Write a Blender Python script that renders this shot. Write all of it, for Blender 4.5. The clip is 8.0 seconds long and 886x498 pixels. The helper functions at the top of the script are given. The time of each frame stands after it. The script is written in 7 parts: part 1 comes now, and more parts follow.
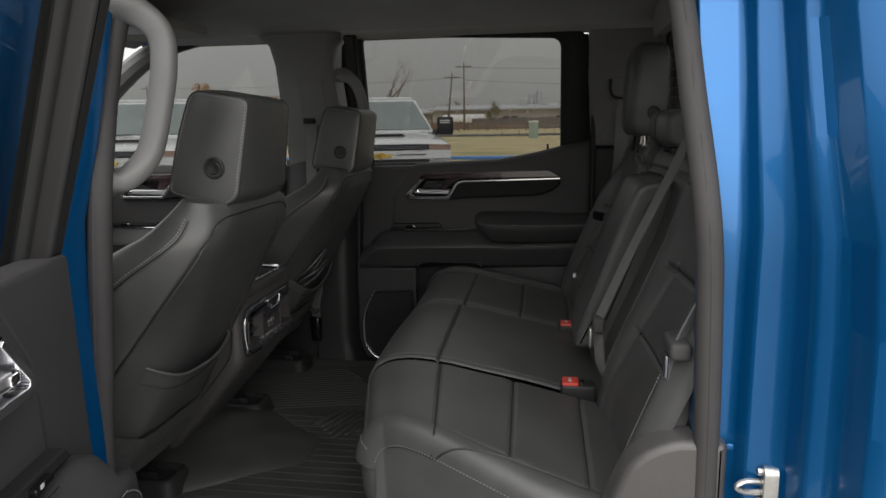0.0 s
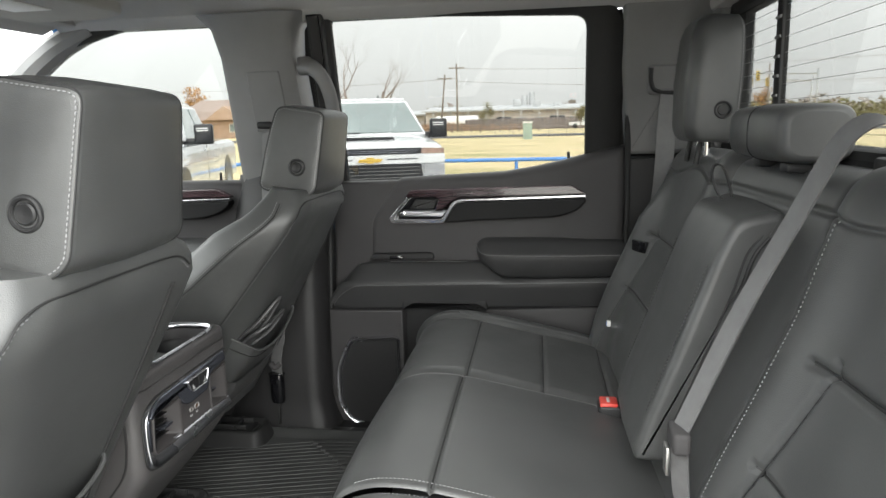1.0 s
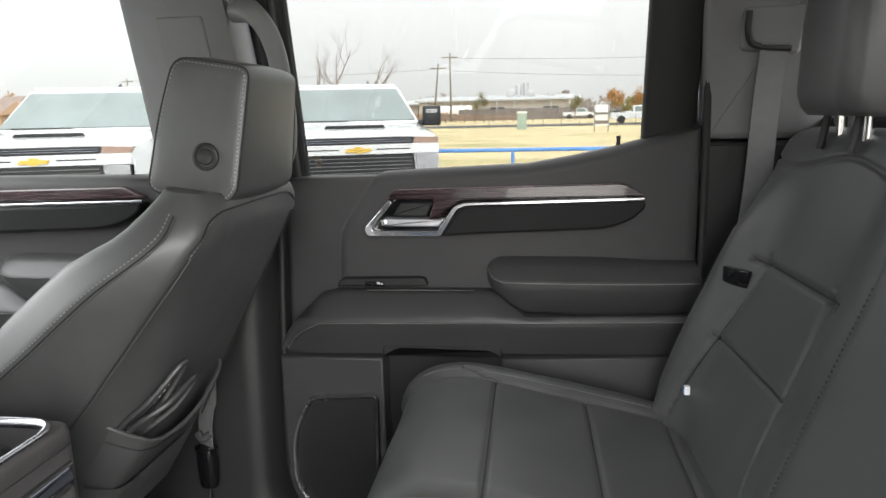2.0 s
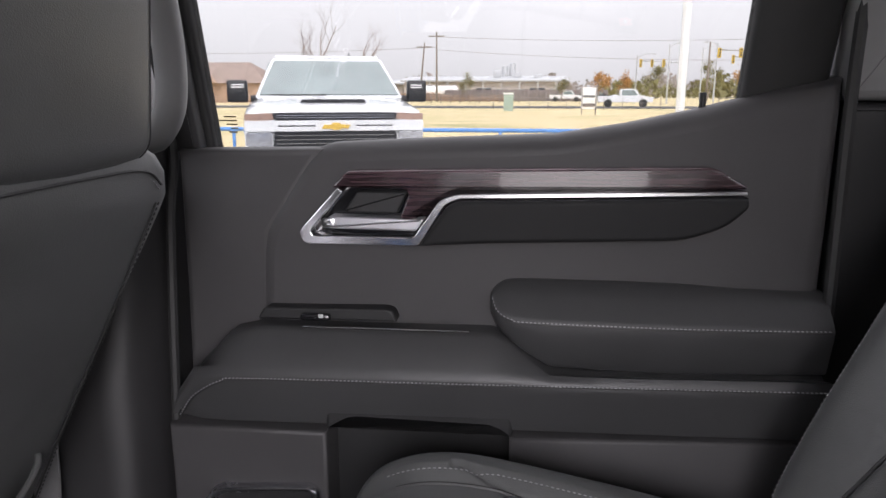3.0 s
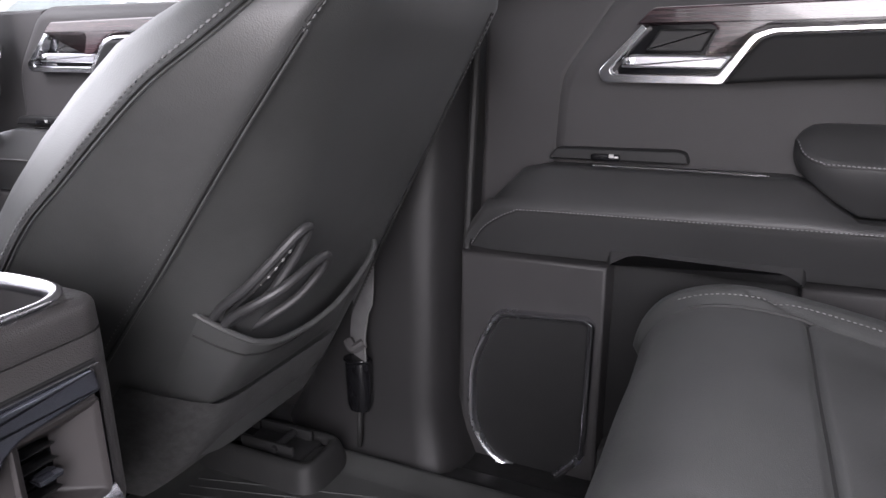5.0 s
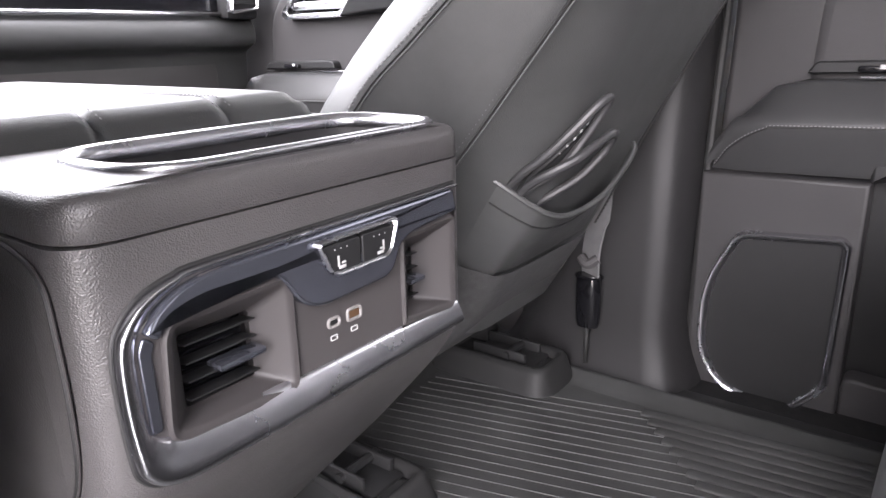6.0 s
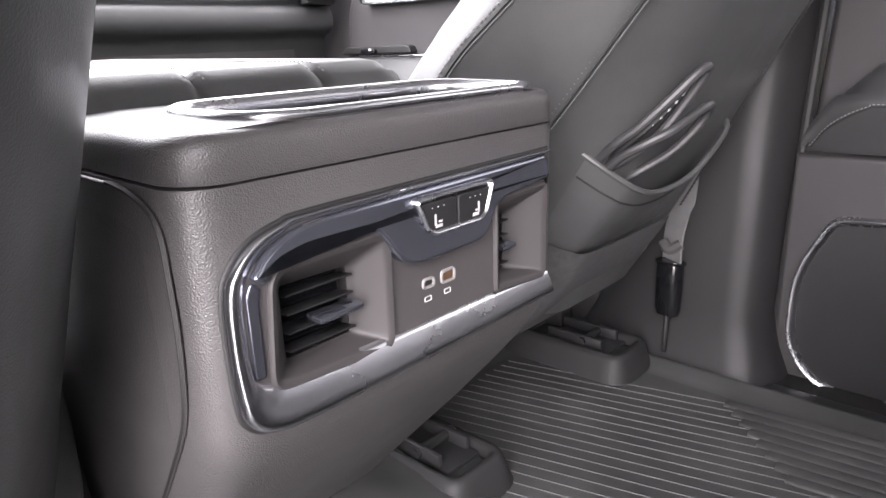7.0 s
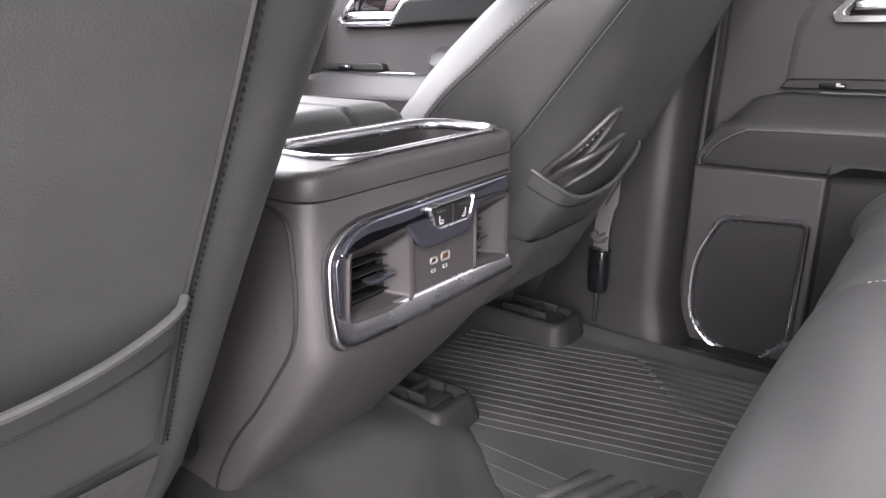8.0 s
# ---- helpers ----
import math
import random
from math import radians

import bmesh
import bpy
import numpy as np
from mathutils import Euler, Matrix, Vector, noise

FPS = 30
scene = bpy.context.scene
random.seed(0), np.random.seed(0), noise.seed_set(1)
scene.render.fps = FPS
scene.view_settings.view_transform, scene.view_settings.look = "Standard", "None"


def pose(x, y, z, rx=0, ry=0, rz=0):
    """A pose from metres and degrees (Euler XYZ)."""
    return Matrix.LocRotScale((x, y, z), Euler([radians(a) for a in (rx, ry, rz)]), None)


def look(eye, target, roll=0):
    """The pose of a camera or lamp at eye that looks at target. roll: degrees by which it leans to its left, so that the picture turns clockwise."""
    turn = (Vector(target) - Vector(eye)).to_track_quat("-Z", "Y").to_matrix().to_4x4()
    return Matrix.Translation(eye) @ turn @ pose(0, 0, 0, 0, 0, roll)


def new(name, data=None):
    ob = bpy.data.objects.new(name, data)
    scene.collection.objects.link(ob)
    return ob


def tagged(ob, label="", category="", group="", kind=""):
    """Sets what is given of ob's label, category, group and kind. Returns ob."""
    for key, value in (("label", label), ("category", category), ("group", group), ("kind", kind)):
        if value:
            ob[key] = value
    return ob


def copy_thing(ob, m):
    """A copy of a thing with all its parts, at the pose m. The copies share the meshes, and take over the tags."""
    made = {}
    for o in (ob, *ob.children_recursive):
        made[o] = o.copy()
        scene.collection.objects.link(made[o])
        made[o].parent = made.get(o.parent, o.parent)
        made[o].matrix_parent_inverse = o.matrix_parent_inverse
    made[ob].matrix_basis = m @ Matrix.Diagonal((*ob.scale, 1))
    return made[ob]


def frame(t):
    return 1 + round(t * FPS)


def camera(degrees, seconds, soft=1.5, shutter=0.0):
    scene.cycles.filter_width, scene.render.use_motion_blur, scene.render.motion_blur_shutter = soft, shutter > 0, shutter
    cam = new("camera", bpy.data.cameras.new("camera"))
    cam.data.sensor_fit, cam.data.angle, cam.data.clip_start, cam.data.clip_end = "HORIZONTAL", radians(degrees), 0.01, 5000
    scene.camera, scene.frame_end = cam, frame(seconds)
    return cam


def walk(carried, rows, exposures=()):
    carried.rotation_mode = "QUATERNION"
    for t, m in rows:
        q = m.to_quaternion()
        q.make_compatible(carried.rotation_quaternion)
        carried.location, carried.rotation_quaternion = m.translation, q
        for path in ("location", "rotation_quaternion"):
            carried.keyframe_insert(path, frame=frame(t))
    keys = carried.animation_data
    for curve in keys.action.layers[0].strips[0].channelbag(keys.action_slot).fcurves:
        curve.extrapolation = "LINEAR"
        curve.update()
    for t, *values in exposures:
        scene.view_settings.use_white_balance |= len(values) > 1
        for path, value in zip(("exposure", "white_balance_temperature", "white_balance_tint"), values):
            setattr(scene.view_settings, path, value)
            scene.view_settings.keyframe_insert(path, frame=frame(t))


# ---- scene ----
cam = camera(65.8, 8.0)
PATH = [
    (0, (0.744, -1.785, 1.478), (0.428, 0.156, 1.112), -1.0),
    (0.5, (0.71, -1.534, 1.479), (0.401, 0.409, 1.119), -1.2),
    (1, (0.658, -1.226, 1.482), (0.358, 0.718, 1.12), -1.5),
    (1.5, (0.603, -0.931, 1.469), (0.309, 1.012, 1.097), -1.6),
    (1.7, (0.585, -0.813, 1.459), (0.296, 1.129, 1.083), -1.5),
    (2.8, (0.499, -0.175, 1.397), (0.259, 1.761, 0.96), -0.4),
    (3, (0.489, -0.1, 1.387), (0.259, 1.836, 0.943), -0.0),
    (3.5, (0.481, -0.039, 1.375), (0.248, 1.892, 0.912), 0.3),
    (4, (0.469, -0.054, 1.359), (0.135, 1.854, 0.86), 0.5),
    (4.5, (0.425, -0.124, 1.31), (-0.113, 1.723, 0.763), 0.0),
    (5, (0.401, -0.211, 1.245), (-0.398, 1.527, 0.66), -0.4),
    (5.2, (0.39, -0.253, 1.216), (-0.505, 1.436, 0.629), -0.6),
    (6.3, (0.29, -0.378, 1.116), (-0.924, 1.1, 0.531), -1.7),
    (6.5, (0.289, -0.38, 1.109), (-0.961, 1.068, 0.526), -1.8),
    (7, (0.285, -0.379, 1.108), (-1.001, 1.033, 0.515), -1.8),
    (7.5, (0.318, -0.414, 1.124), (-0.944, 1.02, 0.532), -1.2),
    (8, (0.41, -0.604, 1.185), (-0.752, 0.902, 0.566), -0.5),
]
EXPOSURES = [(0, 0.2, 6450, 10), (0.1, 0.6, 6450, 10), (0.2, 1.15, 6400, 9), (0.3, 1.75, 6350, 8), (0.7, 2.15, 6300, 7), (1.7, 2.3, 6300, 7), (2.8, 2.25, 6150, 18), (4, 2.3, 6100, 20), (5.2, 2.6, 6100, 20), (6.3, 3.4, 6250, 20), (7.4, 3.35, 6280, 20), (8, 3.12, 6300, 20)]
walk(cam, [(t, look(e, g, r)) for t, e, g, r in PATH], EXPOSURES)

# ---- light: overcast sky and a weak, very wide sun ----
world = bpy.data.worlds.new("overcast_sky")
scene.world = world
world.use_nodes = True
wt = world.node_tree
sky = wt.nodes.new("ShaderNodeTexSky")
sky.sky_type = "NISHITA"
sky.sun_disc = False
sky.sun_elevation = radians(40)
sky.sun_rotation = radians(200)
sky.dust_density = 4.0
grey = wt.nodes.new("ShaderNodeHueSaturation")
grey.inputs["Saturation"].default_value = 0.2
grey.inputs["Value"].default_value = 0.12
cloud = wt.nodes.new("ShaderNodeMix")
cloud.data_type = "RGBA"
cloud.inputs[0].default_value = 0.9
cloud.inputs[7].default_value = (1.0, 0.985, 0.965, 1)
wt.links.new(sky.outputs[0], grey.inputs["Color"])
wt.links.new(grey.outputs[0], cloud.inputs[6])
# an overcast sky is about three times as bright overhead as at the horizon
geo = wt.nodes.new("ShaderNodeTexCoord")
up = wt.nodes.new("ShaderNodeSeparateXYZ")
rise = wt.nodes.new("ShaderNodeMapRange")
rise.inputs["To Min"].default_value, rise.inputs["To Max"].default_value = 1.0, 3.0
wt.links.new(geo.outputs["Generated"], up.inputs[0])
wt.links.new(up.outputs["Z"], rise.inputs[0])
bright = wt.nodes.new("ShaderNodeMix")
bright.data_type, bright.blend_type = "RGBA", "MULTIPLY"
bright.inputs[0].default_value = 1.0
wt.links.new(cloud.outputs[2], bright.inputs[6])
wt.links.new(rise.outputs[0], bright.inputs[7])
wt.links.new(bright.outputs[2], wt.nodes["Background"].inputs[0])
wt.nodes["Background"].inputs[1].default_value = 0.92
sun = new("sun", bpy.data.lights.new("sun", "SUN"))
sun.data.energy, sun.data.angle, sun.data.color = 1.75, radians(60), (1.0, 0.96, 0.9)
sun.matrix_world = look((0, 0, 20), (-3, 10, 14.5))


# ---- materials ----
def mat(name, color, rough=0.5, metal=0.0, coat=0.0, bump=None, vary=0.0, vary_scale=6.0, spec=0.5, rvary=0.0, cells=False):
    """Principled surface; bump = (size in metres, strength); vary: blotches of lighter and darker colour."""
    m = bpy.data.materials.new(name)
    m.use_nodes = True
    nt = m.node_tree
    b = nt.nodes["Principled BSDF"]
    b.inputs["Base Color"].default_value = (*color, 1)
    b.inputs["Roughness"].default_value = rough
    b.inputs["Metallic"].default_value = metal
    b.inputs["Coat Weight"].default_value = coat
    b.inputs["Coat Roughness"].default_value = 0.04
    b.inputs["Specular IOR Level"].default_value = spec
    tc = nt.nodes.new("ShaderNodeTexCoord")
    if vary or rvary:
        n = nt.nodes.new("ShaderNodeTexNoise")
        n.inputs["Scale"].default_value = vary_scale
        n.inputs["Detail"].default_value = 6
        n.inputs["Roughness"].default_value = 0.65
        nt.links.new(tc.outputs["Object"], n.inputs["Vector"])
        if vary:
            r = nt.nodes.new("ShaderNodeMapRange")
            r.inputs["From Min"].default_value, r.inputs["From Max"].default_value = 0.3, 0.7
            r.inputs["To Min"].default_value, r.inputs["To Max"].default_value = 1 - vary, 1 + vary
            nt.links.new(n.outputs[0], r.inputs[0])
            mix = nt.nodes.new("ShaderNodeMix")
            mix.data_type, mix.blend_type = "RGBA", "MULTIPLY"
            mix.inputs[0].default_value = 1
            mix.inputs[6].default_value = (*color, 1)
            nt.links.new(r.outputs[0], mix.inputs[7])
            nt.links.new(mix.outputs[2], b.inputs["Base Color"])
        if rvary:
            r2 = nt.nodes.new("ShaderNodeMapRange")
            r2.inputs["From Min"].default_value, r2.inputs["From Max"].default_value = 0.3, 0.7
            r2.inputs["To Min"].default_value, r2.inputs["To Max"].default_value = rough - rvary, rough + rvary
            nt.links.new(n.outputs[0], r2.inputs[0])
            nt.links.new(r2.outputs[0], b.inputs["Roughness"])
    if bump:
        size, strength = bump
        bn = nt.nodes.new("ShaderNodeBump")
        bn.inputs["Strength"].default_value = strength
        bn.inputs["Distance"].default_value = size * (0.5 if cells else 0.4)
        if cells:
            v = nt.nodes.new("ShaderNodeTexVoronoi")
            v.feature = "SMOOTH_F1"
        else:
            v = nt.nodes.new("ShaderNodeTexNoise")
            v.inputs["Detail"].default_value = 4
        v.inputs["Scale"].default_value = 1 / size
        nt.links.new(tc.outputs["Object"], v.inputs["Vector"])
        nt.links.new(v.outputs[0], bn.inputs["Height"])
        nt.links.new(bn.outputs[0], b.inputs["Normal"])
    return m


def glass_mat(name, tint, gloss=0.9):
    m = bpy.data.materials.new(name)
    m.use_nodes = True
    nt = m.node_tree
    out = nt.nodes["Material Output"]
    tr = nt.nodes.new("ShaderNodeBsdfTransparent")
    tr.inputs[0].default_value = (*tint, 1)
    gl = nt.nodes.new("ShaderNodeBsdfGlossy")
    gl.inputs["Roughness"].default_value = 0.01
    gl.inputs[0].default_value = (gloss, gloss, gloss, 1)
    lw = nt.nodes.new("ShaderNodeLayerWeight")
    lw.inputs["Blend"].default_value = 0.5
    pw = nt.nodes.new("ShaderNodeMath")
    pw.operation = "POWER"
    pw.inputs[1].default_value = 5.0
    nt.links.new(lw.outputs["Facing"], pw.inputs[0])
    fr = nt.nodes.new("ShaderNodeMapRange")
    fr.inputs["To Min"].default_value, fr.inputs["To Max"].default_value = 0.025, 0.7
    nt.links.new(pw.outputs[0], fr.inputs[0])
    mx = nt.nodes.new("ShaderNodeMixShader")
    nt.links.new(fr.outputs[0], mx.inputs[0])
    nt.links.new(tr.outputs[0], mx.inputs[1])
    nt.links.new(gl.outputs[0], mx.inputs[2])
    nt.links.new(mx.outputs[0], out.inputs[0])
    return m


def wood_mat():
    m = mat("dark_wood_trim", (0.05, 0.025, 0.022), 0.18, coat=0.75)
    nt = m.node_tree
    b = nt.nodes["Principled BSDF"]
    tc = nt.nodes.new("ShaderNodeTexCoord")
    mp = nt.nodes.new("ShaderNodeMapping")
    mp.inputs["Scale"].default_value = (14, 60, 260)
    n = nt.nodes.new("ShaderNodeTexNoise")
    n.inputs["Scale"].default_value = 1
    n.inputs["Detail"].default_value = 5
    n.inputs["Distortion"].default_value = 0.6
    cr = nt.nodes.new("ShaderNodeValToRGB")
    cr.color_ramp.elements[0].position, cr.color_ramp.elements[0].color = 0.35, (0.013, 0.006, 0.008, 1)
    cr.color_ramp.elements[1].position, cr.color_ramp.elements[1].color = 0.7, (0.058, 0.033, 0.038, 1)
    nt.links.new(tc.outputs["Object"], mp.inputs[0])
    nt.links.new(mp.outputs[0], n.inputs["Vector"])
    nt.links.new(n.outputs[0], cr.inputs[0])
    nt.links.new(cr.outputs[0], b.inputs["Base Color"])
    return m


def grass_mat():
    m = mat("dry_grass", (0.3, 0.24, 0.1), 0.95, bump=(0.25, 0.5))
    nt = m.node_tree
    b = nt.nodes["Principled BSDF"]
    tc = nt.nodes.new("ShaderNodeTexCoord")
    mp = nt.nodes.new("ShaderNodeMapping")
    mp.inputs["Scale"].default_value = (0.12, 0.28, 1)
    n = nt.nodes.new("ShaderNodeTexNoise")
    n.inputs["Scale"].default_value = 1
    n.inputs["Detail"].default_value = 9
    n.inputs["Roughness"].default_value = 0.75
    cr = nt.nodes.new("ShaderNodeValToRGB")
    cr.color_ramp.elements[0].position, cr.color_ramp.elements[0].color = 0.36, (0.27, 0.26, 0.11, 1)
    cr.color_ramp.elements[1].position, cr.color_ramp.elements[1].color = 0.5, (0.50, 0.41, 0.23, 1)
    e = cr.color_ramp.elements.new(0.7)
    e.color = (0.57, 0.48, 0.30, 1)
    nt.links.new(tc.outputs["Object"], mp.inputs[0])
    nt.links.new(mp.outputs[0], n.inputs["Vector"])
    nt.links.new(n.outputs[0], cr.inputs[0])
    nt.links.new(cr.outputs[0], b.inputs["Base Color"])
    return m


LEATHER = mat("black_leather", (0.056, 0.057, 0.0565), 0.38, bump=(0.0011, 0.36), vary=0.16, vary_scale=9, rvary=0.07, cells=True, spec=0.48)
LEATHER_PERF = mat("black_leather_trim", (0.036, 0.0362, 0.0368), 0.42, bump=(0.0011, 0.25), vary=0.1, rvary=0.05, cells=True, spec=0.36)
PLASTIC = mat("black_grained_plastic", (0.066, 0.0625, 0.0625), 0.38, bump=(0.0010, 0.8), vary=0.1, vary_scale=5, rvary=0.06, cells=True, spec=0.6)
PLASTIC_FINE = mat("dark_soft_touch_plastic", (0.040, 0.0387, 0.0396), 0.52, bump=(0.0013, 0.5), vary=0.1, vary_scale=4, rvary=0.05, spec=0.26)
PLASTIC_PILLAR = mat("dark_pillar_plastic", (0.019, 0.0185, 0.019), 0.52, bump=(0.0013, 0.35), vary=0.1, vary_scale=4, rvary=0.05, spec=0.3)
SATIN = mat("satin_silver_trim", (0.62, 0.62, 0.65), 0.3, metal=0.85, vary=0.05)
USB_FRAME = mat("pale_socket_frame", (0.20, 0.19, 0.185), 0.5, vary=0.05)
FASCIA = mat("dark_warm_fascia_plastic", (0.052, 0.048, 0.048), 0.4, bump=(0.0008, 0.1), vary=0.06)
SEAM = mat("dark_seam_line", (0.012, 0.012, 0.012), 0.6, vary=0.1, vary_scale=60)
PLASTIC_DARK = mat("matt_black_plastic", (0.015, 0.015, 0.0155), 0.5, bump=(0.001, 0.15), vary=0.15, spec=0.32)
PLASTIC_GREY = mat("grey_pillar_plastic", (0.15, 0.15, 0.149), 0.6, bump=(0.0012, 0.15), vary=0.08)
PLASTIC_BROWN = mat("warm_grey_vent_plastic", (0.036, 0.033, 0.033), 0.5, bump=(0.0008, 0.2), vary=0.06, spec=0.3)
GLOSS_BLACK = mat("gloss_black_plastic", (0.006, 0.006, 0.007), 0.12, vary=0.1)
RUBBER = mat("black_rubber", (0.018, 0.018, 0.018), 0.6, bump=(0.002, 0.1), vary=0.15, spec=0.3)
SEAL_GREY = mat("grey_rubber_door_seal", (0.05, 0.048, 0.0485), 0.7, bump=(0.002, 0.1), vary=0.12, spec=0.3)
MAT_RUBBER = mat("moulded_rubber_floor_mat", (0.042, 0.043, 0.042), 0.60, bump=(0.0011, 0.3), vary=0.38, vary_scale=7, rvary=0.12)
CARPET = mat("black_carpet", (0.02, 0.02, 0.0205), 0.95, spec=0.2, bump=(0.002, 0.8), vary=0.3, vary_scale=60)
HEADLINER = mat("grey_headliner_cloth", (0.33, 0.325, 0.315), 0.95, bump=(0.0012, 0.3), vary=0.06)
CHROME = mat("satin_chrome", (0.86, 0.86, 0.88), 0.15, metal=1.0, rvary=0.04, vary=0.03)
CHROME_SOFT = mat("soft_chrome", (0.62, 0.62, 0.65), 0.26, metal=1.0, rvary=0.05, vary=0.04)
CHROME_DARK = mat("dark_chrome", (0.20, 0.21, 0.25), 0.16, metal=0.9, vary=0.05)
PULL = mat("dark_wrapped_pull", (0.013, 0.013, 0.0133), 0.55, spec=0.12, bump=(0.0011, 0.2), vary=0.1, rvary=0.05, cells=True)
STEEL = mat("zinc_steel", (0.55, 0.54, 0.52), 0.35, metal=1.0, vary=0.15, vary_scale=40)
WOOD = wood_mat()
THREAD = mat("grey_stitching", (0.19, 0.19, 0.194), 0.8, vary=0.2, vary_scale=200)
WEBBING = mat("grey_belt_webbing", (0.13, 0.13, 0.13), 0.7, bump=(0.0012, 0.6), vary=0.1, vary_scale=40)
RED = mat("red_buckle_plastic", (0.55, 0.05, 0.035), 0.4, vary=0.08)
BLUE = mat("metallic_blue_paint", (0.001, 0.092, 0.27), 0.3, metal=0.5, coat=0.4, bump=(0.004, 0.01), vary=0.05)
GREY_CLOTH = mat("grey_felt_carpet", (0.045, 0.045, 0.045), 0.95, bump=(0.0016, 0.9), vary=0.3, vary_scale=90)
CABLE = mat("grey_rubber_cable", (0.034, 0.034, 0.035), 0.45, vary=0.1)
COPPER = mat("usb_contacts", (0.14, 0.08, 0.045), 0.4, metal=0.5, vary=0.1)
PRINT = mat("pale_printed_symbol", (0.42, 0.42, 0.42), 0.6, vary=0.05)
LABEL_WHITE = mat("white_label", (0.75, 0.75, 0.75), 0.6, vary=0.04)
STICKER = mat("brown_window_print", (0.42, 0.33, 0.2), 0.7, vary=0.1, vary_scale=400)
LABEL_BLUE = mat("blue_label_print", (0.08, 0.2, 0.5), 0.6, vary=0.04)
VISOR_CLOTH = mat("pale_grey_visor_cloth", (0.33, 0.32, 0.30), 0.9, bump=(0.001, 0.2), vary=0.06)
GLASS = glass_mat("window_glass", (0.955, 0.965, 0.96))
GLASS_REAR = glass_mat("tinted_rear_glass", (0.435, 0.438, 0.431))
GLASS_FRONT = glass_mat("light_tint_glass", (0.47, 0.475, 0.467))
WHITE_PAINT = mat("white_car_paint", (0.66, 0.675, 0.69), 0.3, coat=1.0, vary=0.03)
TRUCK_GLASS = mat("dark_windscreen_glass", (0.16, 0.20, 0.20), 0.08, coat=0.8, vary=0.2, vary_scale=2)
GRILLE = mat("black_grille_plastic", (0.012, 0.013, 0.016), 0.3, vary=0.2)
LAMP_LENS = mat("headlamp_lens", (0.42, 0.43, 0.46), 0.15, metal=0.5, coat=0.8, vary=0.4, vary_scale=25)
LAMP_AMBER = mat("smoked_amber_lens", (0.30, 0.20, 0.16), 0.2, coat=0.8, vary=0.2, vary_scale=20)
GOLD = mat("gold_badge", (0.75, 0.50, 0.10), 0.3, metal=0.6, vary=0.05)
TYRE = mat("tyre_rubber", (0.02, 0.02, 0.02), 0.8, bump=(0.02, 0.4), vary=0.2)
GRASS = grass_mat()
CONCRETE = mat("grey_concrete", (0.33, 0.32, 0.30), 0.9, bump=(0.03, 0.3), vary=0.2, vary_scale=1.5)
ASPHALT = mat("asphalt", (0.06, 0.06, 0.06), 0.9, bump=(0.02, 0.3), vary=0.25, vary_scale=0.6)
BLUE_RAIL = mat("blue_painted_pipe", (0.10, 0.25, 0.55), 0.5, vary=0.2, vary_scale=3)
TIMBER = mat("weathered_pole_wood", (0.21, 0.18, 0.155), 0.9, bump=(0.02, 0.4), vary=0.3, vary_scale=5)
FENCE_WOOD = mat("dark_fence_wood", (0.18, 0.155, 0.145), 0.9, bump=(0.02, 0.4), vary=0.35, vary_scale=1.5)
METAL_WALL = mat("pale_metal_siding", (0.50, 0.46, 0.43), 0.7, bump=(0.3, 0.2), vary=0.12, vary_scale=0.3)
ROOF_BROWN = mat("brown_shingle_roof", (0.26, 0.20, 0.17), 0.9, bump=(0.15, 0.5), vary=0.25, vary_scale=1.2)
BRICK_TAN = mat("tan_brick_wall", (0.36, 0.25, 0.18), 0.9, bump=(0.08, 0.4), vary=0.2, vary_scale=1.5)
BARK = mat("bark", (0.23, 0.19, 0.17), 0.95, bump=(0.05, 0.5), vary=0.3)
LEAF_GREEN = mat("olive_leaves", (0.18, 0.165, 0.07), 0.8, vary=0.45, vary_scale=1.2)
LEAF_ORANGE = mat("orange_leaves", (0.36, 0.19, 0.06), 0.8, vary=0.4, vary_scale=1.2)
SCRUB = mat("russet_scrub", (0.33, 0.22, 0.15), 0.95, vary=0.35, vary_scale=1.0)
# far wood, paler than BARK: distance haze is mixed into the colour
HAZE_WOOD = mat("haze_paled_far_wood", (0.30, 0.27, 0.25), 0.95, vary=0.2, vary_scale=0.4)
GALV = mat("galvanised_pole", (0.42, 0.43, 0.44), 0.5, metal=0.3, vary=0.1)
SIGN_WHITE = mat("white_sign_board", (0.75, 0.74, 0.72), 0.6, vary=0.05)
RED_PAINT = mat("red_car_paint", (0.45, 0.04, 0.05), 0.3, coat=1.0, vary=0.05)
SIGNAL_YELLOW = mat("yellow_signal_housing", (0.55, 0.38, 0.05), 0.5, vary=0.1)
PALE_GREEN = mat("pale_green_box_paint", (0.30, 0.38, 0.32), 0.6, vary=0.1)


# ---- modelling helpers ----
def part(name, bm, material, parent=None, label="", angle=35, smooth=True):
    bmesh.ops.recalc_face_normals(bm, faces=bm.faces)
    me = bpy.data.meshes.new(name)
    bm.to_mesh(me)
    bm.free()
    me.materials.append(material)
    if smooth:
        me.polygons.foreach_set("use_smooth", [True] * len(me.polygons))
        me.set_sharp_from_angle(angle=radians(angle))
        for p in me.polygons:
            if p.loop_total > 4:
                p.use_smooth = False
    ob = new(name, me)
    if parent is not None:
        ob.parent = parent
        if parent.type == "EMPTY":
            ob.matrix_parent_inverse = Matrix.Translation(-parent.location)
    if label:
        ob["label"] = label
    return ob


def thing(name, label, category, at=(0, 0, 0), group="", kind=""):
    return tagged(place(new(name), at), label, category, group, kind)


def place(ob, at):
    ob.location = at
    return ob


def structure(name, bm, material, label="", angle=35):
    return tagged(part(name, bm, material, None, label, angle), kind="structure")


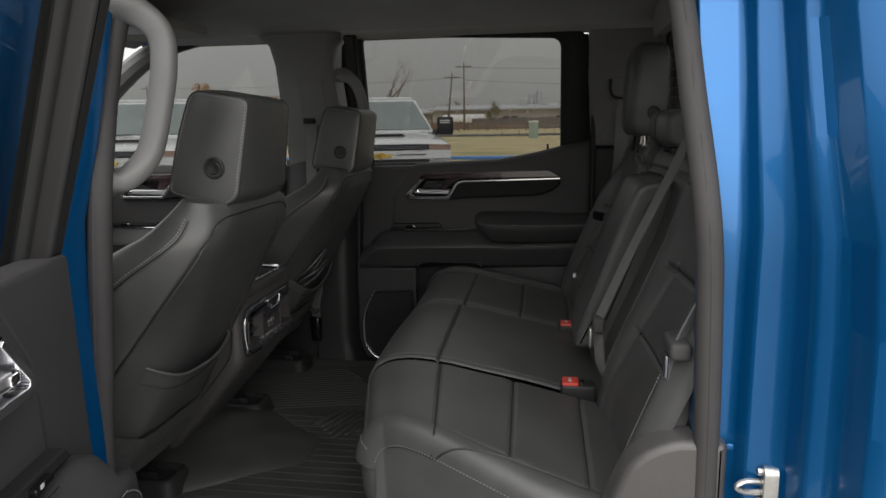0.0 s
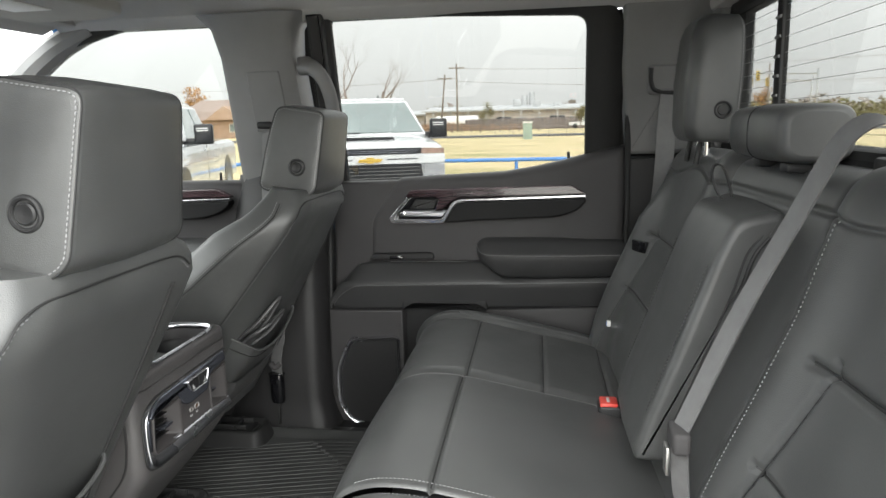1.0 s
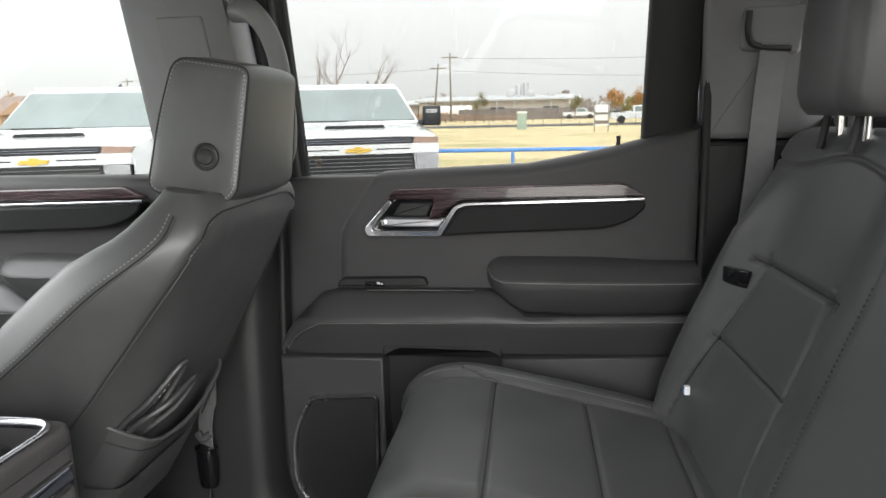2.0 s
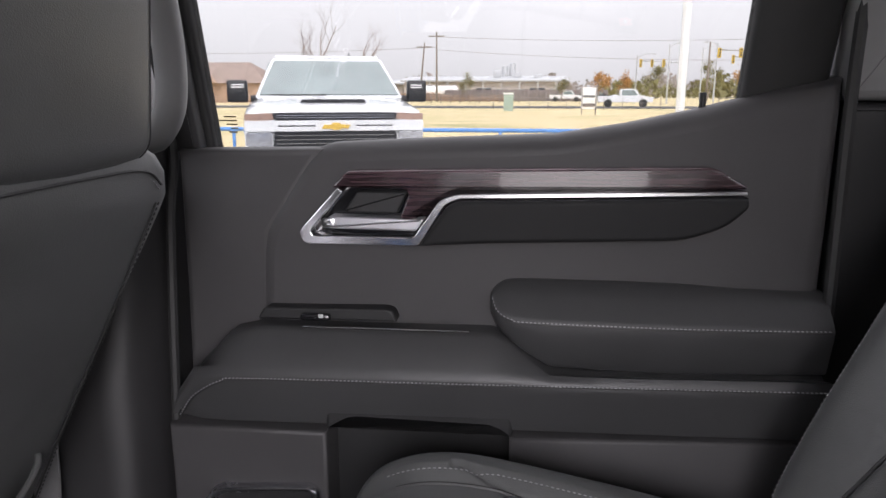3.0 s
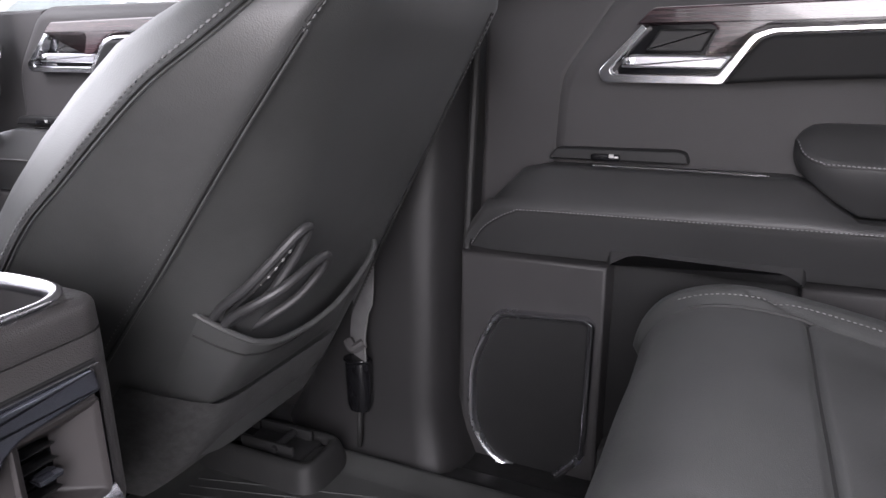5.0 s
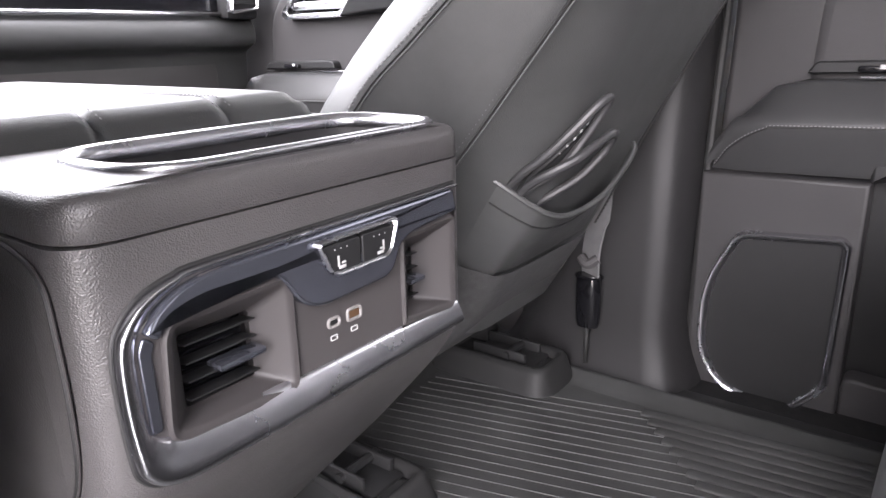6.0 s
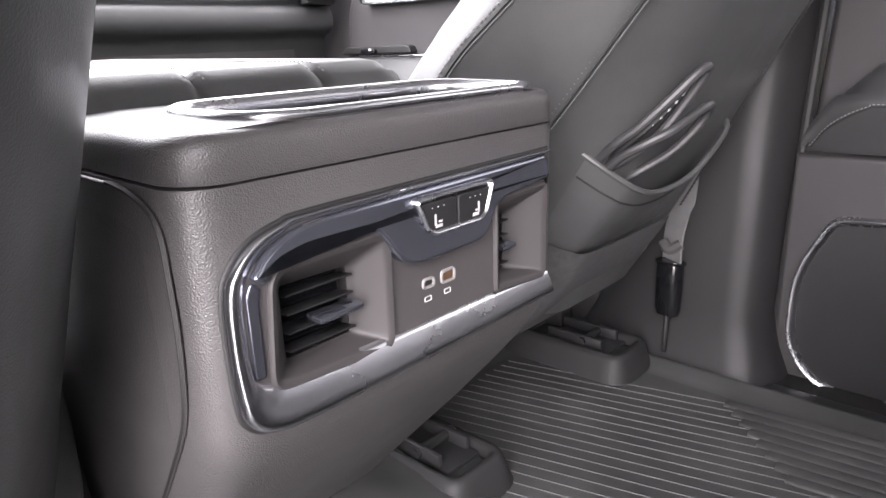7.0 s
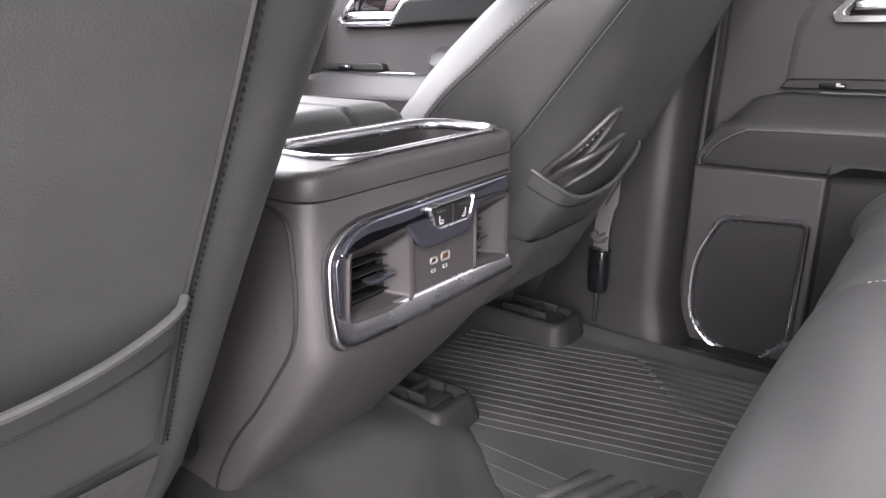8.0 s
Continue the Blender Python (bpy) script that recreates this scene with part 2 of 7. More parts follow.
def join(*bms):
    out = bms[0]
    for b in bms[1:]:
        me = bpy.data.meshes.new("tmp")
        b.to_mesh(me)
        out.from_mesh(me)
        bpy.data.meshes.remove(me)
        b.free()
    return out


def bevelled(bm, offset, seg=2, angle=20):
    if offset:
        bm.normal_update()
        edges = [e for e in bm.edges if e.is_manifold and e.calc_face_angle(0) > radians(angle)]
        bmesh.ops.bevel(bm, geom=edges, offset=offset, segments=seg, profile=0.5, affect="EDGES", clamp_overlap=True)
    return bm


def box(a, b, bev=0.0, seg=2):
    bm = bmesh.new()
    bmesh.ops.create_cube(bm, size=1)
    for v in bm.verts:
        v.co = Vector([a[i] + (v.co[i] + 0.5) * (b[i] - a[i]) for i in range(3)])
    return bevelled(bm, bev, seg)


def lay(p, axis, h):
    """A point from 2D: axis y takes (x, z), axis x takes (y, z), axis z takes (x, y)."""
    if axis == "y":
        return Vector((p[0], h, p[1]))
    if axis == "x":
        return Vector((h, p[0], p[1]))
    return Vector((p[0], p[1], h))


def rounded(pts, r, n=4):
    """A polygon with its corners rounded; r one number, or one for each corner."""
    out, k = [], len(pts)
    for i, p in enumerate(pts):
        p, a, c = Vector(p), Vector(pts[i - 1]), Vector(pts[(i + 1) % k])
        ri = r[i] if isinstance(r, (list, tuple)) else r
        u, w = (a - p), (c - p)
        d = min(ri, 0.45 * u.length, 0.45 * w.length)
        if d <= 1e-5:
            out.append(tuple(p))
            continue
        s, e = p + u.normalized() * d, p + w.normalized() * d
        for j in range(n + 1):
            t = j / n
            out.append(tuple((1 - t) ** 2 * s + 2 * t * (1 - t) * p + t * t * e))
    return out


def inset(pts, d):
    """The polygon moved inwards by d (outwards where d is negative)."""
    area = sum(pts[i - 1][0] * pts[i][1] - pts[i][0] * pts[i - 1][1] for i in range(len(pts)))
    sgn = 1 if area > 0 else -1
    out, k = [], len(pts)
    for i in range(k):
        a, p, c = Vector(pts[i - 1]), Vector(pts[i]), Vector(pts[(i + 1) % k])
        u, w = (p - a), (c - p)
        u = u.normalized() if u.length > 1e-9 else Vector((1, 0))
        w = w.normalized() if w.length > 1e-9 else u
        n1, n2 = Vector((-u.y, u.x)) * sgn, Vector((-w.y, w.x)) * sgn
        m = n1 + n2
        m = m.normalized() if m.length > 1e-6 else n1
        out.append(tuple(p + m * (d / max(0.4, m.dot(n1)))))
    return out


def prism(pts, axis, lo, hi, bev=0.0, seg=2, angle=20):
    bm = bmesh.new()
    a = [bm.verts.new(lay(p, axis, lo)) for p in pts]
    b = [bm.verts.new(lay(p, axis, hi)) for p in pts]
    bm.faces.new(a)
    bm.faces.new(b[::-1])
    for i in range(len(pts)):
        bm.faces.new((a[i - 1], b[i - 1], b[i], a[i]))
    bmesh.ops.recalc_face_normals(bm, faces=bm.faces)
    return bevelled(bm, bev, seg, angle)


def plate(pts, axis, back, front, edge=0.004, steps=3):
    """A plate whose front edge is rounded by insets; keeps a dense outline clean."""
    rings = [[lay(p, axis, back) for p in pts]]
    sgn = 1 if front > back else -1
    for j in range(steps + 1):
        a = 0.5 * math.pi * j / steps
        rings.append([lay(p, axis, front - sgn * edge * (1 - math.sin(a))) for p in inset(pts, edge * (1 - math.cos(a)))])
    return loft(rings)


def loft(rings, caps=True, closed=False):
    bm = bmesh.new()
    vs = [[bm.verts.new(p) for p in r] for r in rings]
    n = len(vs[0])
    for k in range(len(vs) - (0 if closed else 1)):
        a, b = vs[k], vs[(k + 1) % len(vs)]
        for i in range(n):
            bm.faces.new((a[i - 1], a[i], b[i], b[i - 1]))
    if caps and not closed:
        bm.faces.new(vs[0][::-1])
        bm.faces.new(vs[-1])
    return bm


def rim(pts, prof, axis):
    """A frame: the profile, points of (inset, height), swept round a closed outline."""
    return loft([[lay(p, axis, h) for p in inset(pts, d)] for d, h in prof], closed=True)


def spline(pts, n=6, closed=False):
    pts = [Vector(p) for p in pts]
    out, k = [], len(pts)
    for i in range(k if closed else k - 1):
        p1, p2 = pts[i], pts[(i + 1) % k]
        p0 = pts[i - 1] if (i > 0 or closed) else p1 * 2 - p2
        p3 = pts[(i + 2) % k] if (i + 2 < k or closed) else p2 * 2 - p1
        for j in range(n):
            t = j / n
            out.append(0.5 * (2 * p1 + (p2 - p0) * t + (2 * p0 - 5 * p1 + 4 * p2 - p3) * t * t + (3 * p1 - p0 - 3 * p2 + p3) * t ** 3))
    if not closed:
        out.append(pts[-1])
    return out


def tube(path, r, n=8, closed=False):
    path = [Vector(p) for p in path]
    rings, up = [], None
    for i, p in enumerate(path):
        a = path[i - 1] if (i > 0 or closed) else p
        c = path[(i + 1) % len(path)] if (i + 1 < len(path) or closed) else p
        d = (c - a).normalized()
        if up is None:
            up = d.orthogonal().normalized()
        up = (up - d * up.dot(d)).normalized()
        side = d.cross(up)
        ri = r[i] if isinstance(r, (list, tuple)) else r
        rings.append([p + (up * math.cos(2 * math.pi * j / n) + side * math.sin(2 * math.pi * j / n)) * ri for j in range(n)])
    return loft(rings, closed=closed)


def ribbon(path, across, width, thick=0.0015):
    """Webbing along a path; across: the direction of its width, at every point or one for all."""
    path = [Vector(p) for p in path]
    rings = []
    for i, p in enumerate(path):
        d = (path[min(i + 1, len(path) - 1)] - path[max(i - 1, 0)]).normalized()
        w = Vector(across[i] if isinstance(across, list) else across)
        w = (w - d * w.dot(d)).normalized()
        n = d.cross(w)
        rings.append([p + w * (sx * width / 2) + n * (sn * thick) for sx, sn in ((-1, -1), (1, -1), (1, 1), (-1, 1))])
    return loft(rings)


def stitches(path, pitch=0.006, length=0.0038, r=0.0006, lift=(0, 0, 0)):
    """A row of short raised threads along a path."""
    path = [Vector(p) + Vector(lift) for p in path]
    bm = bmesh.new()
    acc, nxt = 0.0, 0.0
    for a, c in zip(path, path[1:]):
        seg = (c - a).length
        if seg < 1e-6:
            continue
        d = (c - a) / seg
        o = d.orthogonal().normalized()
        q = d.cross(o)
        while nxt <= acc + seg:
            m = a + d * (nxt - acc)
            e0, e1 = m - d * length / 2, m + d * length / 2
            ring = [o * r, q * r, -o * r, -q * r]
            v0 = [bm.verts.new(e0 + w * 0.4) for w in ring]
            vm = [bm.verts.new(m + w * 1.2) for w in ring]
            v1 = [bm.verts.new(e1 + w * 0.4) for w in ring]
            for i in range(4):
                bm.faces.new((v0[i - 1], v0[i], vm[i], vm[i - 1]))
                bm.faces.new((vm[i - 1], vm[i], v1[i], v1[i - 1]))
            nxt += pitch
        acc += seg
    return bm


def sheet(nu, nv, fn):
    """A surface fn(u, v), u and v from 0 to 1."""
    bm = bmesh.new()
    g = [[bm.verts.new(fn(i / nu, j / nv)) for j in range(nv + 1)] for i in range(nu + 1)]
    for i in range(nu):
        for j in range(nv):
            bm.faces.new((g[i][j], g[i + 1][j], g[i + 1][j + 1], g[i][j + 1]))
    return bm


def along(pts, u):
    """The place at u, 0 to 1, along a dense polyline."""
    f = u * (len(pts) - 1)
    i = min(int(f), len(pts) - 2)
    return pts[i].lerp(pts[i + 1], f - i)


def shear(bm, z0, k):
    """Lean everything above z0 inboard."""
    for v in bm.verts:
        if v.co.z > z0:
            v.co.y -= (v.co.z - z0) * k
    return bm


def groove(d, w):
    return math.exp(-(d / w) ** 2)


def cyl(a, b, r, n=16, bev=0.0):
    return bevelled(tube([a, b], r, n), bev, 2, 40)


MID = -0.02  # the truck's centre line in y
SKEW = 0.05  # how far the driver's side sits back
MIRROR = Matrix(((1, 0, 0, SKEW), (0, -1, 0, 2 * MID), (0, 0, 1, 0), (0, 0, 0, 1)))


def mirrored(ob):
    """A copy of a thing on the other side of the truck."""
    return copy_thing(ob, MIRROR @ Matrix.Translation(ob.location))


def flip(bm):
    """The same mesh on the other side of the truck."""
    for v in bm.verts:
        v.co.y = 2 * MID - v.co.y
        v.co.x += SKEW
    bmesh.ops.reverse_faces(bm, faces=bm.faces)
    return bm


def carve(ob, *cutters):
    """Cuts openings into a part and keeps the plain mesh."""
    made = []
    for b in cutters:
        bmesh.ops.recalc_face_normals(b, faces=b.faces)
        me = bpy.data.meshes.new("cutter")
        b.to_mesh(me)
        b.free()
        k = bpy.data.objects.new("cutter", me)
        bpy.context.collection.objects.link(k)
        k.matrix_world = ob.matrix_world
        made.append(k)
        m = ob.modifiers.new("cut", "BOOLEAN")
        m.operation, m.solver, m.object = "DIFFERENCE", "EXACT", k
    keep, back = ob.parent, ob.matrix_parent_inverse.copy()
    ob.parent = None
    bpy.context.view_layer.update()
    me = bpy.data.meshes.new_from_object(ob.evaluated_get(bpy.context.evaluated_depsgraph_get()))
    ob.modifiers.clear()
    ob.data = me
    me.polygons.foreach_set("use_smooth", [p.loop_total < 9 for p in me.polygons])
    me.set_sharp_from_angle(angle=radians(40))
    ob.parent, ob.matrix_parent_inverse = keep, back
    for k in made:
        bpy.data.objects.remove(k)
    return ob


# ---- the truck's cab: floor, ceiling, pillars, walls ----
TILT = 0.30  # how far the sides lean in above the belt line


def cab_shell():
    structure("floor", box((-1.45, -0.88, 0.50), (1.12, 0.79, 0.556), 0.01), CARPET, "black carpeted cab floor")
    # headliner: a shallow vault from side to side
    prof = [(0.70, 1.80), (0.66, 1.83), (0.55, 1.85), (0.2, 1.862), (MID, 1.865)]
    prof += [(2 * MID - y, z) for y, z in prof[-2::-1]]
    ring = [(y, z) for y, z in prof] + [(y, z + 0.05) for y, z in prof[::-1]]
    structure("ceiling", prism(ring, "x", -0.80, 1.16), HEADLINER, "grey cloth headliner")
    # side headers between the windows and the ceiling
    for name, f in (("trim_header_passenger", lambda b: b), ("trim_header_driver", flip)):
        pr = [(0.695, 1.80), (0.735, 1.776), (0.775, 1.776), (0.79, 1.80), (0.76, 1.86), (0.68, 1.89)]
        structure(name, f(bevelled(prism(pr, "x", -0.80, 1.12), 0.008, 2)), HEADLINER, "grey cloth roof edge trim")
    # outer roof skin
    rs = [(0.80, 1.80), (0.74, 1.88), (0.55, 1.925), (MID, 1.94)]
    rs += [(2 * MID - y, z) for y, z in rs[-2::-1]]
    structure("trim_roof_skin", prism(rs + [(y * 0.97, z - 0.02) for y, z in rs[::-1]], "x", -0.85, 1.17), BLUE, "metallic blue painted roof skin")
    # lower B pillar with its rounded rear ridge, upper B pillar
    low = [(-0.32, 0.76), (-0.27, 0.70), (-0.20, 0.688), (-0.075, 0.684), (-0.045, 0.688), (-0.028, 0.705), (-0.018, 0.76), (-0.018, 0.86), (-0.32, 0.86)]

    def ring(z, dy, wide=1.0):
        return [(-0.16 + (x + 0.16) * wide, y + dy, z) for x, y in low]

    def pillars(f, side):
        dxr = 0.0 if side == "passenger" else 0.04
        inb = 0.0 if side == "passenger" else 0.17
        b = loft([ring(0.555, -0.03, 1.25), ring(0.60, -0.012, 1.12), ring(0.66, 0, 1.0), ring(1.0, 0.012), ring(1.2, 0.05), ring(1.31, 0.095), ring(1.335, 0.105, 0.99)])
        b = f(b)
        if side == "driver":
            for v in b.verts:
                v.co.x -= SKEW
                v.co.y = max(v.co.y, -0.785 + max(0.0, v.co.z - 1.33) * TILT)
        structure("trim_pillar_low_" + side, b, PLASTIC_PILLAR, "dark plastic lower pillar cover", 50)
        up = [(-0.285, 0.90), (-0.285, 0.815), (-0.265, 0.802), (-0.075, 0.800), (-0.045, 0.815), (-0.035, 0.90)]
        rings = []
        for z, s in ((1.315, 1.0), (1.5, 0.94), (1.68, 0.90), (1.76, 1.0), (1.80, 1.3)):
            rings.append([(-0.16 + (x + 0.16) * s + (z - 1.315) * -0.02, y - (z - 1.315) * TILT * 0.9, z) for x, y in up])
        structure("trim_pillar_up_" + side, f(loft(rings)), PLASTIC_GREY, "grey plastic upper pillar cover", 50)
        # recessed height adjuster panel
        pan = rounded([(-0.205, 1.47), (-0.098, 1.47), (-0.105, 1.642), (-0.205, 1.642)], 0.006)
        structure("trim_belt_panel_" + side, f(shear(plate(pan, "y", 0.82, 0.797, 0.004), 1.315, TILT * 0.9)), PLASTIC_GREY)
        # rear corner pillar: grey above, black below
        cup = rounded([(0.885 + dxr, 1.378), (1.13, 1.378), (1.13, 1.80), (0.86 + dxr, 1.80), (0.862 + dxr, 1.62)], 0.012)
        structure("trim_pillar_rear_up_" + side, f(shear(plate(cup, "y", 0.90 - inb, 0.845 - inb, 0.012), 1.315, TILT * 0.85)), PLASTIC_GREY, "grey plastic rear corner trim")
        cl = rounded([(0.89 + dxr, 0.60), (1.13, 0.60), (1.13, 1.375), (0.89 + dxr, 1.375)], 0.01)
        structure("trim_pillar_rear_low_" + side, f(plate(cl, "y", 0.90 - inb, 0.835 - inb, 0.01)), PLASTIC_DARK, "black plastic lower rear corner trim")
        # rocker sill
        sl = [(0.650, 0.52), (0.654, 0.552), (0.668, 0.562), (0.70, 0.560), (0.742, 0.520), (0.80, 0.512), (0.80, 0.50)]
        structure("trim_sill_" + side, f(prism(sl, "x", -1.2, 0.98, 0.004)), PLASTIC_DARK, "black plastic door sill")

    pillars(lambda b: b, "passenger")
    pillars(flip, "driver")
    # rear wall and the rear window's surround
    for name, x0, x1, y in (("wall_corner_passenger", 0.895, 1.18, 0.905), ("wall_side_pillar_passenger", -0.29, -0.02, 0.905)):
        structure(name, join(box((x0, y, 0.5), (x1, y + 0.045, 1.315)), shear(box((x0 - 0.03, y, 1.29), (x1, y + 0.045, 1.84)), 1.315, TILT * 0.85)), PLASTIC_DARK)
    structure("wall_rear", box((1.10, -0.80, 0.5), (1.18, 0.83, 1.42), 0.01), CARPET, "black cloth cab rear wall")
    structure("wall_rear_header", box((1.07, -0.80, 1.745), (1.19, 0.71, 1.86), 0.015), HEADLINER)
    for s in (1, -1):
        a, b = (MID + s * 0.655, MID + s * 0.74)
        structure("wall_rear_side", box((1.08, min(a, b), 1.40), (1.17, max(a, b), 1.80), 0.012), PLASTIC_GREY)
    # windscreen pillars, windscreen and header
    for f in (lambda b: b, flip):
        p = spline([(-0.70, 0.755, 1.795), (-0.86, 0.775, 1.73), (-1.05, 0.80, 1.60), (-1.27, 0.83, 1.42), (-1.48, 0.86, 1.25)], 6)
        structure("trim_windscreen_pillar", f(tube(p, [0.036 + 0.02 * i / len(p) for i in range(len(p))], 10)), PLASTIC_GREY, "grey plastic windscreen pillar trim")
    structure("trim_front_header", prism([(-0.72, 1.79), (-0.80, 1.795), (-0.86, 1.77), (-0.88, 1.80), (-0.84, 1.86), (-0.72, 1.88)], "y", -0.83, 0.74, 0.01), HEADLINER)
    ws = tagged(new("window_front"), "clear curved windscreen of the cab", "windscreen", kind="structure")
    pane = part("pane", prism([(-0.86, 1.79), (-1.52, 1.235), (-1.525, 1.24), (-0.865, 1.797)], "y", -0.88, 0.79), GLASS, ws)
    pane.visible_shadow = False
    # cowl and firewall close the cab in front, outer skin of the nose
    structure("wall_front", box((-1.62, -0.93, 0.5), (-1.50, 0.84, 1.26), 0.02), PLASTIC_DARK)
    structure("trim_bonnet", box((-2.6, -0.98, 0.7), (-1.58, 0.89, 1.24), 0.08, 4), BLUE, "metallic blue bonnet")


cab_shell()


# ---- doors ----
def rear_x(x):
    return x


def front_x(x):
    return -1.03 + (x - 0.184) * 1.203 if x < 0.769 else -0.326 + (x - 0.769) * 0.33


def door(name, label, fx, front):
    """A passenger-side door seen from inside: shell, trim panel and all its fittings."""
    d = thing(name, label, "car door", (fx(0.0), 0.8, 0.5))

    def q(pts):
        return [(fx(x), z) for x, z in pts]

    belt = [(0.205, 1.318), (0.36, 1.326), (0.53, 1.333), (0.626, 1.348), (0.71, 1.366), (0.80, 1.389), (0.885, 1.408)]
    if front:
        belt = [(0.205, 1.318), (0.5, 1.318), (0.7, 1.318), (0.885, 1.318)]
    hi = belt[-1][1]
    part("door_skin", prism(q([(-0.012, 0.50), (0.89, 0.50), (0.89, hi - 0.03), (0.6, 1.29), (-0.012, 1.285)]), "y", 0.865, 0.985, 0.006), BLUE, d, "metallic blue outer panel")
    # upper trim with its thick rounded top, and the filler ahead of the seam
    up = q(rounded([(0.103, 1.03), (0.111, 1.192), (0.195, 1.318)] + belt[1:] + [(0.885, 1.03)], [0, 0.04, 0.035] + [0] * (len(belt) - 2) + [0, 0], 5))
    part("upper_panel", plate(up, "y", 0.874, 0.822, 0.026, 7), PLASTIC_FINE, d, angle=60)
    fil = q(rounded([(-0.010, 0.93), (0.06, 0.98), (0.122, 1.03), (0.130, 1.191), (0.212, 1.312), (0.0, 1.309), (-0.004, 1.1)], 0))
    part("front_filler", plate(fil, "y", 0.872, 0.826, 0.010, 4), PLASTIC_FINE, d, angle=60)
    part("backing", box((min(fx(0.03), fx(0.26)), 0.843, 0.97), (max(fx(0.03), fx(0.26)), 0.862, 1.285), 0.004), PLASTIC_DARK, d)
    # padded ledge running along the door
    rings, line = [], []
    for x, zt in ((-0.010, 0.955), (0.0, 0.975), (0.03, 1.014), (0.075, 1.060), (0.12, 1.071), (0.3, 1.073), (0.45, 1.075), (0.475, 1.066), (0.53, 1.026), (0.6, 1.026), (0.884, 1.034)):
        k = min(1.0, max(0.25, (x + 0.012) / 0.05))
        zb = 0.922 + 0.02 * max(0, x) / 0.88
        y0 = 0.752 + 0.018 * (1 - k)
        zs, zt = min(0.9975 + 0.0215 * max(0, x) / 0.88, max(0.45 * zt + 0.55 * zb, zt - 0.020)), zt - 0.008
        rings.append([Vector((fx(x), y, z)) for y, z in ((0.84, zt), (0.80, zt), (0.792, zt - 0.0015), (0.785, zt - 0.006), (y0 + 0.010, zs + 0.014), (y0 + 0.003, zs + 0.004), (y0 + 0.002, zs - 0.003), (y0 + 0.007, zs - 0.016), (y0 + 0.016, zb + 0.008), (y0 + 0.020, zb), (0.84, zb))])
    part("ledge", loft(rings), LEATHER_PERF, d, "padded ledge with grey stitching", 50)
    st = spline([(fx(0.004), 0.7635, 0.934), (fx(0.03), 0.7555, 0.968), (fx(0.072), 0.7530, 0.9935), (fx(0.12), 0.7528, 0.9995), (fx(0.45), 0.7528, 1.007), (fx(0.875), 0.7528, 1.018)], 12)
    part("stitching", stitches(st, 0.0055, r=0.0009, lift=(0, -0.0008, 0)), THREAD, d)
    part("seam", tube([p + Vector((0, 0.001, -0.0028)) for p in st], 0.0012, 6), SEAM, d)
    # switch panel let into the ledge and its thin bright strip
    sp = q(rounded([(0.113, 1.070), (0.318, 1.073), (0.312, 1.089), (0.30, 1.092), (0.125, 1.088)], 0.005))
    part("switch_panel", plate(sp, "y", 0.85, 0.800, 0.003), PLASTIC_DARK, d)
    sw = part("window_switch", box((fx(0.18), 0.790, 1.0735), (fx(0.222), 0.806, 1.083), 0.003), GLOSS_BLACK, d)
    part("switch_mark", box((fx(0.207), 0.7885, 1.079), (fx(0.214), 0.7905, 1.0845), 0.0008), PRINT, sw)
    part("bright_strip", tube([(fx(0.186), 0.783, 1.0672), (fx(0.30), 0.783, 1.0685), (fx(0.420), 0.783, 1.0692)], 0.0016, 6), CHROME, d, "thin bright metal strip")
    # armrest pad
    rings = []
    for x, top, edge, low, out in ((0.447, 1.114, 1.107, 1.092, 0.812), (0.450, 1.121, 1.106, 1.083, 0.797), (0.456, 1.128, 1.101, 1.074, 0.786), (0.466, 1.1345, 1.0945, 1.066, 0.778), (0.480, 1.137, 1.0905, 1.055, 0.773), (0.50, 1.1375, 1.0885, 1.040, 0.771), (0.53, 1.1375, 1.088, 1.023, 0.770), (0.64, 1.1375, 1.0875, 1.020, 0.770), (0.70, 1.1365, 1.0875, 1.021, 0.770), (0.78, 1.132, 1.089, 1.024, 0.770), (0.884, 1.131, 1.091, 1.029, 0.770)):
        prof = ((0.85, top), (0.822, top), (0.812, top - 0.002), (0.5 * (0.812 + out) + 0.004, top - 0.36 * (top - edge)), (out + 0.006, edge + 0.008), (out + 0.001, edge + 0.002), (out + 0.0005, edge - 0.004), (out + 0.003, edge - 0.016), (out + 0.012, low + 0.004), (out + 0.016, low), (0.85, low))
        rings.append([Vector((fx(x), y, z)) for y, z in prof])
    pad = part("armrest", loft(rings), LEATHER_PERF, d, "padded black leather armrest", 50)
    line = spline([(fx(0.4505), 0.7965, 1.114), (fx(0.456), 0.7848, 1.1035), (fx(0.466), 0.7770, 1.0965), (fx(0.480), 0.7722, 1.0925), (fx(0.50), 0.7702, 1.0905), (fx(0.66), 0.7692, 1.0895), (fx(0.78), 0.7692, 1.091), (fx(0.880), 0.7692, 1.0935)], 8)
    part("stitching", stitches(line, 0.0055, r=0.0009), THREAD, pad)
    part("seam", tube([p + Vector((0, 0.0012, -0.0030)) for p in line], 0.0012, 6), SEAM, pad)
    # wood rail, bright bezel, lever, dark pull
    wd = q(rounded([(0.230, 1.262), (0.252, 1.285), (0.728, 1.295), (0.769, 1.271), (0.768, 1.268), (0.405, 1.2635), (0.378, 1.252), (0.345, 1.219), (0.322, 1.219), (0.337, 1.256), (0.328, 1.263)], [0.004, 0.008, 0.008, 0.003, 0.002, 0.01, 0.012, 0.01, 0.006, 0.006, 0.004], 3))
    part("wood_rail", plate(wd, "y", 0.83, 0.797, 0.003, 4), WOOD, d, "dark glossy wood-grain rail", 60)
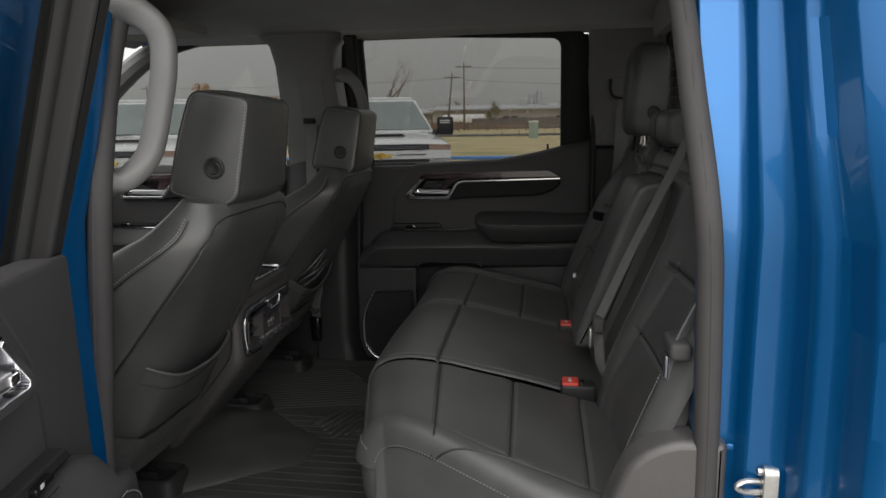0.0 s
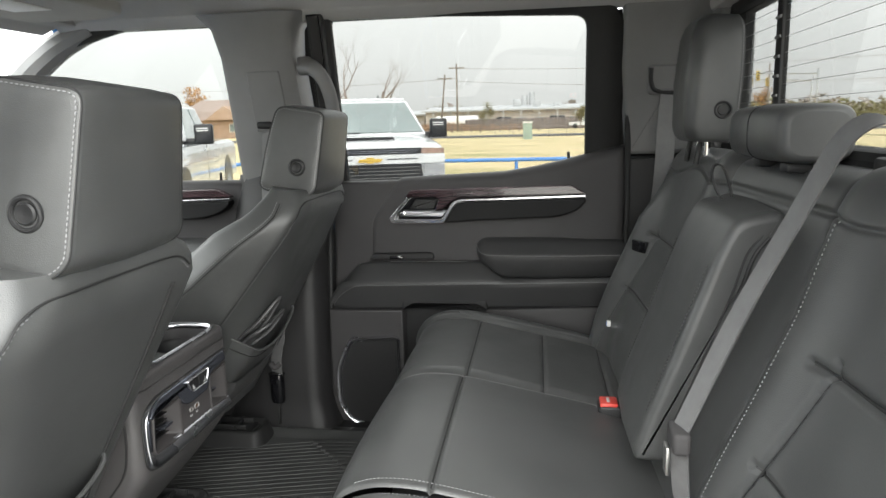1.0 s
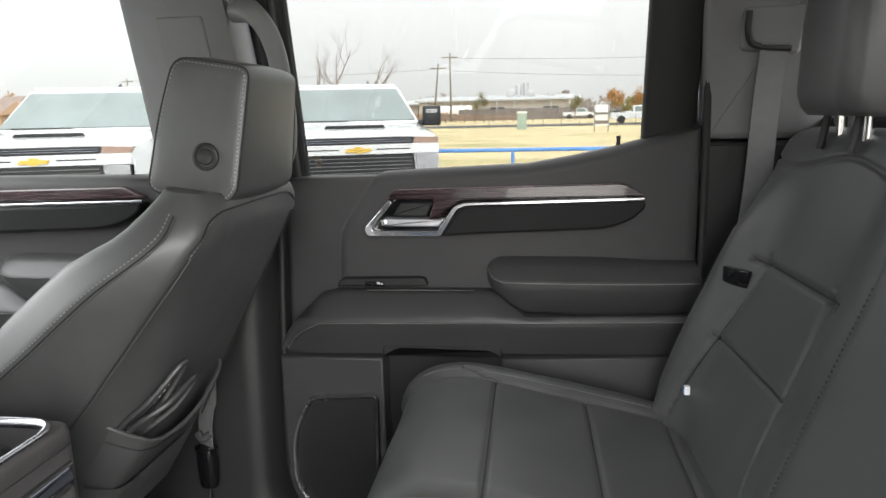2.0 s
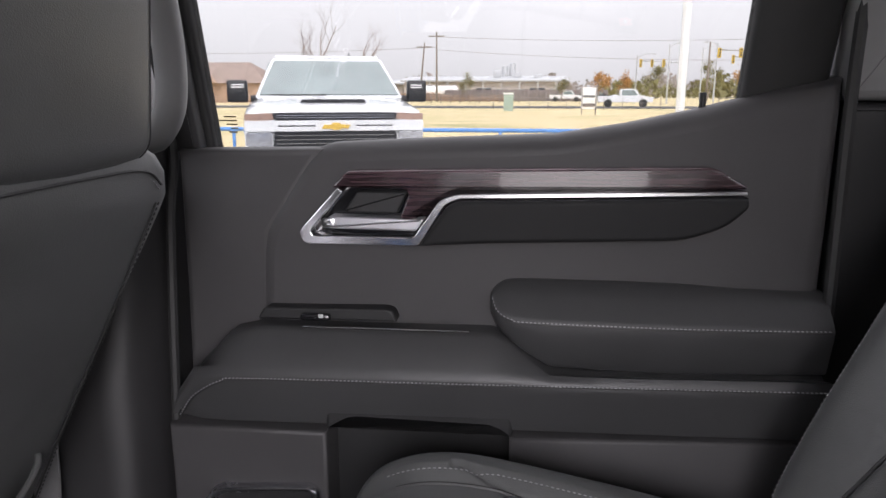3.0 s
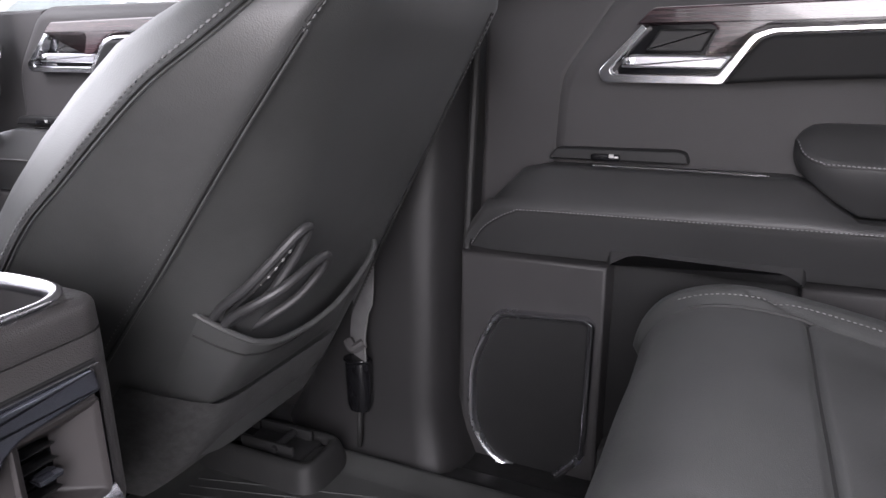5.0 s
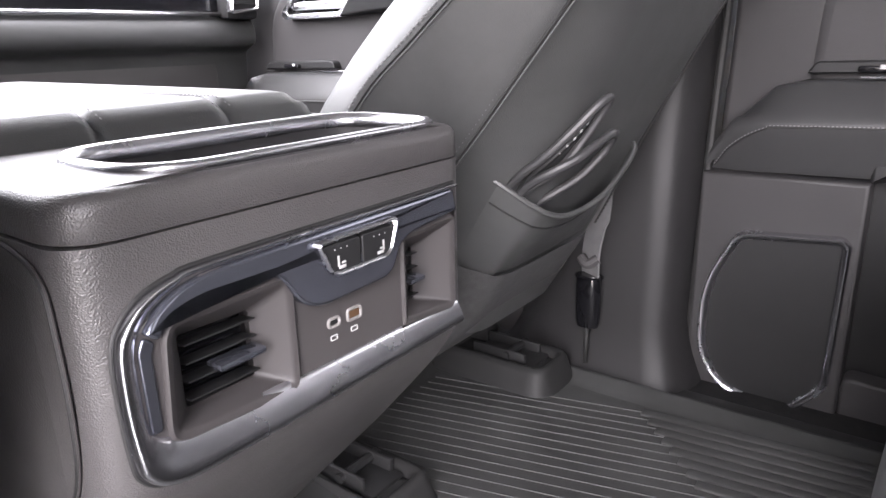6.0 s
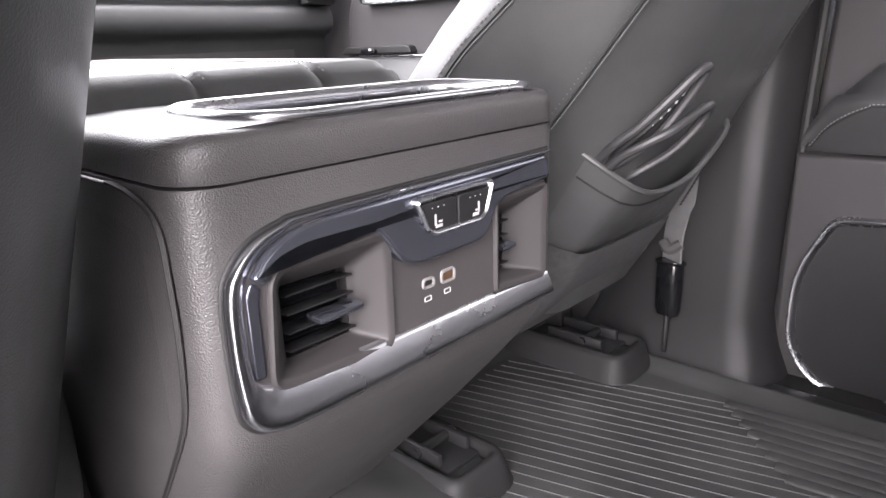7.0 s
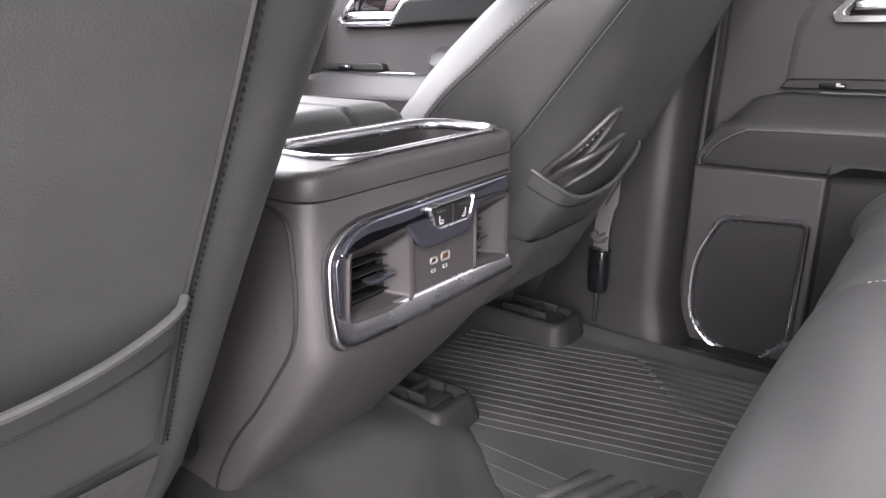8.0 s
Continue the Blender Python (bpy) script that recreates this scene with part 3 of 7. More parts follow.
    ch = q(rounded([(0.240, 1.263), (0.183, 1.201), (0.190, 1.185), (0.350, 1.185), (0.386, 1.243), (0.405, 1.2505), (0.769, 1.2605), (0.769, 1.2665), (0.402, 1.2565), (0.379, 1.249), (0.343, 1.1965), (0.203, 1.1965), (0.200, 1.2035), (0.247, 1.2575)], [0.002, 0.01, 0.012, 0.006, 0.008, 0.006, 0.002, 0.002, 0.006, 0.008, 0.005, 0.003, 0.004, 0.002], 3))
    part("bezel", plate(ch, "y", 0.83, 0.792, 0.0012), CHROME, d, "satin chrome bezel and strip", 60)
    rc = q([(0.200, 1.195), (0.345, 1.195), (0.372, 1.245), (0.335, 1.264), (0.246, 1.262)])
    part("handle_recess", prism(rc, "y", 0.835, 0.819), GLOSS_BLACK, d)
    hp = q(rounded([(0.262, 1.226), (0.318, 1.226), (0.333, 1.256), (0.262, 1.2565), (0.243, 1.228)], 0.003))
    part("handle_plate", plate(hp, "y", 0.826, 0.809, 0.003), PLASTIC_DARK, d)
    lv = q(rounded([(0.214, 1.206), (0.345, 1.2045), (0.357, 1.2215), (0.226, 1.2235)], 0.003))
    lev = part("lever", plate(lv, "y", 0.82, 0.796, 0.003), SATIN, d, "satin chrome door lever")
    part("lever_end", box((fx(0.216), 0.7935, 1.2085), (fx(0.234), 0.805, 1.2205), 0.002), CHROME, lev, "bright lever tip")
    pu = q(rounded([(0.352, 1.187), (0.388, 1.2405), (0.402, 1.248), (0.768, 1.2585), (0.770, 1.247), (0.745, 1.222), (0.695, 1.203), (0.56, 1.1975), (0.44, 1.193)], [0, 0.014, 0.01, 0, 0.01, 0.02, 0.03, 0.03, 0.03], 4))
    part("pull", plate(pu, "y", 0.84, 0.781, 0.006, 5), PULL, d, "black leather wrapped door pull", 60)
    # lower panels, map pocket and loudspeaker
    lo = q(rounded([(-0.012, 0.60), (0.012, 0.550), (0.05, 0.530), (0.222, 0.508), (0.222, 0.922), (-0.012, 0.9205)], [0.05, 0.03, 0.03, 0, 0, 0], 5))
    part("lower_panel", plate(lo, "y", 0.85, 0.756, 0.006), PLASTIC_FINE, d, angle=60)
    lr = q(rounded([(0.478, 0.45), (0.884, 0.45), (0.884, 0.942), (0.478, 0.926)], 0))
    part("rear_lower_panel", plate(lr, "y", 0.85, 0.760, 0.006), PLASTIC_FINE, d, angle=60)
    part("map_pocket", box((fx(0.215), 0.812, 0.46), (fx(0.485), 0.85, 0.95), 0.01), PLASTIC_DARK, d, "deep black map pocket")
    part("pocket_lip", plate(q(rounded([(0.218, 0.915), (0.255, 0.938), (0.455, 0.936), (0.482, 0.918), (0.482, 0.96), (0.218, 0.96)], 0.012)), "y", 0.85, 0.766, 0.006), PLASTIC_DARK, d)
    part("pocket_front", plate(q(rounded([(0.222, 0.45), (0.478, 0.45), (0.478, 0.60), (0.222, 0.62)], 0.02)), "y", 0.80, 0.762, 0.006), PLASTIC_FINE, d)
    so = [(0.053, 0.830), (0.198, 0.840), (0.209, 0.830), (0.206, 0.598), (0.155, 0.540), (0.055, 0.548), (0.008, 0.612), (0.007, 0.735)]
    so = q(rounded(so, [0.02, 0.006, 0.006, 0.02, 0.02, 0.05, 0.06, 0.05], 5))
    spk = part("speaker", plate(inset(so, 0.006), "y", 0.80, 0.7525, 0.002), PLASTIC_DARK, d, "flat black loudspeaker cover", 60)
    part("speaker_ring", rim(so, [(-0.0025, 0.76), (-0.002, 0.748), (0.001, 0.743), (0.005, 0.7435), (0.010, 0.749), (0.0105, 0.76)], "y"), CHROME_SOFT, spk, "bright loudspeaker surround", 50)
    # lock pin
    zl = 1.366 if not front else 1.32
    part("lock_pin", join(cyl((fx(0.721), 0.862, zl - 0.02), (fx(0.721), 0.862, zl + 0.022), 0.0045, 12, 0.001), cyl((fx(0.721), 0.862, zl - 0.006), (fx(0.721), 0.862, zl - 0.002), 0.010, 16)), PLASTIC_DARK, d)
    # window frame, seal and pane, leaning in
    if not front:
        wo = rounded([(0.036, 1.30), (0.50, 1.315), (0.62, 1.33), (0.70, 1.345), (0.768, 1.36), (0.764, 1.76), (0.045, 1.788)], [0.0, 0.05, 0.05, 0.05, 0.01, 0.035, 0.03], 5)
        outer = rounded([(-0.012, 1.28), (0.50, 1.28), (0.62, 1.28), (0.70, 1.30), (0.872, 1.32), (0.866, 1.795), (-0.014, 1.80)], [0.0, 0.05, 0.05, 0.05, 0.01, 0.09, 0.02], 5)
    else:
        wo = rounded([(-1.28, 1.29), (-0.9, 1.30), (-0.6, 1.30), (-0.45, 1.30), (-0.290, 1.30), (-0.296, 1.795), (-0.60, 1.785), (-0.92, 1.69), (-1.18, 1.47)], [0.01, 0, 0, 0, 0.005, 0.06, 0.15, 0.15, 0.15], 5)
        outer = rounded([(-1.36, 1.27), (-0.9, 1.27), (-0.6, 1.27), (-0.45, 1.27), (-0.262, 1.27), (-0.266, 1.82), (-0.60, 1.812), (-0.94, 1.715), (-1.25, 1.47)], [0.01, 0, 0, 0, 0.005, 0.06, 0.15, 0.15, 0.15], 5)
    rings = []
    for pts, h in ((outer, 0.90), (outer, 0.876), (inset(outer, 0.006), 0.870), (inset(wo, -0.006), 0.870), (wo, 0.876), (wo, 0.90)):
        rings.append([lay(p, "y", h) for p in pts])
    part("window_frame", shear(loft(rings, closed=True), 1.315, TILT), RUBBER, d, "black window frame", 50)
    if not front:
        ft = rounded([(-0.012, 1.305), (0.026, 1.307), (0.032, 1.79), (-0.013, 1.79)], 0.004)
        part("frame_trim", shear(plate(ft, "y", 0.872, 0.838, 0.008, 4), 1.315, TILT), PLASTIC_PILLAR, d, "dark plastic window frame trim", 60)
    pane = part("pane", shear(prism(inset(wo, -0.006), "y", 0.884, 0.888), 1.315, TILT), GLASS_FRONT if front else GLASS_REAR, d, "clear side window pane" if front else "lightly tinted side window pane")
    pane.visible_shadow = False
    return d


far_door = door("rear_door", "black trimmed rear passenger door with wood rail, closed", rear_x, False)
front_door = door("front_door", "black trimmed front passenger door with chrome bezel, closed", front_x, True)
# driver's side: the rear door stands wide open, the front door is shut
HINGE = Vector((0.011, -0.941, 0))
SWING = Matrix.Translation(HINGE) @ Matrix.Rotation(radians(-76), 4, "Z") @ Matrix.Translation(-HINGE)
near_door = copy_thing(far_door, SWING @ MIRROR @ Matrix.Translation(far_door.location))
near_door.name = "rear_door"
near_door["label"] = "black trimmed rear driver-side door, standing wide open"
for k, (x0, x1) in enumerate(((0.052, 0.071), (0.044, 0.071), (0.054, 0.071), (0.060, 0.071), (0.056, 0.069))):
    zk = 1.3535 - 0.0056 * k
    yk = 0.8825 - (zk - 1.315) * TILT
    part("sticker_line", box((x0, yk - 0.0004, zk - 0.0011), (x1, yk, zk + 0.0011)), STICKER, far_door, "line of small brown print on the window")
nf = mirrored(front_door)
nf["label"] = "black trimmed front driver door, closed"


def door_seals():
    """Rubber beads round the passenger-side rear opening."""
    p = spline([(-0.010, 0.765, 0.50), (-0.012, 0.765, 0.62), (-0.010, 0.775, 0.9), (-0.006, 0.80, 1.2), (-0.012, 0.835, 1.32), (-0.016, 0.785, 1.55), (-0.016, 0.74, 1.76)], 8)
    structure("trim_door_seal_front", tube(p, 0.007, 8), RUBBER, "black rubber door seal")
    p = spline([(0.886, 0.80, 0.55), (0.886, 0.80, 1.0), (0.888, 0.82, 1.36), (0.876, 0.79, 1.6), (0.85, 0.75, 1.77)], 8)
    structure("trim_door_seal_rear", tube(p, 0.008, 8), RUBBER, "black rubber door seal")


door_seals()


def rear_window():
    w = tagged(new("window_rear"), "sliding rear window with black dividers and heater lines", "window", kind="structure")
    y0, y1 = MID - 0.655, MID + 0.655
    out = rounded([(y0, 1.40), (y1, 1.40), (y1 - 0.02, 1.752), (y0 + 0.02, 1.752)], 0.03)
    part("window_frame", rim(out, [(0, 1.15), (0, 1.105), (0.006, 1.10), (0.026, 1.104), (0.03, 1.11), (0.03, 1.15)], "x"), RUBBER, w)
    for s in (1, -1):
        part("divider", box((1.112, MID + s * 0.292 - 0.018, 1.41), (1.128, MID + s * 0.292 + 0.018, 1.745), 0.004), RUBBER, w)
        for j in range(8):
            part("bead", box((1.109, MID + s * 0.292 - 0.015, 1.44 + j * 0.038), (1.113, MID + s * 0.292 + 0.015, 1.446 + j * 0.038), 0.001), PLASTIC_GREY, w)
    for a, b in ((y0 + 0.03, MID - 0.31), (MID - 0.274, MID + 0.274), (MID + 0.31, y1 - 0.03)):
        p = part("pane", box((1.118, a, 1.43), (1.122, b, 1.725)), GLASS_REAR, w)
        p.visible_shadow = False
    lines = join(*[tube([(1.1165, a, 1.45 + j * 0.03), (1.1165, b, 1.45 + j * 0.03)], 0.0005, 4) for j in range(9) for a, b in ((y0 + 0.04, MID - 0.32), (MID + 0.32, y1 - 0.04), (MID - 0.26, MID + 0.26))])
    part("heater_lines", lines, PLASTIC_GREY, w)


rear_window()


# ---- driver-side opening: seals and the blue painted jambs ----
def jambs():
    def y_in(z):
        return 0.0 if z < 1.33 else (z - 1.33) * TILT

    zs = [0.48, 0.75, 0.95, 1.1, 1.22, 1.33, 1.45, 1.60, 1.72, 1.80]

    def wall(plan_low, plan_high):
        """A lofted jamb: plan outlines low and high, leaning in with the glass."""
        rings = []
        for z in zs:
            t = max(0.0, min(1.0, (z - 1.15) / 0.45))
            t = t * t * (3 - 2 * t)
            rings.append([Vector((a[0] + (b[0] - a[0]) * t, a[1] + (b[1] - a[1]) * t + y_in(z), z)) for a, b in zip(plan_low, plan_high)])
        return loft(rings)

    low = [(0.955, -0.785), (1.000, -0.783), (1.012, -0.79), (1.022, -0.815), (1.050, -0.822), (1.068, -0.835), (1.072, -0.87), (1.078, -0.885), (1.098, -0.895), (1.108, -0.91), (1.115, -0.96), (1.150, -0.985), (1.17, -0.99), (1.17, -0.73), (0.957, -0.73)]
    high = [(0.945, -0.805), (1.000, -0.803), (1.010, -0.81), (1.018, -0.83), (1.040, -0.838), (1.050, -0.846), (1.056, -0.87), (1.062, -0.885), (1.074, -0.893), (1.082, -0.905), (1.094, -0.955), (1.120, -0.985), (1.15, -0.99), (1.15, -0.75), (0.947, -0.75)]
    structure("wall_jamb_rear", bevelled(wall(low, high), 0.004, 2, 25), BLUE, "metallic blue painted door jamb", 60)
    # a small pressed tab and the body side behind
    structure("trim_jamb_tab", box((1.000, -0.79, 0.992), (1.026, -0.780, 1.003), 0.003), BLUE)
    structure("wall_body_side", box((1.15, -1.00, 0.6), (3.2, -0.96, 1.35), 0.02), BLUE, "metallic blue body side")
    blow = [(-0.10, -0.80), (-0.008, -0.80), (0.004, -0.815), (0.002, -0.85), (-0.008, -0.90), (-0.03, -0.95), (-0.05, -0.99), (-0.09, -0.99)]
    bhigh = [(-0.10, -0.815), (0.026, -0.815), (0.042, -0.83), (0.040, -0.86), (0.024, -0.91), (0.0, -0.95), (-0.03, -0.99), (-0.09, -0.99)]
    structure("wall_jamb_front", bevelled(wall(blow, bhigh), 0.004, 2, 25), BLUE, "metallic blue painted door jamb", 60)
    # rubber seals: a lip and a hollow bead
    seal = spline([(0.965, -0.80, 0.50), (0.971, -0.80, 0.9), (0.965, -0.80, 1.2), (0.956, -0.80, 1.34), (0.938, -0.755, 1.5), (0.914, -0.70, 1.68), (0.86, -0.675, 1.77), (0.75, -0.668, 1.795), (0.4, -0.665, 1.80), (0.12, -0.668, 1.795), (0.062, -0.68, 1.76), (0.030, -0.715, 1.63), (0.023, -0.758, 1.48), (0.027, -0.80, 1.325), (0.002, -0.80, 1.085), (-0.015, -0.80, 0.92), (-0.036, -0.80, 0.5)], 10)
    structure("trim_seal_driver_rear", join(tube(seal, 0.0185, 12), tube([p + Vector((0, 0.018, 0)) for p in seal], 0.009, 8), tube([p + Vector((0, -0.0155, 0)) for p in seal], 0.004, 6)), SEAL_GREY, "grey rubber door seal", 60)
    st = thing("door_striker", "bright zinc door striker bolted to blue jamb", "door striker", (1.045, -0.825, 0.955))
    part("base_plate", plate(rounded([(-0.838, 0.925), (-0.812, 0.925), (-0.812, 0.99), (-0.838, 0.99)], 0.012), "x", 1.062, 1.042, 0.002), STEEL, st)
    loop = spline([(1.046, -0.825, 0.965), (1.02, -0.83, 0.966), (1.008, -0.832, 0.958), (1.02, -0.83, 0.950), (1.046, -0.825, 0.949)], 6)
    part("loop", tube(loop, 0.0045, 8), STEEL, st)
    for z in (0.935, 0.98):
        part("bolt", cyl((1.045, -0.825, z), (1.036, -0.825, z), 0.006, 6, 0.001), STEEL, st)


jambs()


def grab_handle(label, at, path, thick):
    """A moulded handle, flattened in section and broader at both feet."""
    g = thing("grab_handle", label, "grab handle", at)
    p = spline(path, 10)
    rings = []
    for i, c in enumerate(p):
        d = (p[min(i + 1, len(p) - 1)] - p[max(i - 1, 0)]).normalized()
        e = abs(2 * i / (len(p) - 1) - 1)
        side = d.cross(Vector((1, 0, 0.25))).normalized()
        wide = side.cross(d).normalized()
        r = thick * (1.0 + 0.55 * e ** 4)
        rings.append([c + wide * (r * 1.15 * math.copysign(abs(math.cos(q)) ** 0.7, math.cos(q))) + side * (r * 0.85 * math.copysign(abs(math.sin(q)) ** 0.7, math.sin(q))) for q in [k * math.pi / 8 for k in range(16)]])
    part("grip", loft(rings), PLASTIC_GREY, g, angle=70)
    for c in (path[0], path[-1]):
        part("foot", box((c[0] - 0.022, c[1] - 0.012, c[2] - 0.026), (c[0] + 0.014, c[1] + 0.012, c[2] + 0.026), 0.009, 3), PLASTIC_GREY, g)
    return g


grab_handle("dark moulded plastic grab handle on the passenger pillar", (-0.02, 0.79, 1.35), [(-0.045, 0.805, 1.325), (-0.01, 0.775, 1.325), (0.034, 0.750, 1.365), (0.048, 0.735, 1.44), (0.048, 0.712, 1.54), (0.036, 0.700, 1.60), (0.006, 0.706, 1.640), (-0.035, 0.738, 1.655)], 0.0165)
grab_handle("grey moulded plastic grab handle on the driver pillar", (0.03, -0.75, 1.4), [(0.006, -0.758, 1.385), (0.038, -0.738, 1.392), (0.068, -0.712, 1.430), (0.086, -0.700, 1.50), (0.100, -0.694, 1.575), (0.098, -0.694, 1.630), (0.066, -0.706, 1.664), (0.022, -0.735, 1.680)], 0.0185)


# ---- front seats ----
def head_restraint(parent_thing, cx, cy, cz, w, h, dep, lean):
    """A padded head restraint with stitched rear edges, centre of its base at (cx, cy, cz)."""
    ax = Vector((math.sin(lean), 0, math.cos(lean)))
    u = Vector((math.cos(lean), 0, -math.sin(lean)))
    rings = []
    for s, k, dk in ((0, 0.86, 0.70), (0.04, 0.94, 0.84), (0.12, 0.99, 0.95), (0.5, 1.0, 1.0), (0.85, 0.95, 0.92), (0.95, 0.90, 0.80), (1.0, 0.82, 0.62)):
        c = Vector((cx, cy, cz)) + ax * (h * s)
        hw, d = w / 2 * k, dep * dk
        poly = [(d * 0.42, hw * 0.94), (-d * 0.40, hw * 1.06), (-d * 0.58, hw * 0.80), (-d * 0.58, -hw * 0.80), (-d * 0.40, -hw * 1.06), (d * 0.42, -hw * 0.94)]
        poly = rounded(poly, [0.012, 0.035, 0.03, 0.03, 0.035, 0.012], 5)
        rings.append([c + u * a + Vector((0, b, 0)) for a, b in poly])
    hr = part("head_restraint", bevelled(loft(rings), 0.0), LEATHER, parent_thing, "black leather head restraint with stitched seam", 60)
    for sy in (1, -1):
        sp = [Vector((cx, cy, cz)) + ax * (h * s) + u * (dep * dk * 0.385) + Vector((0, sy * (w / 2 * k * 0.955 + 0.0012), 0)) for s, k, dk in ((0.04, 0.94, 0.84), (0.12, 0.99, 0.95), (0.5, 1.0, 1.0), (0.85, 0.95, 0.92), (0.95, 0.90, 0.80))]
        part("stitching", stitches([p + u * -0.004 for p in spline(sp, 8)], 0.006, 0.0043, r=0.0009), THREAD, hr)
        part("seam", tube([p + Vector((0, -sy * 0.0008, 0)) for p in spline(sp, 8)], 0.0012, 5), SEAM, hr)
    c = Vector((cx, cy - w / 2 * 1.0 - 0.0005, cz)) + ax * (h * 0.26) + u * (dep * 0.08)
    part("release_button", join(tube([c + Vector((0.017 * math.cos(a), 0, 0.017 * math.sin(a))) for a in [k * math.pi / 12 for k in range(24)]], 0.003, 8, True), cyl(c + Vector((0, 0.006, 0)), c + Vector((0, -0.002, 0)), 0.012, 24, 0.0015)), PLASTIC_DARK, hr, "round black release button")
    for sy in (1, -1):
        part("post", cyl((cx - 0.03, cy + sy * 0.055, cz - 0.05), (cx - 0.02, cy + sy * 0.055, cz + 0.01), 0.006, 12), PLASTIC_DARK, hr, "headrest post")
    return hr


def front_head_restraint(seat, cx, cy, cz):
    """A wedge-shaped head restraint: flat stitched sides, narrower towards the top."""
    prof = rounded([(-0.074, 0.012), (0.036, -0.016), (0.068, 0.004), (0.095, 0.186), (-0.022, 0.206), (-0.050, 0.122)], [0.020, 0.030, 0.016, 0.020, 0.026, 0.08], 6)
    cen = Vector((0.018, 0.094))

    def at(y, k):
        ring = []
        for p in (inset(prof, k) if k < 0.006 else [tuple(cen.lerp(Vector(q), 1 - k / 0.07)) for q in inset(prof, 0.004)]):
            v = Vector(p)
            ring.append(Vector((cx + v.x, cy + y * (1.07 - 0.92 * (v.y - 0.03)), cz + v.y)))
        return ring
    rings = [at(y, k) for y, k in ((-0.1085, 0.060), (-0.1075, 0.030), (-0.106, 0.010), (-0.1045, 0.004), (-0.1025, 0.0008), (-0.098, 0.0), (-0.06, -0.003), (0.0, -0.0045), (0.06, -0.003), (0.098, 0.0), (0.1025, 0.0008), (0.1045, 0.004), (0.106, 0.010), (0.1075, 0.030), (0.1085, 0.060))]
    hr = part("head_restraint", loft(rings), LEATHER, seat, "black leather head restraint with stitched seam", 60)
    for sy in (1, -1):
        edge = at(sy * 0.1035, 0.0012)
        part("seam", tube(edge, 0.0013, 6, True), SEAM, hr)
        part("stitching", stitches([p + Vector((0, sy * 0.0012, 0)) for p in at(sy * 0.105, 0.0059)], 0.006, 0.0040, 0.0009), THREAD, hr)
    c = Vector((cx + 0.024, cy - 0.1135, cz + 0.060))
    btn = part("release_button", tube([c + Vector((0.0175 * math.cos(a), 0, 0.0175 * math.sin(a))) for a in [k * math.pi / 16 for k in range(32)]], 0.0032, 8, True), PLASTIC_DARK, hr, "round black release button")
    part("button_cap", loft([[c + Vector((r * math.cos(a), y, r * math.sin(a))) for a in [k * math.pi / 14 for k in range(28)]] for r, y in ((0.0125, 0.008), (0.0125, -0.001), (0.0105, -0.0028), (0.006, -0.0015), (0.002, -0.001))]), PLASTIC_DARK, btn)
    for sy in (1, -1):
        part("post_collar", box((cx - 0.022, cy + sy * 0.06 - 0.02, cz - 0.020), (cx + 0.014, cy + sy * 0.06 + 0.02, cz - 0.004), 0.006, 3), PLASTIC_DARK, hr)
        part("post", cyl((cx - 0.006, cy + sy * 0.06, cz - 0.06), (cx - 0.004, cy + sy * 0.06, cz + 0.02), 0.006, 12), PLASTIC_DARK, hr, "headrest post")
    return hr


def curve(rows, t):
    """Straight interpolation in rows of (t, values...)."""
    if t <= rows[0][0]:
        return rows[0][1:]
    for a, b in zip(rows, rows[1:]):
        if t <= b[0]:
            k = (t - a[0]) / (b[0] - a[0])
            return tuple(p + (q - p) * k for p, q in zip(a[1:], b[1:]))
    return rows[-1][1:]


# side seams of a front seat back: height up the back, depth behind it, half-width
REAR_SEAM = [(0.0, -0.120, 0.185), (0.12, -0.105, 0.200), (0.204, -0.086, 0.205), (0.288, -0.065, 0.207), (0.443, -0.034, 0.206), (0.53, -0.018, 0.200), (0.60, -0.010, 0.186), (0.652, -0.02, 0.150)]
FRONT_SEAM = [(0.0, -0.150, 0.235), (0.16, -0.205, 0.262), (0.286, -0.177, 0.262), (0.381, -0.137, 0.258), (0.455, -0.108, 0.252), (0.588, -0.056, 0.215), (0.652, -0.050, 0.165)]


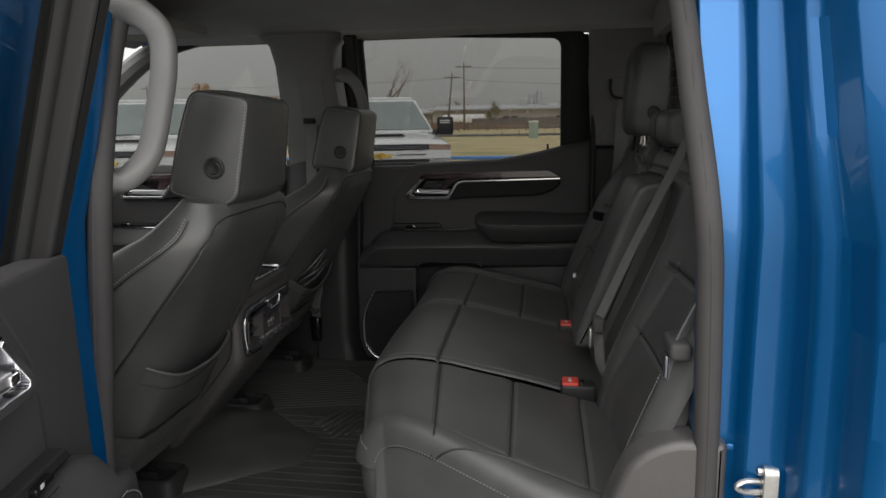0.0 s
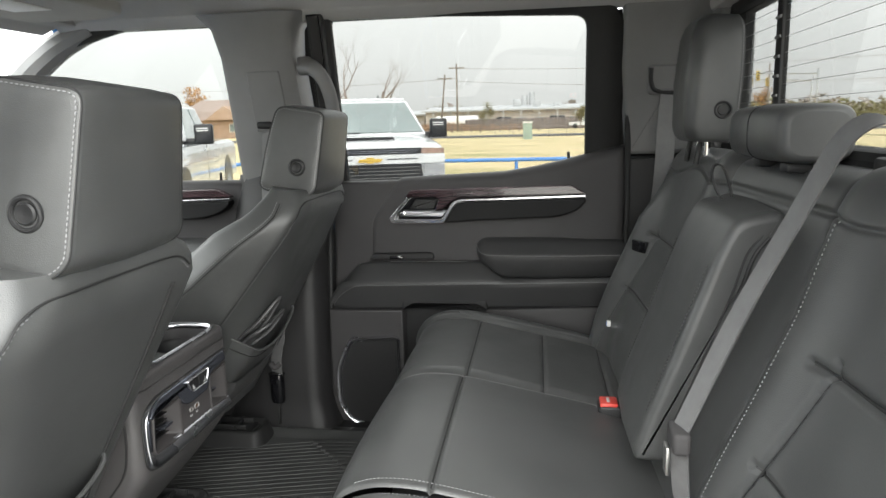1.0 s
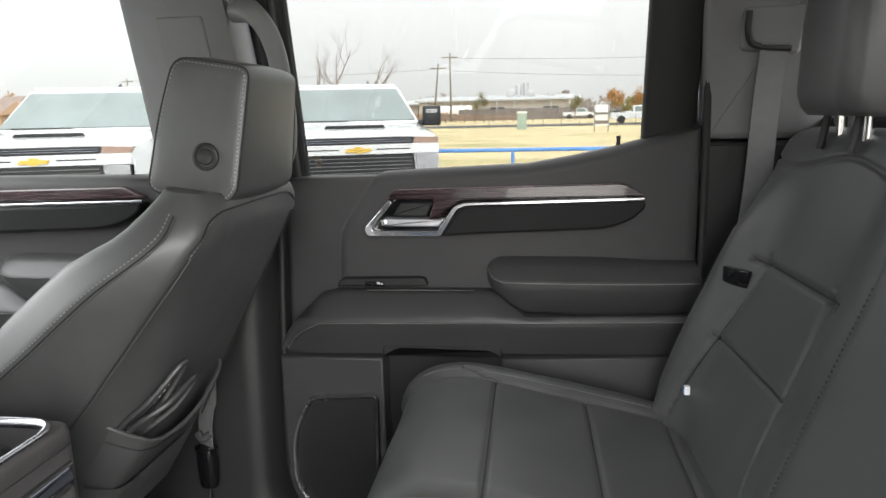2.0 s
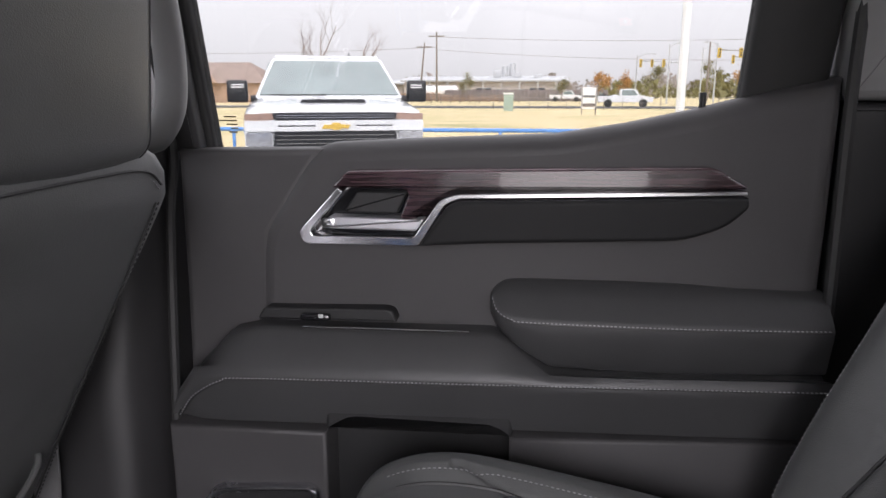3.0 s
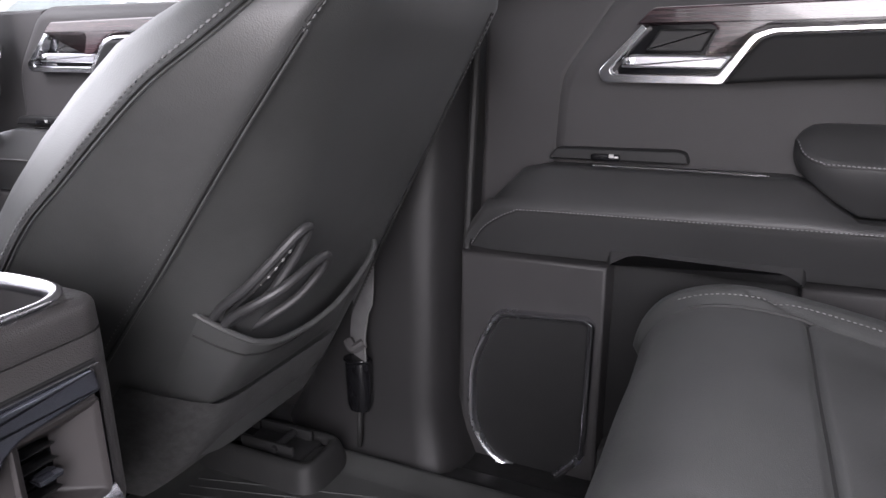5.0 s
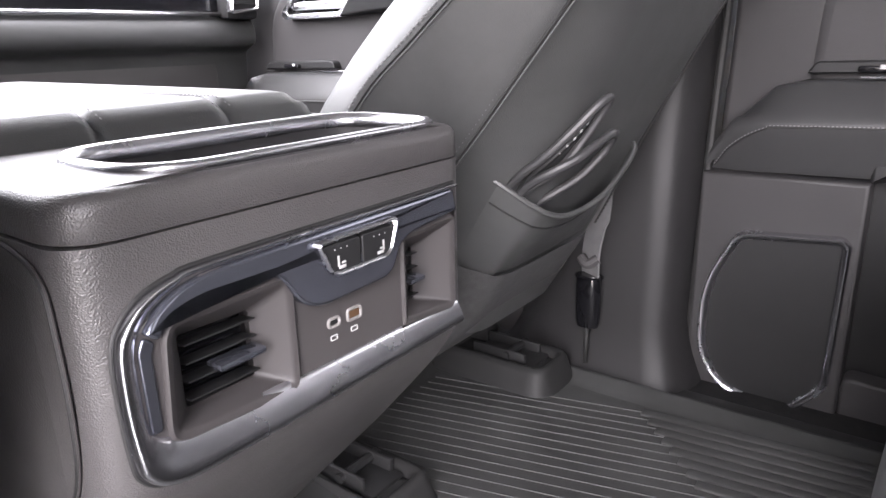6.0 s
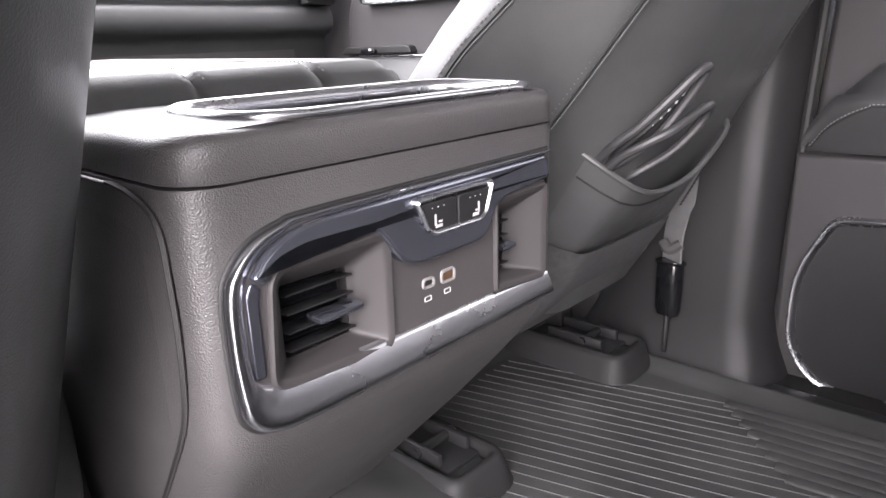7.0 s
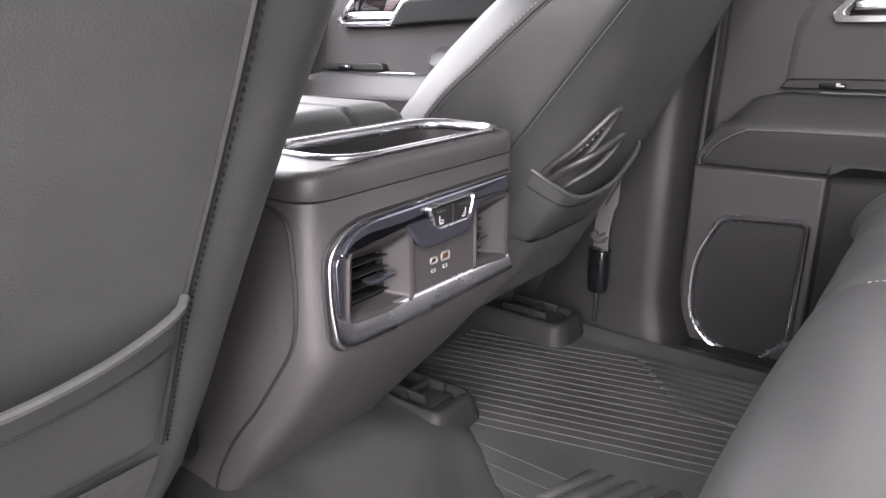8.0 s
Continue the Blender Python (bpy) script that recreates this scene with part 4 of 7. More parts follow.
def front_seat(name, dx, cy, label, mouth):
    s = thing(name, label, "car seat", (-0.35 + dx, cy, 0.58))
    lean = radians(28)
    ax = Vector((math.sin(lean), 0, math.cos(lean)))
    u = Vector((math.cos(lean), 0, -math.sin(lean)))
    base = Vector((-0.178 + dx, cy, 0.745))
    st = [(0.0, 0.13, 0.225, 0.16), (0.05, 0.150, 0.245, 0.24), (0.10, 0.154, 0.252, 0.275), (0.16, 0.158, 0.255, 0.275), (0.23, 0.159, 0.255, 0.262), (0.30, 0.160, 0.255, 0.242), (0.36, 0.162, 0.253, 0.222), (0.42, 0.165, 0.250, 0.198), (0.48, 0.170, 0.243, 0.172), (0.54, 0.174, 0.235, 0.145), (0.575, 0.174, 0.228, 0.130), (0.605, 0.172, 0.220, 0.118), (0.630, 0.163, 0.200, 0.10), (0.645, 0.150, 0.182, 0.085), (0.654, 0.125, 0.15, 0.06)]

    def back_off(t):
        return 0.0 if t < 0.60 else -((t - 0.60) / 0.054) ** 2 * 0.026

    def rear(t, b, off=0.0):
        """A point on the rear face, b metres across, following its rounded near edge."""
        a1, b1 = curve(REAR_SEAM, t)
        k = max(0.0, (-b - 0.128) / (b1 - 0.128))
        return base + ax * t + u * (back_off(t) + a1 * min(1.0, k) + off - 0.004 * math.exp(-((-b - 0.128) / 0.02) ** 2)) + Vector((0, b, 0))

    rings = []
    for t, hr, hf, d in st:
        a1, b1 = curve(REAR_SEAM, t)
        a2, b2 = curve(FRONT_SEAM, t)
        d2 = max(d, -a2 + 0.035)
        plus = [(0, hr), (-0.32 * d, hr + 0.72 * (hf - hr)), (-0.7 * d, hf), (-d, hf * 0.88), (-d * 0.86, hf * 0.5)]
        minus = [(-d2 * 0.86, -hf * 0.5), (-d2, -hf * 0.88), (a2, -b2), (a1, -b1), (0, -0.128 * hr / 0.165)]
        poly = rounded(plus + minus, [0.03, 0.06, 0.05, 0.03, 0.08, 0.08, 0.035, 0.016, 0.014, 0.055], 5)
        c = base + ax * t + u * back_off(t)
        level = 0.38 * min(1.0, max(0.0, (t - 0.50) / 0.10))
        rings.append([c + u * a + ax * (level * min(0.0, a)) + Vector((0, b, 0)) for a, b in poly])
    part("backrest", loft(rings), LEATHER, s, "black leather backrest with stitched rear edges", 60)
    # seam and stitching over the shoulder of the seat back
    across = spline([rear(t, b, 0.0012) for t, b in ((0.575, -0.1905), (0.600, -0.182), (0.620, -0.164), (0.632, -0.136), (0.637, -0.10), (0.638, -0.04), (0.638, 0.04), (0.637, 0.10), (0.632, 0.128), (0.620, 0.146))], 8)
    part("seam", tube(across, 0.0014, 6), SEAM, s)
    part("stitching", stitches([p + ax * -0.006 + u * 0.0006 for p in across], 0.0065, 0.0042, 0.0009), THREAD, s)
    mids = [sum(r, Vector()) / len(r) for r in rings]
    for i, thread in ((50, 0.0015), (44, 0.0012)):
        line = spline([0.5 * (r[i] + r[i + 1]) + (r[i] - m).normalized() * 0.0012 for r, m in list(zip(rings, mids))[1:11 if i == 50 else 13]], 8)
        part("stitching", stitches([p + u * -0.004 for p in line], 0.0065, 0.0046, thread), THREAD, s)
        part("seam", tube([p + u * 0.003 for p in line], 0.0014, 6), SEAM, s)
        part("piping", tube([p + u * 0.0065 + Vector((0, 0.001, 0)) for p in line], 0.0012, 6), LEATHER, s)
    shift = 0.0 if cy < 0 else 0.036
    far = spline([rear(t, b + shift, 0.0008) for t, b in ((0.13, 0.118), (0.20, 0.114), (0.30, 0.110), (0.42, 0.112), (0.52, 0.112), (0.60, 0.108))], 10)
    part("seam", tube(far, 0.0026 if cy < 0 else 0.0012, 6), SEAM, s)
    part("stitching", stitches([p + Vector((0, 0.006, 0)) for p in far], 0.0065, 0.0042, 0.0009), SEAM, s)

    # map pocket low on the rear face, its hemmed mouth standing off and sagging in the middle
    def pocket(uu, vv, out=0.0):
        a, b_, c_ = mouth
        top = a * (1 - uu) ** 2 + (4 * b_ - a - c_) * uu * (1 - uu) + c_ * uu ** 2
        t = 0.115 + vv * (top - 0.115)
        b = -0.166 + 0.274 * uu
        swell = 0.026 * math.sin(math.pi * min(1.0, max(0.0, uu))) ** 0.5 * vv ** 1.4 + 0.0025 + out - 0.012 * max(0.0, 1 - uu / 0.10) ** 2 - 0.006 * max(0.0, 1 - vv / 0.12)
        swell -= 0.004 * max(0.0, 1 - uu / 0.2) ** 2
        swell += 0.0025 * noise.noise(Vector((uu * 4, vv * 3, cy * 9))) * math.sin(math.pi * uu) * vv
        return rear(t, b, swell)
    part("map_pocket", sheet(40, 24, pocket), LEATHER, s, "slack leather map pocket", 60)
    lip = [pocket(i / 40, 1.0) for i in range(41)]
    part("pocket_lip", tube(lip, 0.0036, 8), LEATHER, s)
    part("hem_seam", tube([pocket(i / 40, 0.80, 0.0004) for i in range(1, 40)], 0.0013, 6), SEAM, s)

    # felt covered lower flap
    def flap(uu, vv):
        t = 0.125 * vv
        return rear(t, -0.188 + 0.302 * uu, 0.007 - 0.05 * (1 - vv) ** 2) + ax * (-0.09 * (1 - vv))
    part("lower_flap", sheet(14, 8, flap), GREY_CLOTH, s, "grey felt lower flap", 60)
    front_head_restraint(s, 0.054 + dx * 1.05, cy, 1.328 + (0.012 if cy < 0 else 0.0))
    # cushion, base and side cover
    cu = rounded([(-0.72 + dx, 0.72), (-0.74 + dx, 0.90), (-0.62 + dx, 0.935), (-0.36 + dx, 0.90), (-0.28 + dx, 0.87), (-0.29 + dx, 0.74)], 0.04)
    part("cushion", prism(cu, "y", cy - 0.25, cy + 0.25, 0.03, 3), LEATHER, s, "black leather seat cushion", 60)
    part("side_cover", prism(rounded([(-0.70 + dx, 0.66), (-0.70 + dx, 0.80), (-0.34 + dx, 0.80), (-0.30 + dx, 0.70), (-0.34 + dx, 0.66)], 0.03), "y", cy - 0.262, cy + 0.262, 0.008), PLASTIC_DARK, s)
    for sy in (1, -1):
        part("rail", box((-0.72 + dx, cy + sy * 0.20 - 0.02, 0.56), (-0.33 + dx, cy + sy * 0.20 + 0.02, 0.67), 0.006), PLASTIC_DARK, s)
    return rear


seat_back = front_seat("front_seat", 0.0, 0.43, "black leather front passenger seat with a cable in its pocket", (0.250, 0.224, 0.282))
front_seat("front_seat", 0.042, -0.478, "black leather driver seat with an empty map pocket", (0.298, 0.288, 0.304))


def pocket_cable():
    c = thing("charging_cable", "grey charging cable coiled in the seat back pocket", "cable", (-0.07, 0.40, 0.97))

    def p(b, t, off=0.014):
        return seat_back(t, 0.576 * b - 0.0455, off - 0.30 * max(0.0, 0.285 - t))
    a = spline([p(-0.165, 0.20, 0.004), p(-0.185, 0.262, 0.010), p(-0.178, 0.300, 0.014), p(-0.158, 0.338, 0.016), p(-0.130, 0.370, 0.016), p(-0.108, 0.377, 0.016), p(-0.098, 0.362, 0.014), p(-0.106, 0.325, 0.012), p(-0.130, 0.285, 0.010), p(-0.150, 0.245, 0.008), p(-0.15, 0.20, 0.004)], 8)
    b = spline([p(-0.155, 0.20, 0.010), p(-0.176, 0.258, 0.020), p(-0.168, 0.288, 0.024), p(-0.140, 0.310, 0.026), p(-0.095, 0.328, 0.026), p(-0.050, 0.337, 0.026), p(-0.022, 0.328, 0.024), p(-0.020, 0.306, 0.022), p(-0.045, 0.272, 0.020), p(-0.082, 0.240, 0.016), p(-0.10, 0.20, 0.008)], 8)
    w = spline([p(-0.150, 0.22, 0.008), p(-0.165, 0.262, 0.008), p(-0.160, 0.295, 0.009), p(-0.140, 0.320, 0.008), p(-0.112, 0.340, 0.006)], 6)
    part("braided_tail", tube(w, 0.0045, 8), PLASTIC_DARK, c, "dark braided cable tail")
    part("braid_flecks", stitches([q_ + Vector((0.0045, -0.001, 0.001)) for q_ in w], 0.011, 0.005, 0.0012), PRINT, c)
    part("outer_loop", tube(a, 0.0050, 10), CABLE, c)
    part("inner_loop", tube(b, 0.0050, 10), CABLE, c)


pocket_cable()


# ---- front passenger belt ----
def front_belt():
    b = thing("seat_belt", "grey front seat belt in a black sleeve by the pillar", "seat belt", (-0.155, 0.66, 0.6))
    pa = spline([(-0.17, 0.765, 1.49), (-0.165, 0.715, 1.25), (-0.15, 0.685, 1.0), (-0.148, 0.672, 0.86), (-0.157, 0.668, 0.79), (-0.158, 0.668, 0.742)], 6)
    part("webbing", ribbon(pa, [(0.9, -0.2, 0) if i < 20 else (0.8, -0.45, 0.0) for i in range(len(pa))], 0.046), WEBBING, b)
    part("fold", tube(spline([(-0.172, 0.660, 0.775), (-0.158, 0.655, 0.765), (-0.142, 0.662, 0.775)], 5), 0.009, 8), SEAL_GREY, b)
    rings = []
    for z, w, d in ((0.744, 0.020, 0.012), (0.738, 0.023, 0.014), (0.70, 0.023, 0.014), (0.66, 0.022, 0.013), (0.65, 0.019, 0.011)):
        rings.append([Vector((-0.157 + w * math.cos(t), 0.662 + d * math.sin(t), z)) for t in [k * math.pi / 8 for k in range(16)]])
    part("sleeve", loft(rings), GLOSS_BLACK, b, "black plastic belt sleeve")
    part("ring", tube([(-0.157 + 0.024 * math.cos(t), 0.662 + 0.015 * math.sin(t), 0.742) for t in [k * math.pi / 8 for k in range(16)]], 0.0025, 6, True), GLOSS_BLACK, b)
    part("cable_stalk", cyl((-0.157, 0.662, 0.655), (-0.154, 0.652, 0.585), 0.0045, 8), RUBBER, b)
    part("anchor", box((-0.205, 0.755, 1.475), (-0.145, 0.785, 1.545), 0.012, 3), PLASTIC_GREY, b, "height adjuster with belt guide")
    part("guide_slot", box((-0.20, 0.742, 1.478), (-0.15, 0.765, 1.50), 0.008, 3), PLASTIC_DARK, b)
    return b


front_belt()


# ---- centre console ----
def console():
    c = thing("centre_console", "black grained centre console with rear vents and cup holders", "car console", (-0.3, -0.05, 0.57))
    Y0, Y1 = -0.220, 0.128
    X = -0.036
    # body: plan outlines stacked upwards, narrowing and tucking in below the fascia
    hole = rounded([(-0.166, -0.166), (-0.046, -0.166), (-0.046, 0.110), (-0.166, 0.110)], [0.05, 0.05, 0.045, 0.05], 8)
    rings = []
    for z, x in ((0.57, -0.29), (0.60, -0.272), (0.64, -0.236), (0.70, -0.182), (0.76, -0.128), (0.81, -0.086), (0.84, -0.062), (0.86, -0.048), (0.875, -0.0395), (0.89, X), (0.96, X), (1.036, X)):
        n = 0.035 * max(0, 0.88 - z) / 0.3
        rings.append([lay(p, "z", z) for p in rounded([(-0.80, Y0 + n), (x, Y0 + n), (x, Y1 - n), (-0.80, Y1 - n)], [0.004, 0.032, 0.028, 0.004], 8)])
    body = part("body", loft(rings), PLASTIC, c, "black grained plastic body", 45)
    wells = [((-0.178, 0.913), (-0.088, 0.906), (-0.086, 0.983), (-0.172, 0.981)), ((0.035, 0.912), (0.098, 0.908), (0.098, 0.983), (0.035, 0.983))]
    carve(body, *[prism(list(w), "x", X - 0.046, X + 0.03) for w in wells], prism(inset(hole, -0.003), "z", 0.984, 1.06))
    # side panels with a curved pale seam
    for y, s in ((Y0, -1), (Y1, 1)):
        pan = rounded([(-0.78, 0.585), (-0.78, 1.034), (-0.10, 1.034), (-0.061, 1.022), (-0.058, 0.95), (-0.066, 0.893), (-0.15, 0.790), (-0.21, 0.728), (-0.272, 0.645), (-0.298, 0.585)], [0, 0, 0.03, 0.03, 0.06, 0.05, 0.08, 0.06, 0.05, 0.02], 5)
        b = plate(pan, "y", y - s * 0.02, y + s * 0.0015, 0.0015)
        for v in b.verts:
            v.co.y -= 0.035 * s * max(0, 0.88 - v.co.z) / 0.3
        side = part("side_panel", b, PLASTIC, c, angle=60)
        edge = [Vector((p[0], y + s * 0.0012 - 0.035 * s * max(0, 0.88 - p[1]) / 0.3, p[1])) for p in pan if p[0] > -0.7]
        part("seam", tube(edge, 0.0016, 6), SEAM, side, "dark shut line")
        part("edge_line", tube([p + Vector((0.0026, 0, 0.0004)) for p in edge], 0.0009, 6), PLASTIC_BROWN, side)
    # cap with rounded rear edge and corners, its top crowned
    cap = rounded([(-0.80, Y0 + 0.001), (X + 0.001, Y0 + 0.001), (X + 0.001, Y1 - 0.001), (-0.80, Y1 - 0.001)], [0.004, 0.036, 0.028, 0.004], 8)
    rings = [[lay(p, "z", 1.0375) for p in inset(cap, 0.001)], [lay(p, "z", 1.0385) for p in cap], [lay(p, "z", 1.054) for p in inset(cap, 0.0006)]]
    for k in range(1, 7):
        a = 0.5 * math.pi * k / 6
        rings.append([lay(p, "z", 1.054 + 0.010 * math.sin(a)) for p in inset(cap, 0.0006 + 0.010 * (1 - math.cos(a)))])
    rings += [[lay(p, "z", 1.0665) for p in inset(hole, -0.006)], [lay(p, "z", 1.0665) for p in hole]]
    part("cap", loft(rings, caps=False), PLASTIC, c, "black grained top cover", 60)
    part("cup_wall", loft([[lay(p, "z", z) for p in inset(hole, d)] for z, d in ((1.0665, 0.0005), (1.060, 0.0015), (1.045, 0.003), (1.024, 0.005))], caps=False), PLASTIC_FINE, c, "matt inner wall of the cup holder", 60)
    part("cup_ring", rim(hole, [(-0.006, 1.066), (-0.0055, 1.0695), (-0.002, 1.071), (0.002, 1.0695), (0.0045, 1.062), (0.003, 1.058)], "z"), CHROME_SOFT, c, "bright cup holder ring", 60)
    # tray under the ring with two round wells
    tray = part("cup_tray", plate(inset(hole, 0.002), "z", 0.988, 1.036, 0.002), PLASTIC_DARK, c, "black tray with two cup wells", 60)
    cups = []
    for cy, r in ((-0.106, 0.050), (0.058, 0.048)):
        cups.append(loft([[Vector((-0.106 + rr * 1.17 * math.cos(q), cy + rr * math.sin(q), z)) for q in [m * math.pi / 20 for m in range(40)]] for z, rr in ((0.996, r - 0.006), (1.028, r), (1.0335, r + 0.0015), (1.0365, r + 0.0045), (1.075, r + 0.006))]))
    carve(tray, *cups)
    for cy in (-0.106, 0.058):
        part("cup_floor", cyl((-0.105, cy, 0.9955), (-0.105, cy, 0.999), 0.043, 28, 0.001), RUBBER, c, "black rubber cup floor")
    # leather lid with cross seams
    def lid(uu, vv):
        y = Y0 + 0.012 + (Y1 - Y0 - 0.024) * uu
        x = -0.196 - 0.58 * vv
        e = min(1.0, min(uu, 1 - uu) / 0.10, (vv + 0.004) / 0.07)
        z = 1.050 + 0.040 * math.sin(0.5 * math.pi * max(0, e)) ** 0.7
        for s in (0.32, 0.68):
            z -= 0.006 * groove(uu - s, 0.012)
        return Vector((x, y, z))
    part("lid", sheet(60, 40, lid), LEATHER, c, "padded black leather lid", 60)
    for s in (0.30, 0.34, 0.66, 0.70):
        part("stitching", stitches([lid(s, k / 30) + Vector((0, 0, 0.0006)) for k in range(1, 31)], 0.006), THREAD, c)
    # rear fascia
    ya, yb = -0.199, 0.108
    bez = rounded([(ya, 0.884), (yb, 0.886), (yb, 1.015), (-0.158, 1.013), (ya - 0.004, 0.986)], [0.035, 0.006, 0.006, 0.03, 0.03], 7)
    fas = part("fascia", plate(inset(bez, 0.006), "x", X - 0.01, X + 0.002, 0.001), FASCIA, c, "dark fascia plate", 60)
    carve(fas, *[prism(list(w), "x", X - 0.046, X + 0.03) for w in wells])
    # bright surround: broad and rounded below, narrower at the side, a thin line on top
    sur = [((0.106, 0.887), (0.106, 0.908)), ((0.0, 0.886), (0.0, 0.910)), ((-0.10, 0.885), (-0.10, 0.9115)), ((-0.160, 0.885), (-0.160, 0.913)), ((-0.187, 0.888), (-0.178, 0.915)), ((-0.2005, 0.898), (-0.1885, 0.921)), ((-0.2045, 0.913), (-0.1925, 0.931)), ((-0.2055, 0.95), (-0.1935, 0.95)), ((-0.2045, 0.977), (-0.193, 0.974)), ((-0.199, 0.991), (-0.189, 0.985)), ((-0.185, 1.0035), (-0.180, 0.996)), ((-0.165, 1.010), (-0.163, 1.0045)), ((-0.14, 1.0125), (-0.14, 1.0085)), ((0.0, 1.0140), (0.0, 1.0108)), ((0.106, 1.0150), (0.106, 1.0118))]
    so_, si_ = spline([(0, *p) for p, q in sur], 5), spline([(0, *q) for p, q in sur], 5)
    rings = []
    for p, q in zip(so_, si_):
        w = (q - p).length
        hgt = min(0.0095, 0.0025 + 0.28 * w)
        rings.append([Vector((X - 0.002, p.y, p.z))] + [p.lerp(q, (0.0, 0.02, 0.08, 0.17, 0.27, 0.45, 0.65, 0.85, 1.0)[k]) + Vector((X + 0.002 + hgt * (0.0, 0.55, 0.88, 1.0, 0.97, 0.80, 0.55, 0.25, 0.0)[k], 0, 0)) for k in range(9)] + [Vector((X - 0.002, q.y, q.z))])
    part("bezel", loft(rings), CHROME_SOFT, c, "bright chrome fascia surround", 60)
    # dark tube draws the shadow in the gap round the surround
    part("bezel_shadow_line", tube([p + Vector((X + 0.0005, 0, 0)) + (p - q).normalized() * 0.0012 for p, q in zip(so_, si_)], 0.0014, 6), SEAM, c, "shut line round the surround with its shadow drawn dark")
    # dark chrome brow that dips round the seat heater keys
    strip = rounded([(-0.192, 0.922), (-0.1925, 0.974), (-0.1885, 0.982), (-0.1815, 0.977), (-0.1845, 0.970), (-0.1845, 0.922)], 0.003)
    part("side_strip", plate(strip, "x", X - 0.002, X + 0.004, 0.0015), CHROME_DARK, c, "dark chrome inner strip", 60)
    brow = rounded([(-0.1885, 0.984), (-0.179, 0.995), (-0.162, 1.0035), (-0.14, 1.0078), (0.105, 1.0112), (0.105, 0.992), (0.040, 0.9865), (0.026, 0.981), (0.014, 0.966), (0.004, 0.9615), (-0.062, 0.9600), (-0.078, 0.9645), (-0.090, 0.986), (-0.100, 0.9925), (-0.150, 0.9935), (-0.172, 0.989), (-0.1815, 0.978)], [0.002, 0.01, 0.02, 0.02, 0.002, 0.002, 0.012, 0.01, 0.008, 0.006, 0.006, 0.008, 0.012, 0.012, 0.03, 0.02, 0.003], 4)
    br = plate(brow, "x", X - 0.002, X + 0.0065, 0.003)
    for v in br.verts:
        if v.co.x > X + 0.002:
            v.co.x += 0.006 - (v.co.z - 0.962) * 0.22
    part("brow", br, CHROME_DARK, c, "dark chrome brow", 60)
    kf = rounded([(-0.0625, 1.0040), (0.0225, 1.0050), (0.0135, 0.981), (0.007, 0.9765), (-0.044, 0.9765), (-0.0515, 0.980)], 0.005)
    part("key_frame", rim(kf, [(-0.0005, X + 0.004), (-0.0005, X + 0.0095), (0.001, X + 0.011), (0.0028, X + 0.0095), (0.0028, X + 0.004)], "x"), CHROME_SOFT, c, "bright key surround", 60)
    for a, b in ((-0.0592, -0.0208), (-0.0186, 0.0192)):
        kp = rounded([(a, 1.0), (b, 1.0), (b if b < 0 else b - 0.009, 0.9785), (a + (0.0105 if a < -0.03 else 0), 0.9785)], 0.003)
        key = part("seat_heater_key", plate(kp, "x", X, X + 0.0095, 0.001), PLASTIC_DARK, c, "dark key with pale seat symbol")
        m = 0.5 * (a + b)
        sd = 1 if m < -0.03 else -1
        part("seat_symbol", join(box((X + 0.0093, m - 0.001 - 0.0035 * sd, 0.983), (X + 0.0099, m + 0.001 - 0.0035 * sd, 0.991), 0.0003), box((X + 0.0093, m - 0.0035, 0.981), (X + 0.0099, m + 0.0035, 0.9835), 0.0003), box((X + 0.0093, m - 0.0005, 0.9845), (X + 0.0099, m + 0.0035, 0.986), 0.0002)), PRINT, key)
        for j in range(3):
            part("dot", box((X + 0.0093, m - 0.007 + j * 0.006, 0.9955), (X + 0.0098, m - 0.0062 + j * 0.006, 0.9963)), PRINT, key)
    # two vents: frame, dark throat, slats and thumb tab
    for a, b, wide in ((-0.183, -0.081, 1), (0.030, 0.103, -1)):
        vo = rounded([(a, 0.909), (b, 0.902), (b, 0.989), (a + (0.006 if wide > 0 else 0), 0.988)], [0.014, 0.014, 0.014, 0.016] if wide > 0 else [0.004, 0.012, 0.006, 0.004], 5)
        i0, i1 = (-0.153, -0.099) if wide > 0 else (0.036, 0.076)
        vi = rounded([(i0, 0.913), (i1, 0.914), (i1, 0.962), (i0, 0.963)], [0.003] * 4, 5)
        v = part("vent", loft([[lay(p, "x", h) for p in pts] for pts, h in ((vo, X + 0.001), (vo, X + 0.003), (inset(vo, 0.002), X + 0.005), (inset(vo, 0.005), X + 0.004), (inset(vo, 0.0075), X + 0.002), (inset(vi, -0.002), X - 0.022), (vi, X - 0.024))], caps=False), PLASTIC_BROWN, c, "warm grey vent frame", 60)
        part("throat", plate(inset(vi, -0.002), "x", X - 0.040, X - 0.037, 0.0003), GLOSS_BLACK, v, "dark vent throat")
        for j in range(4):
            z = 0.9185 + j * 0.0125
            part("slat", prism([(X - 0.034, z - 0.002), (X - 0.017, z + 0.001), (X - 0.017, z + 0.0024), (X - 0.034, z - 0.0002)], "y", i0, i1, 0.0004), PLASTIC_DARK, v)
        part("thumb_tab", box((X - 0.020, i0 + 0.015, 0.9365), (X - 0.004, i0 + 0.015 + (0.037 if wide > 0 else 0.02), 0.9415), 0.002), CHROME_DARK, v, "bright edged thumb tab")
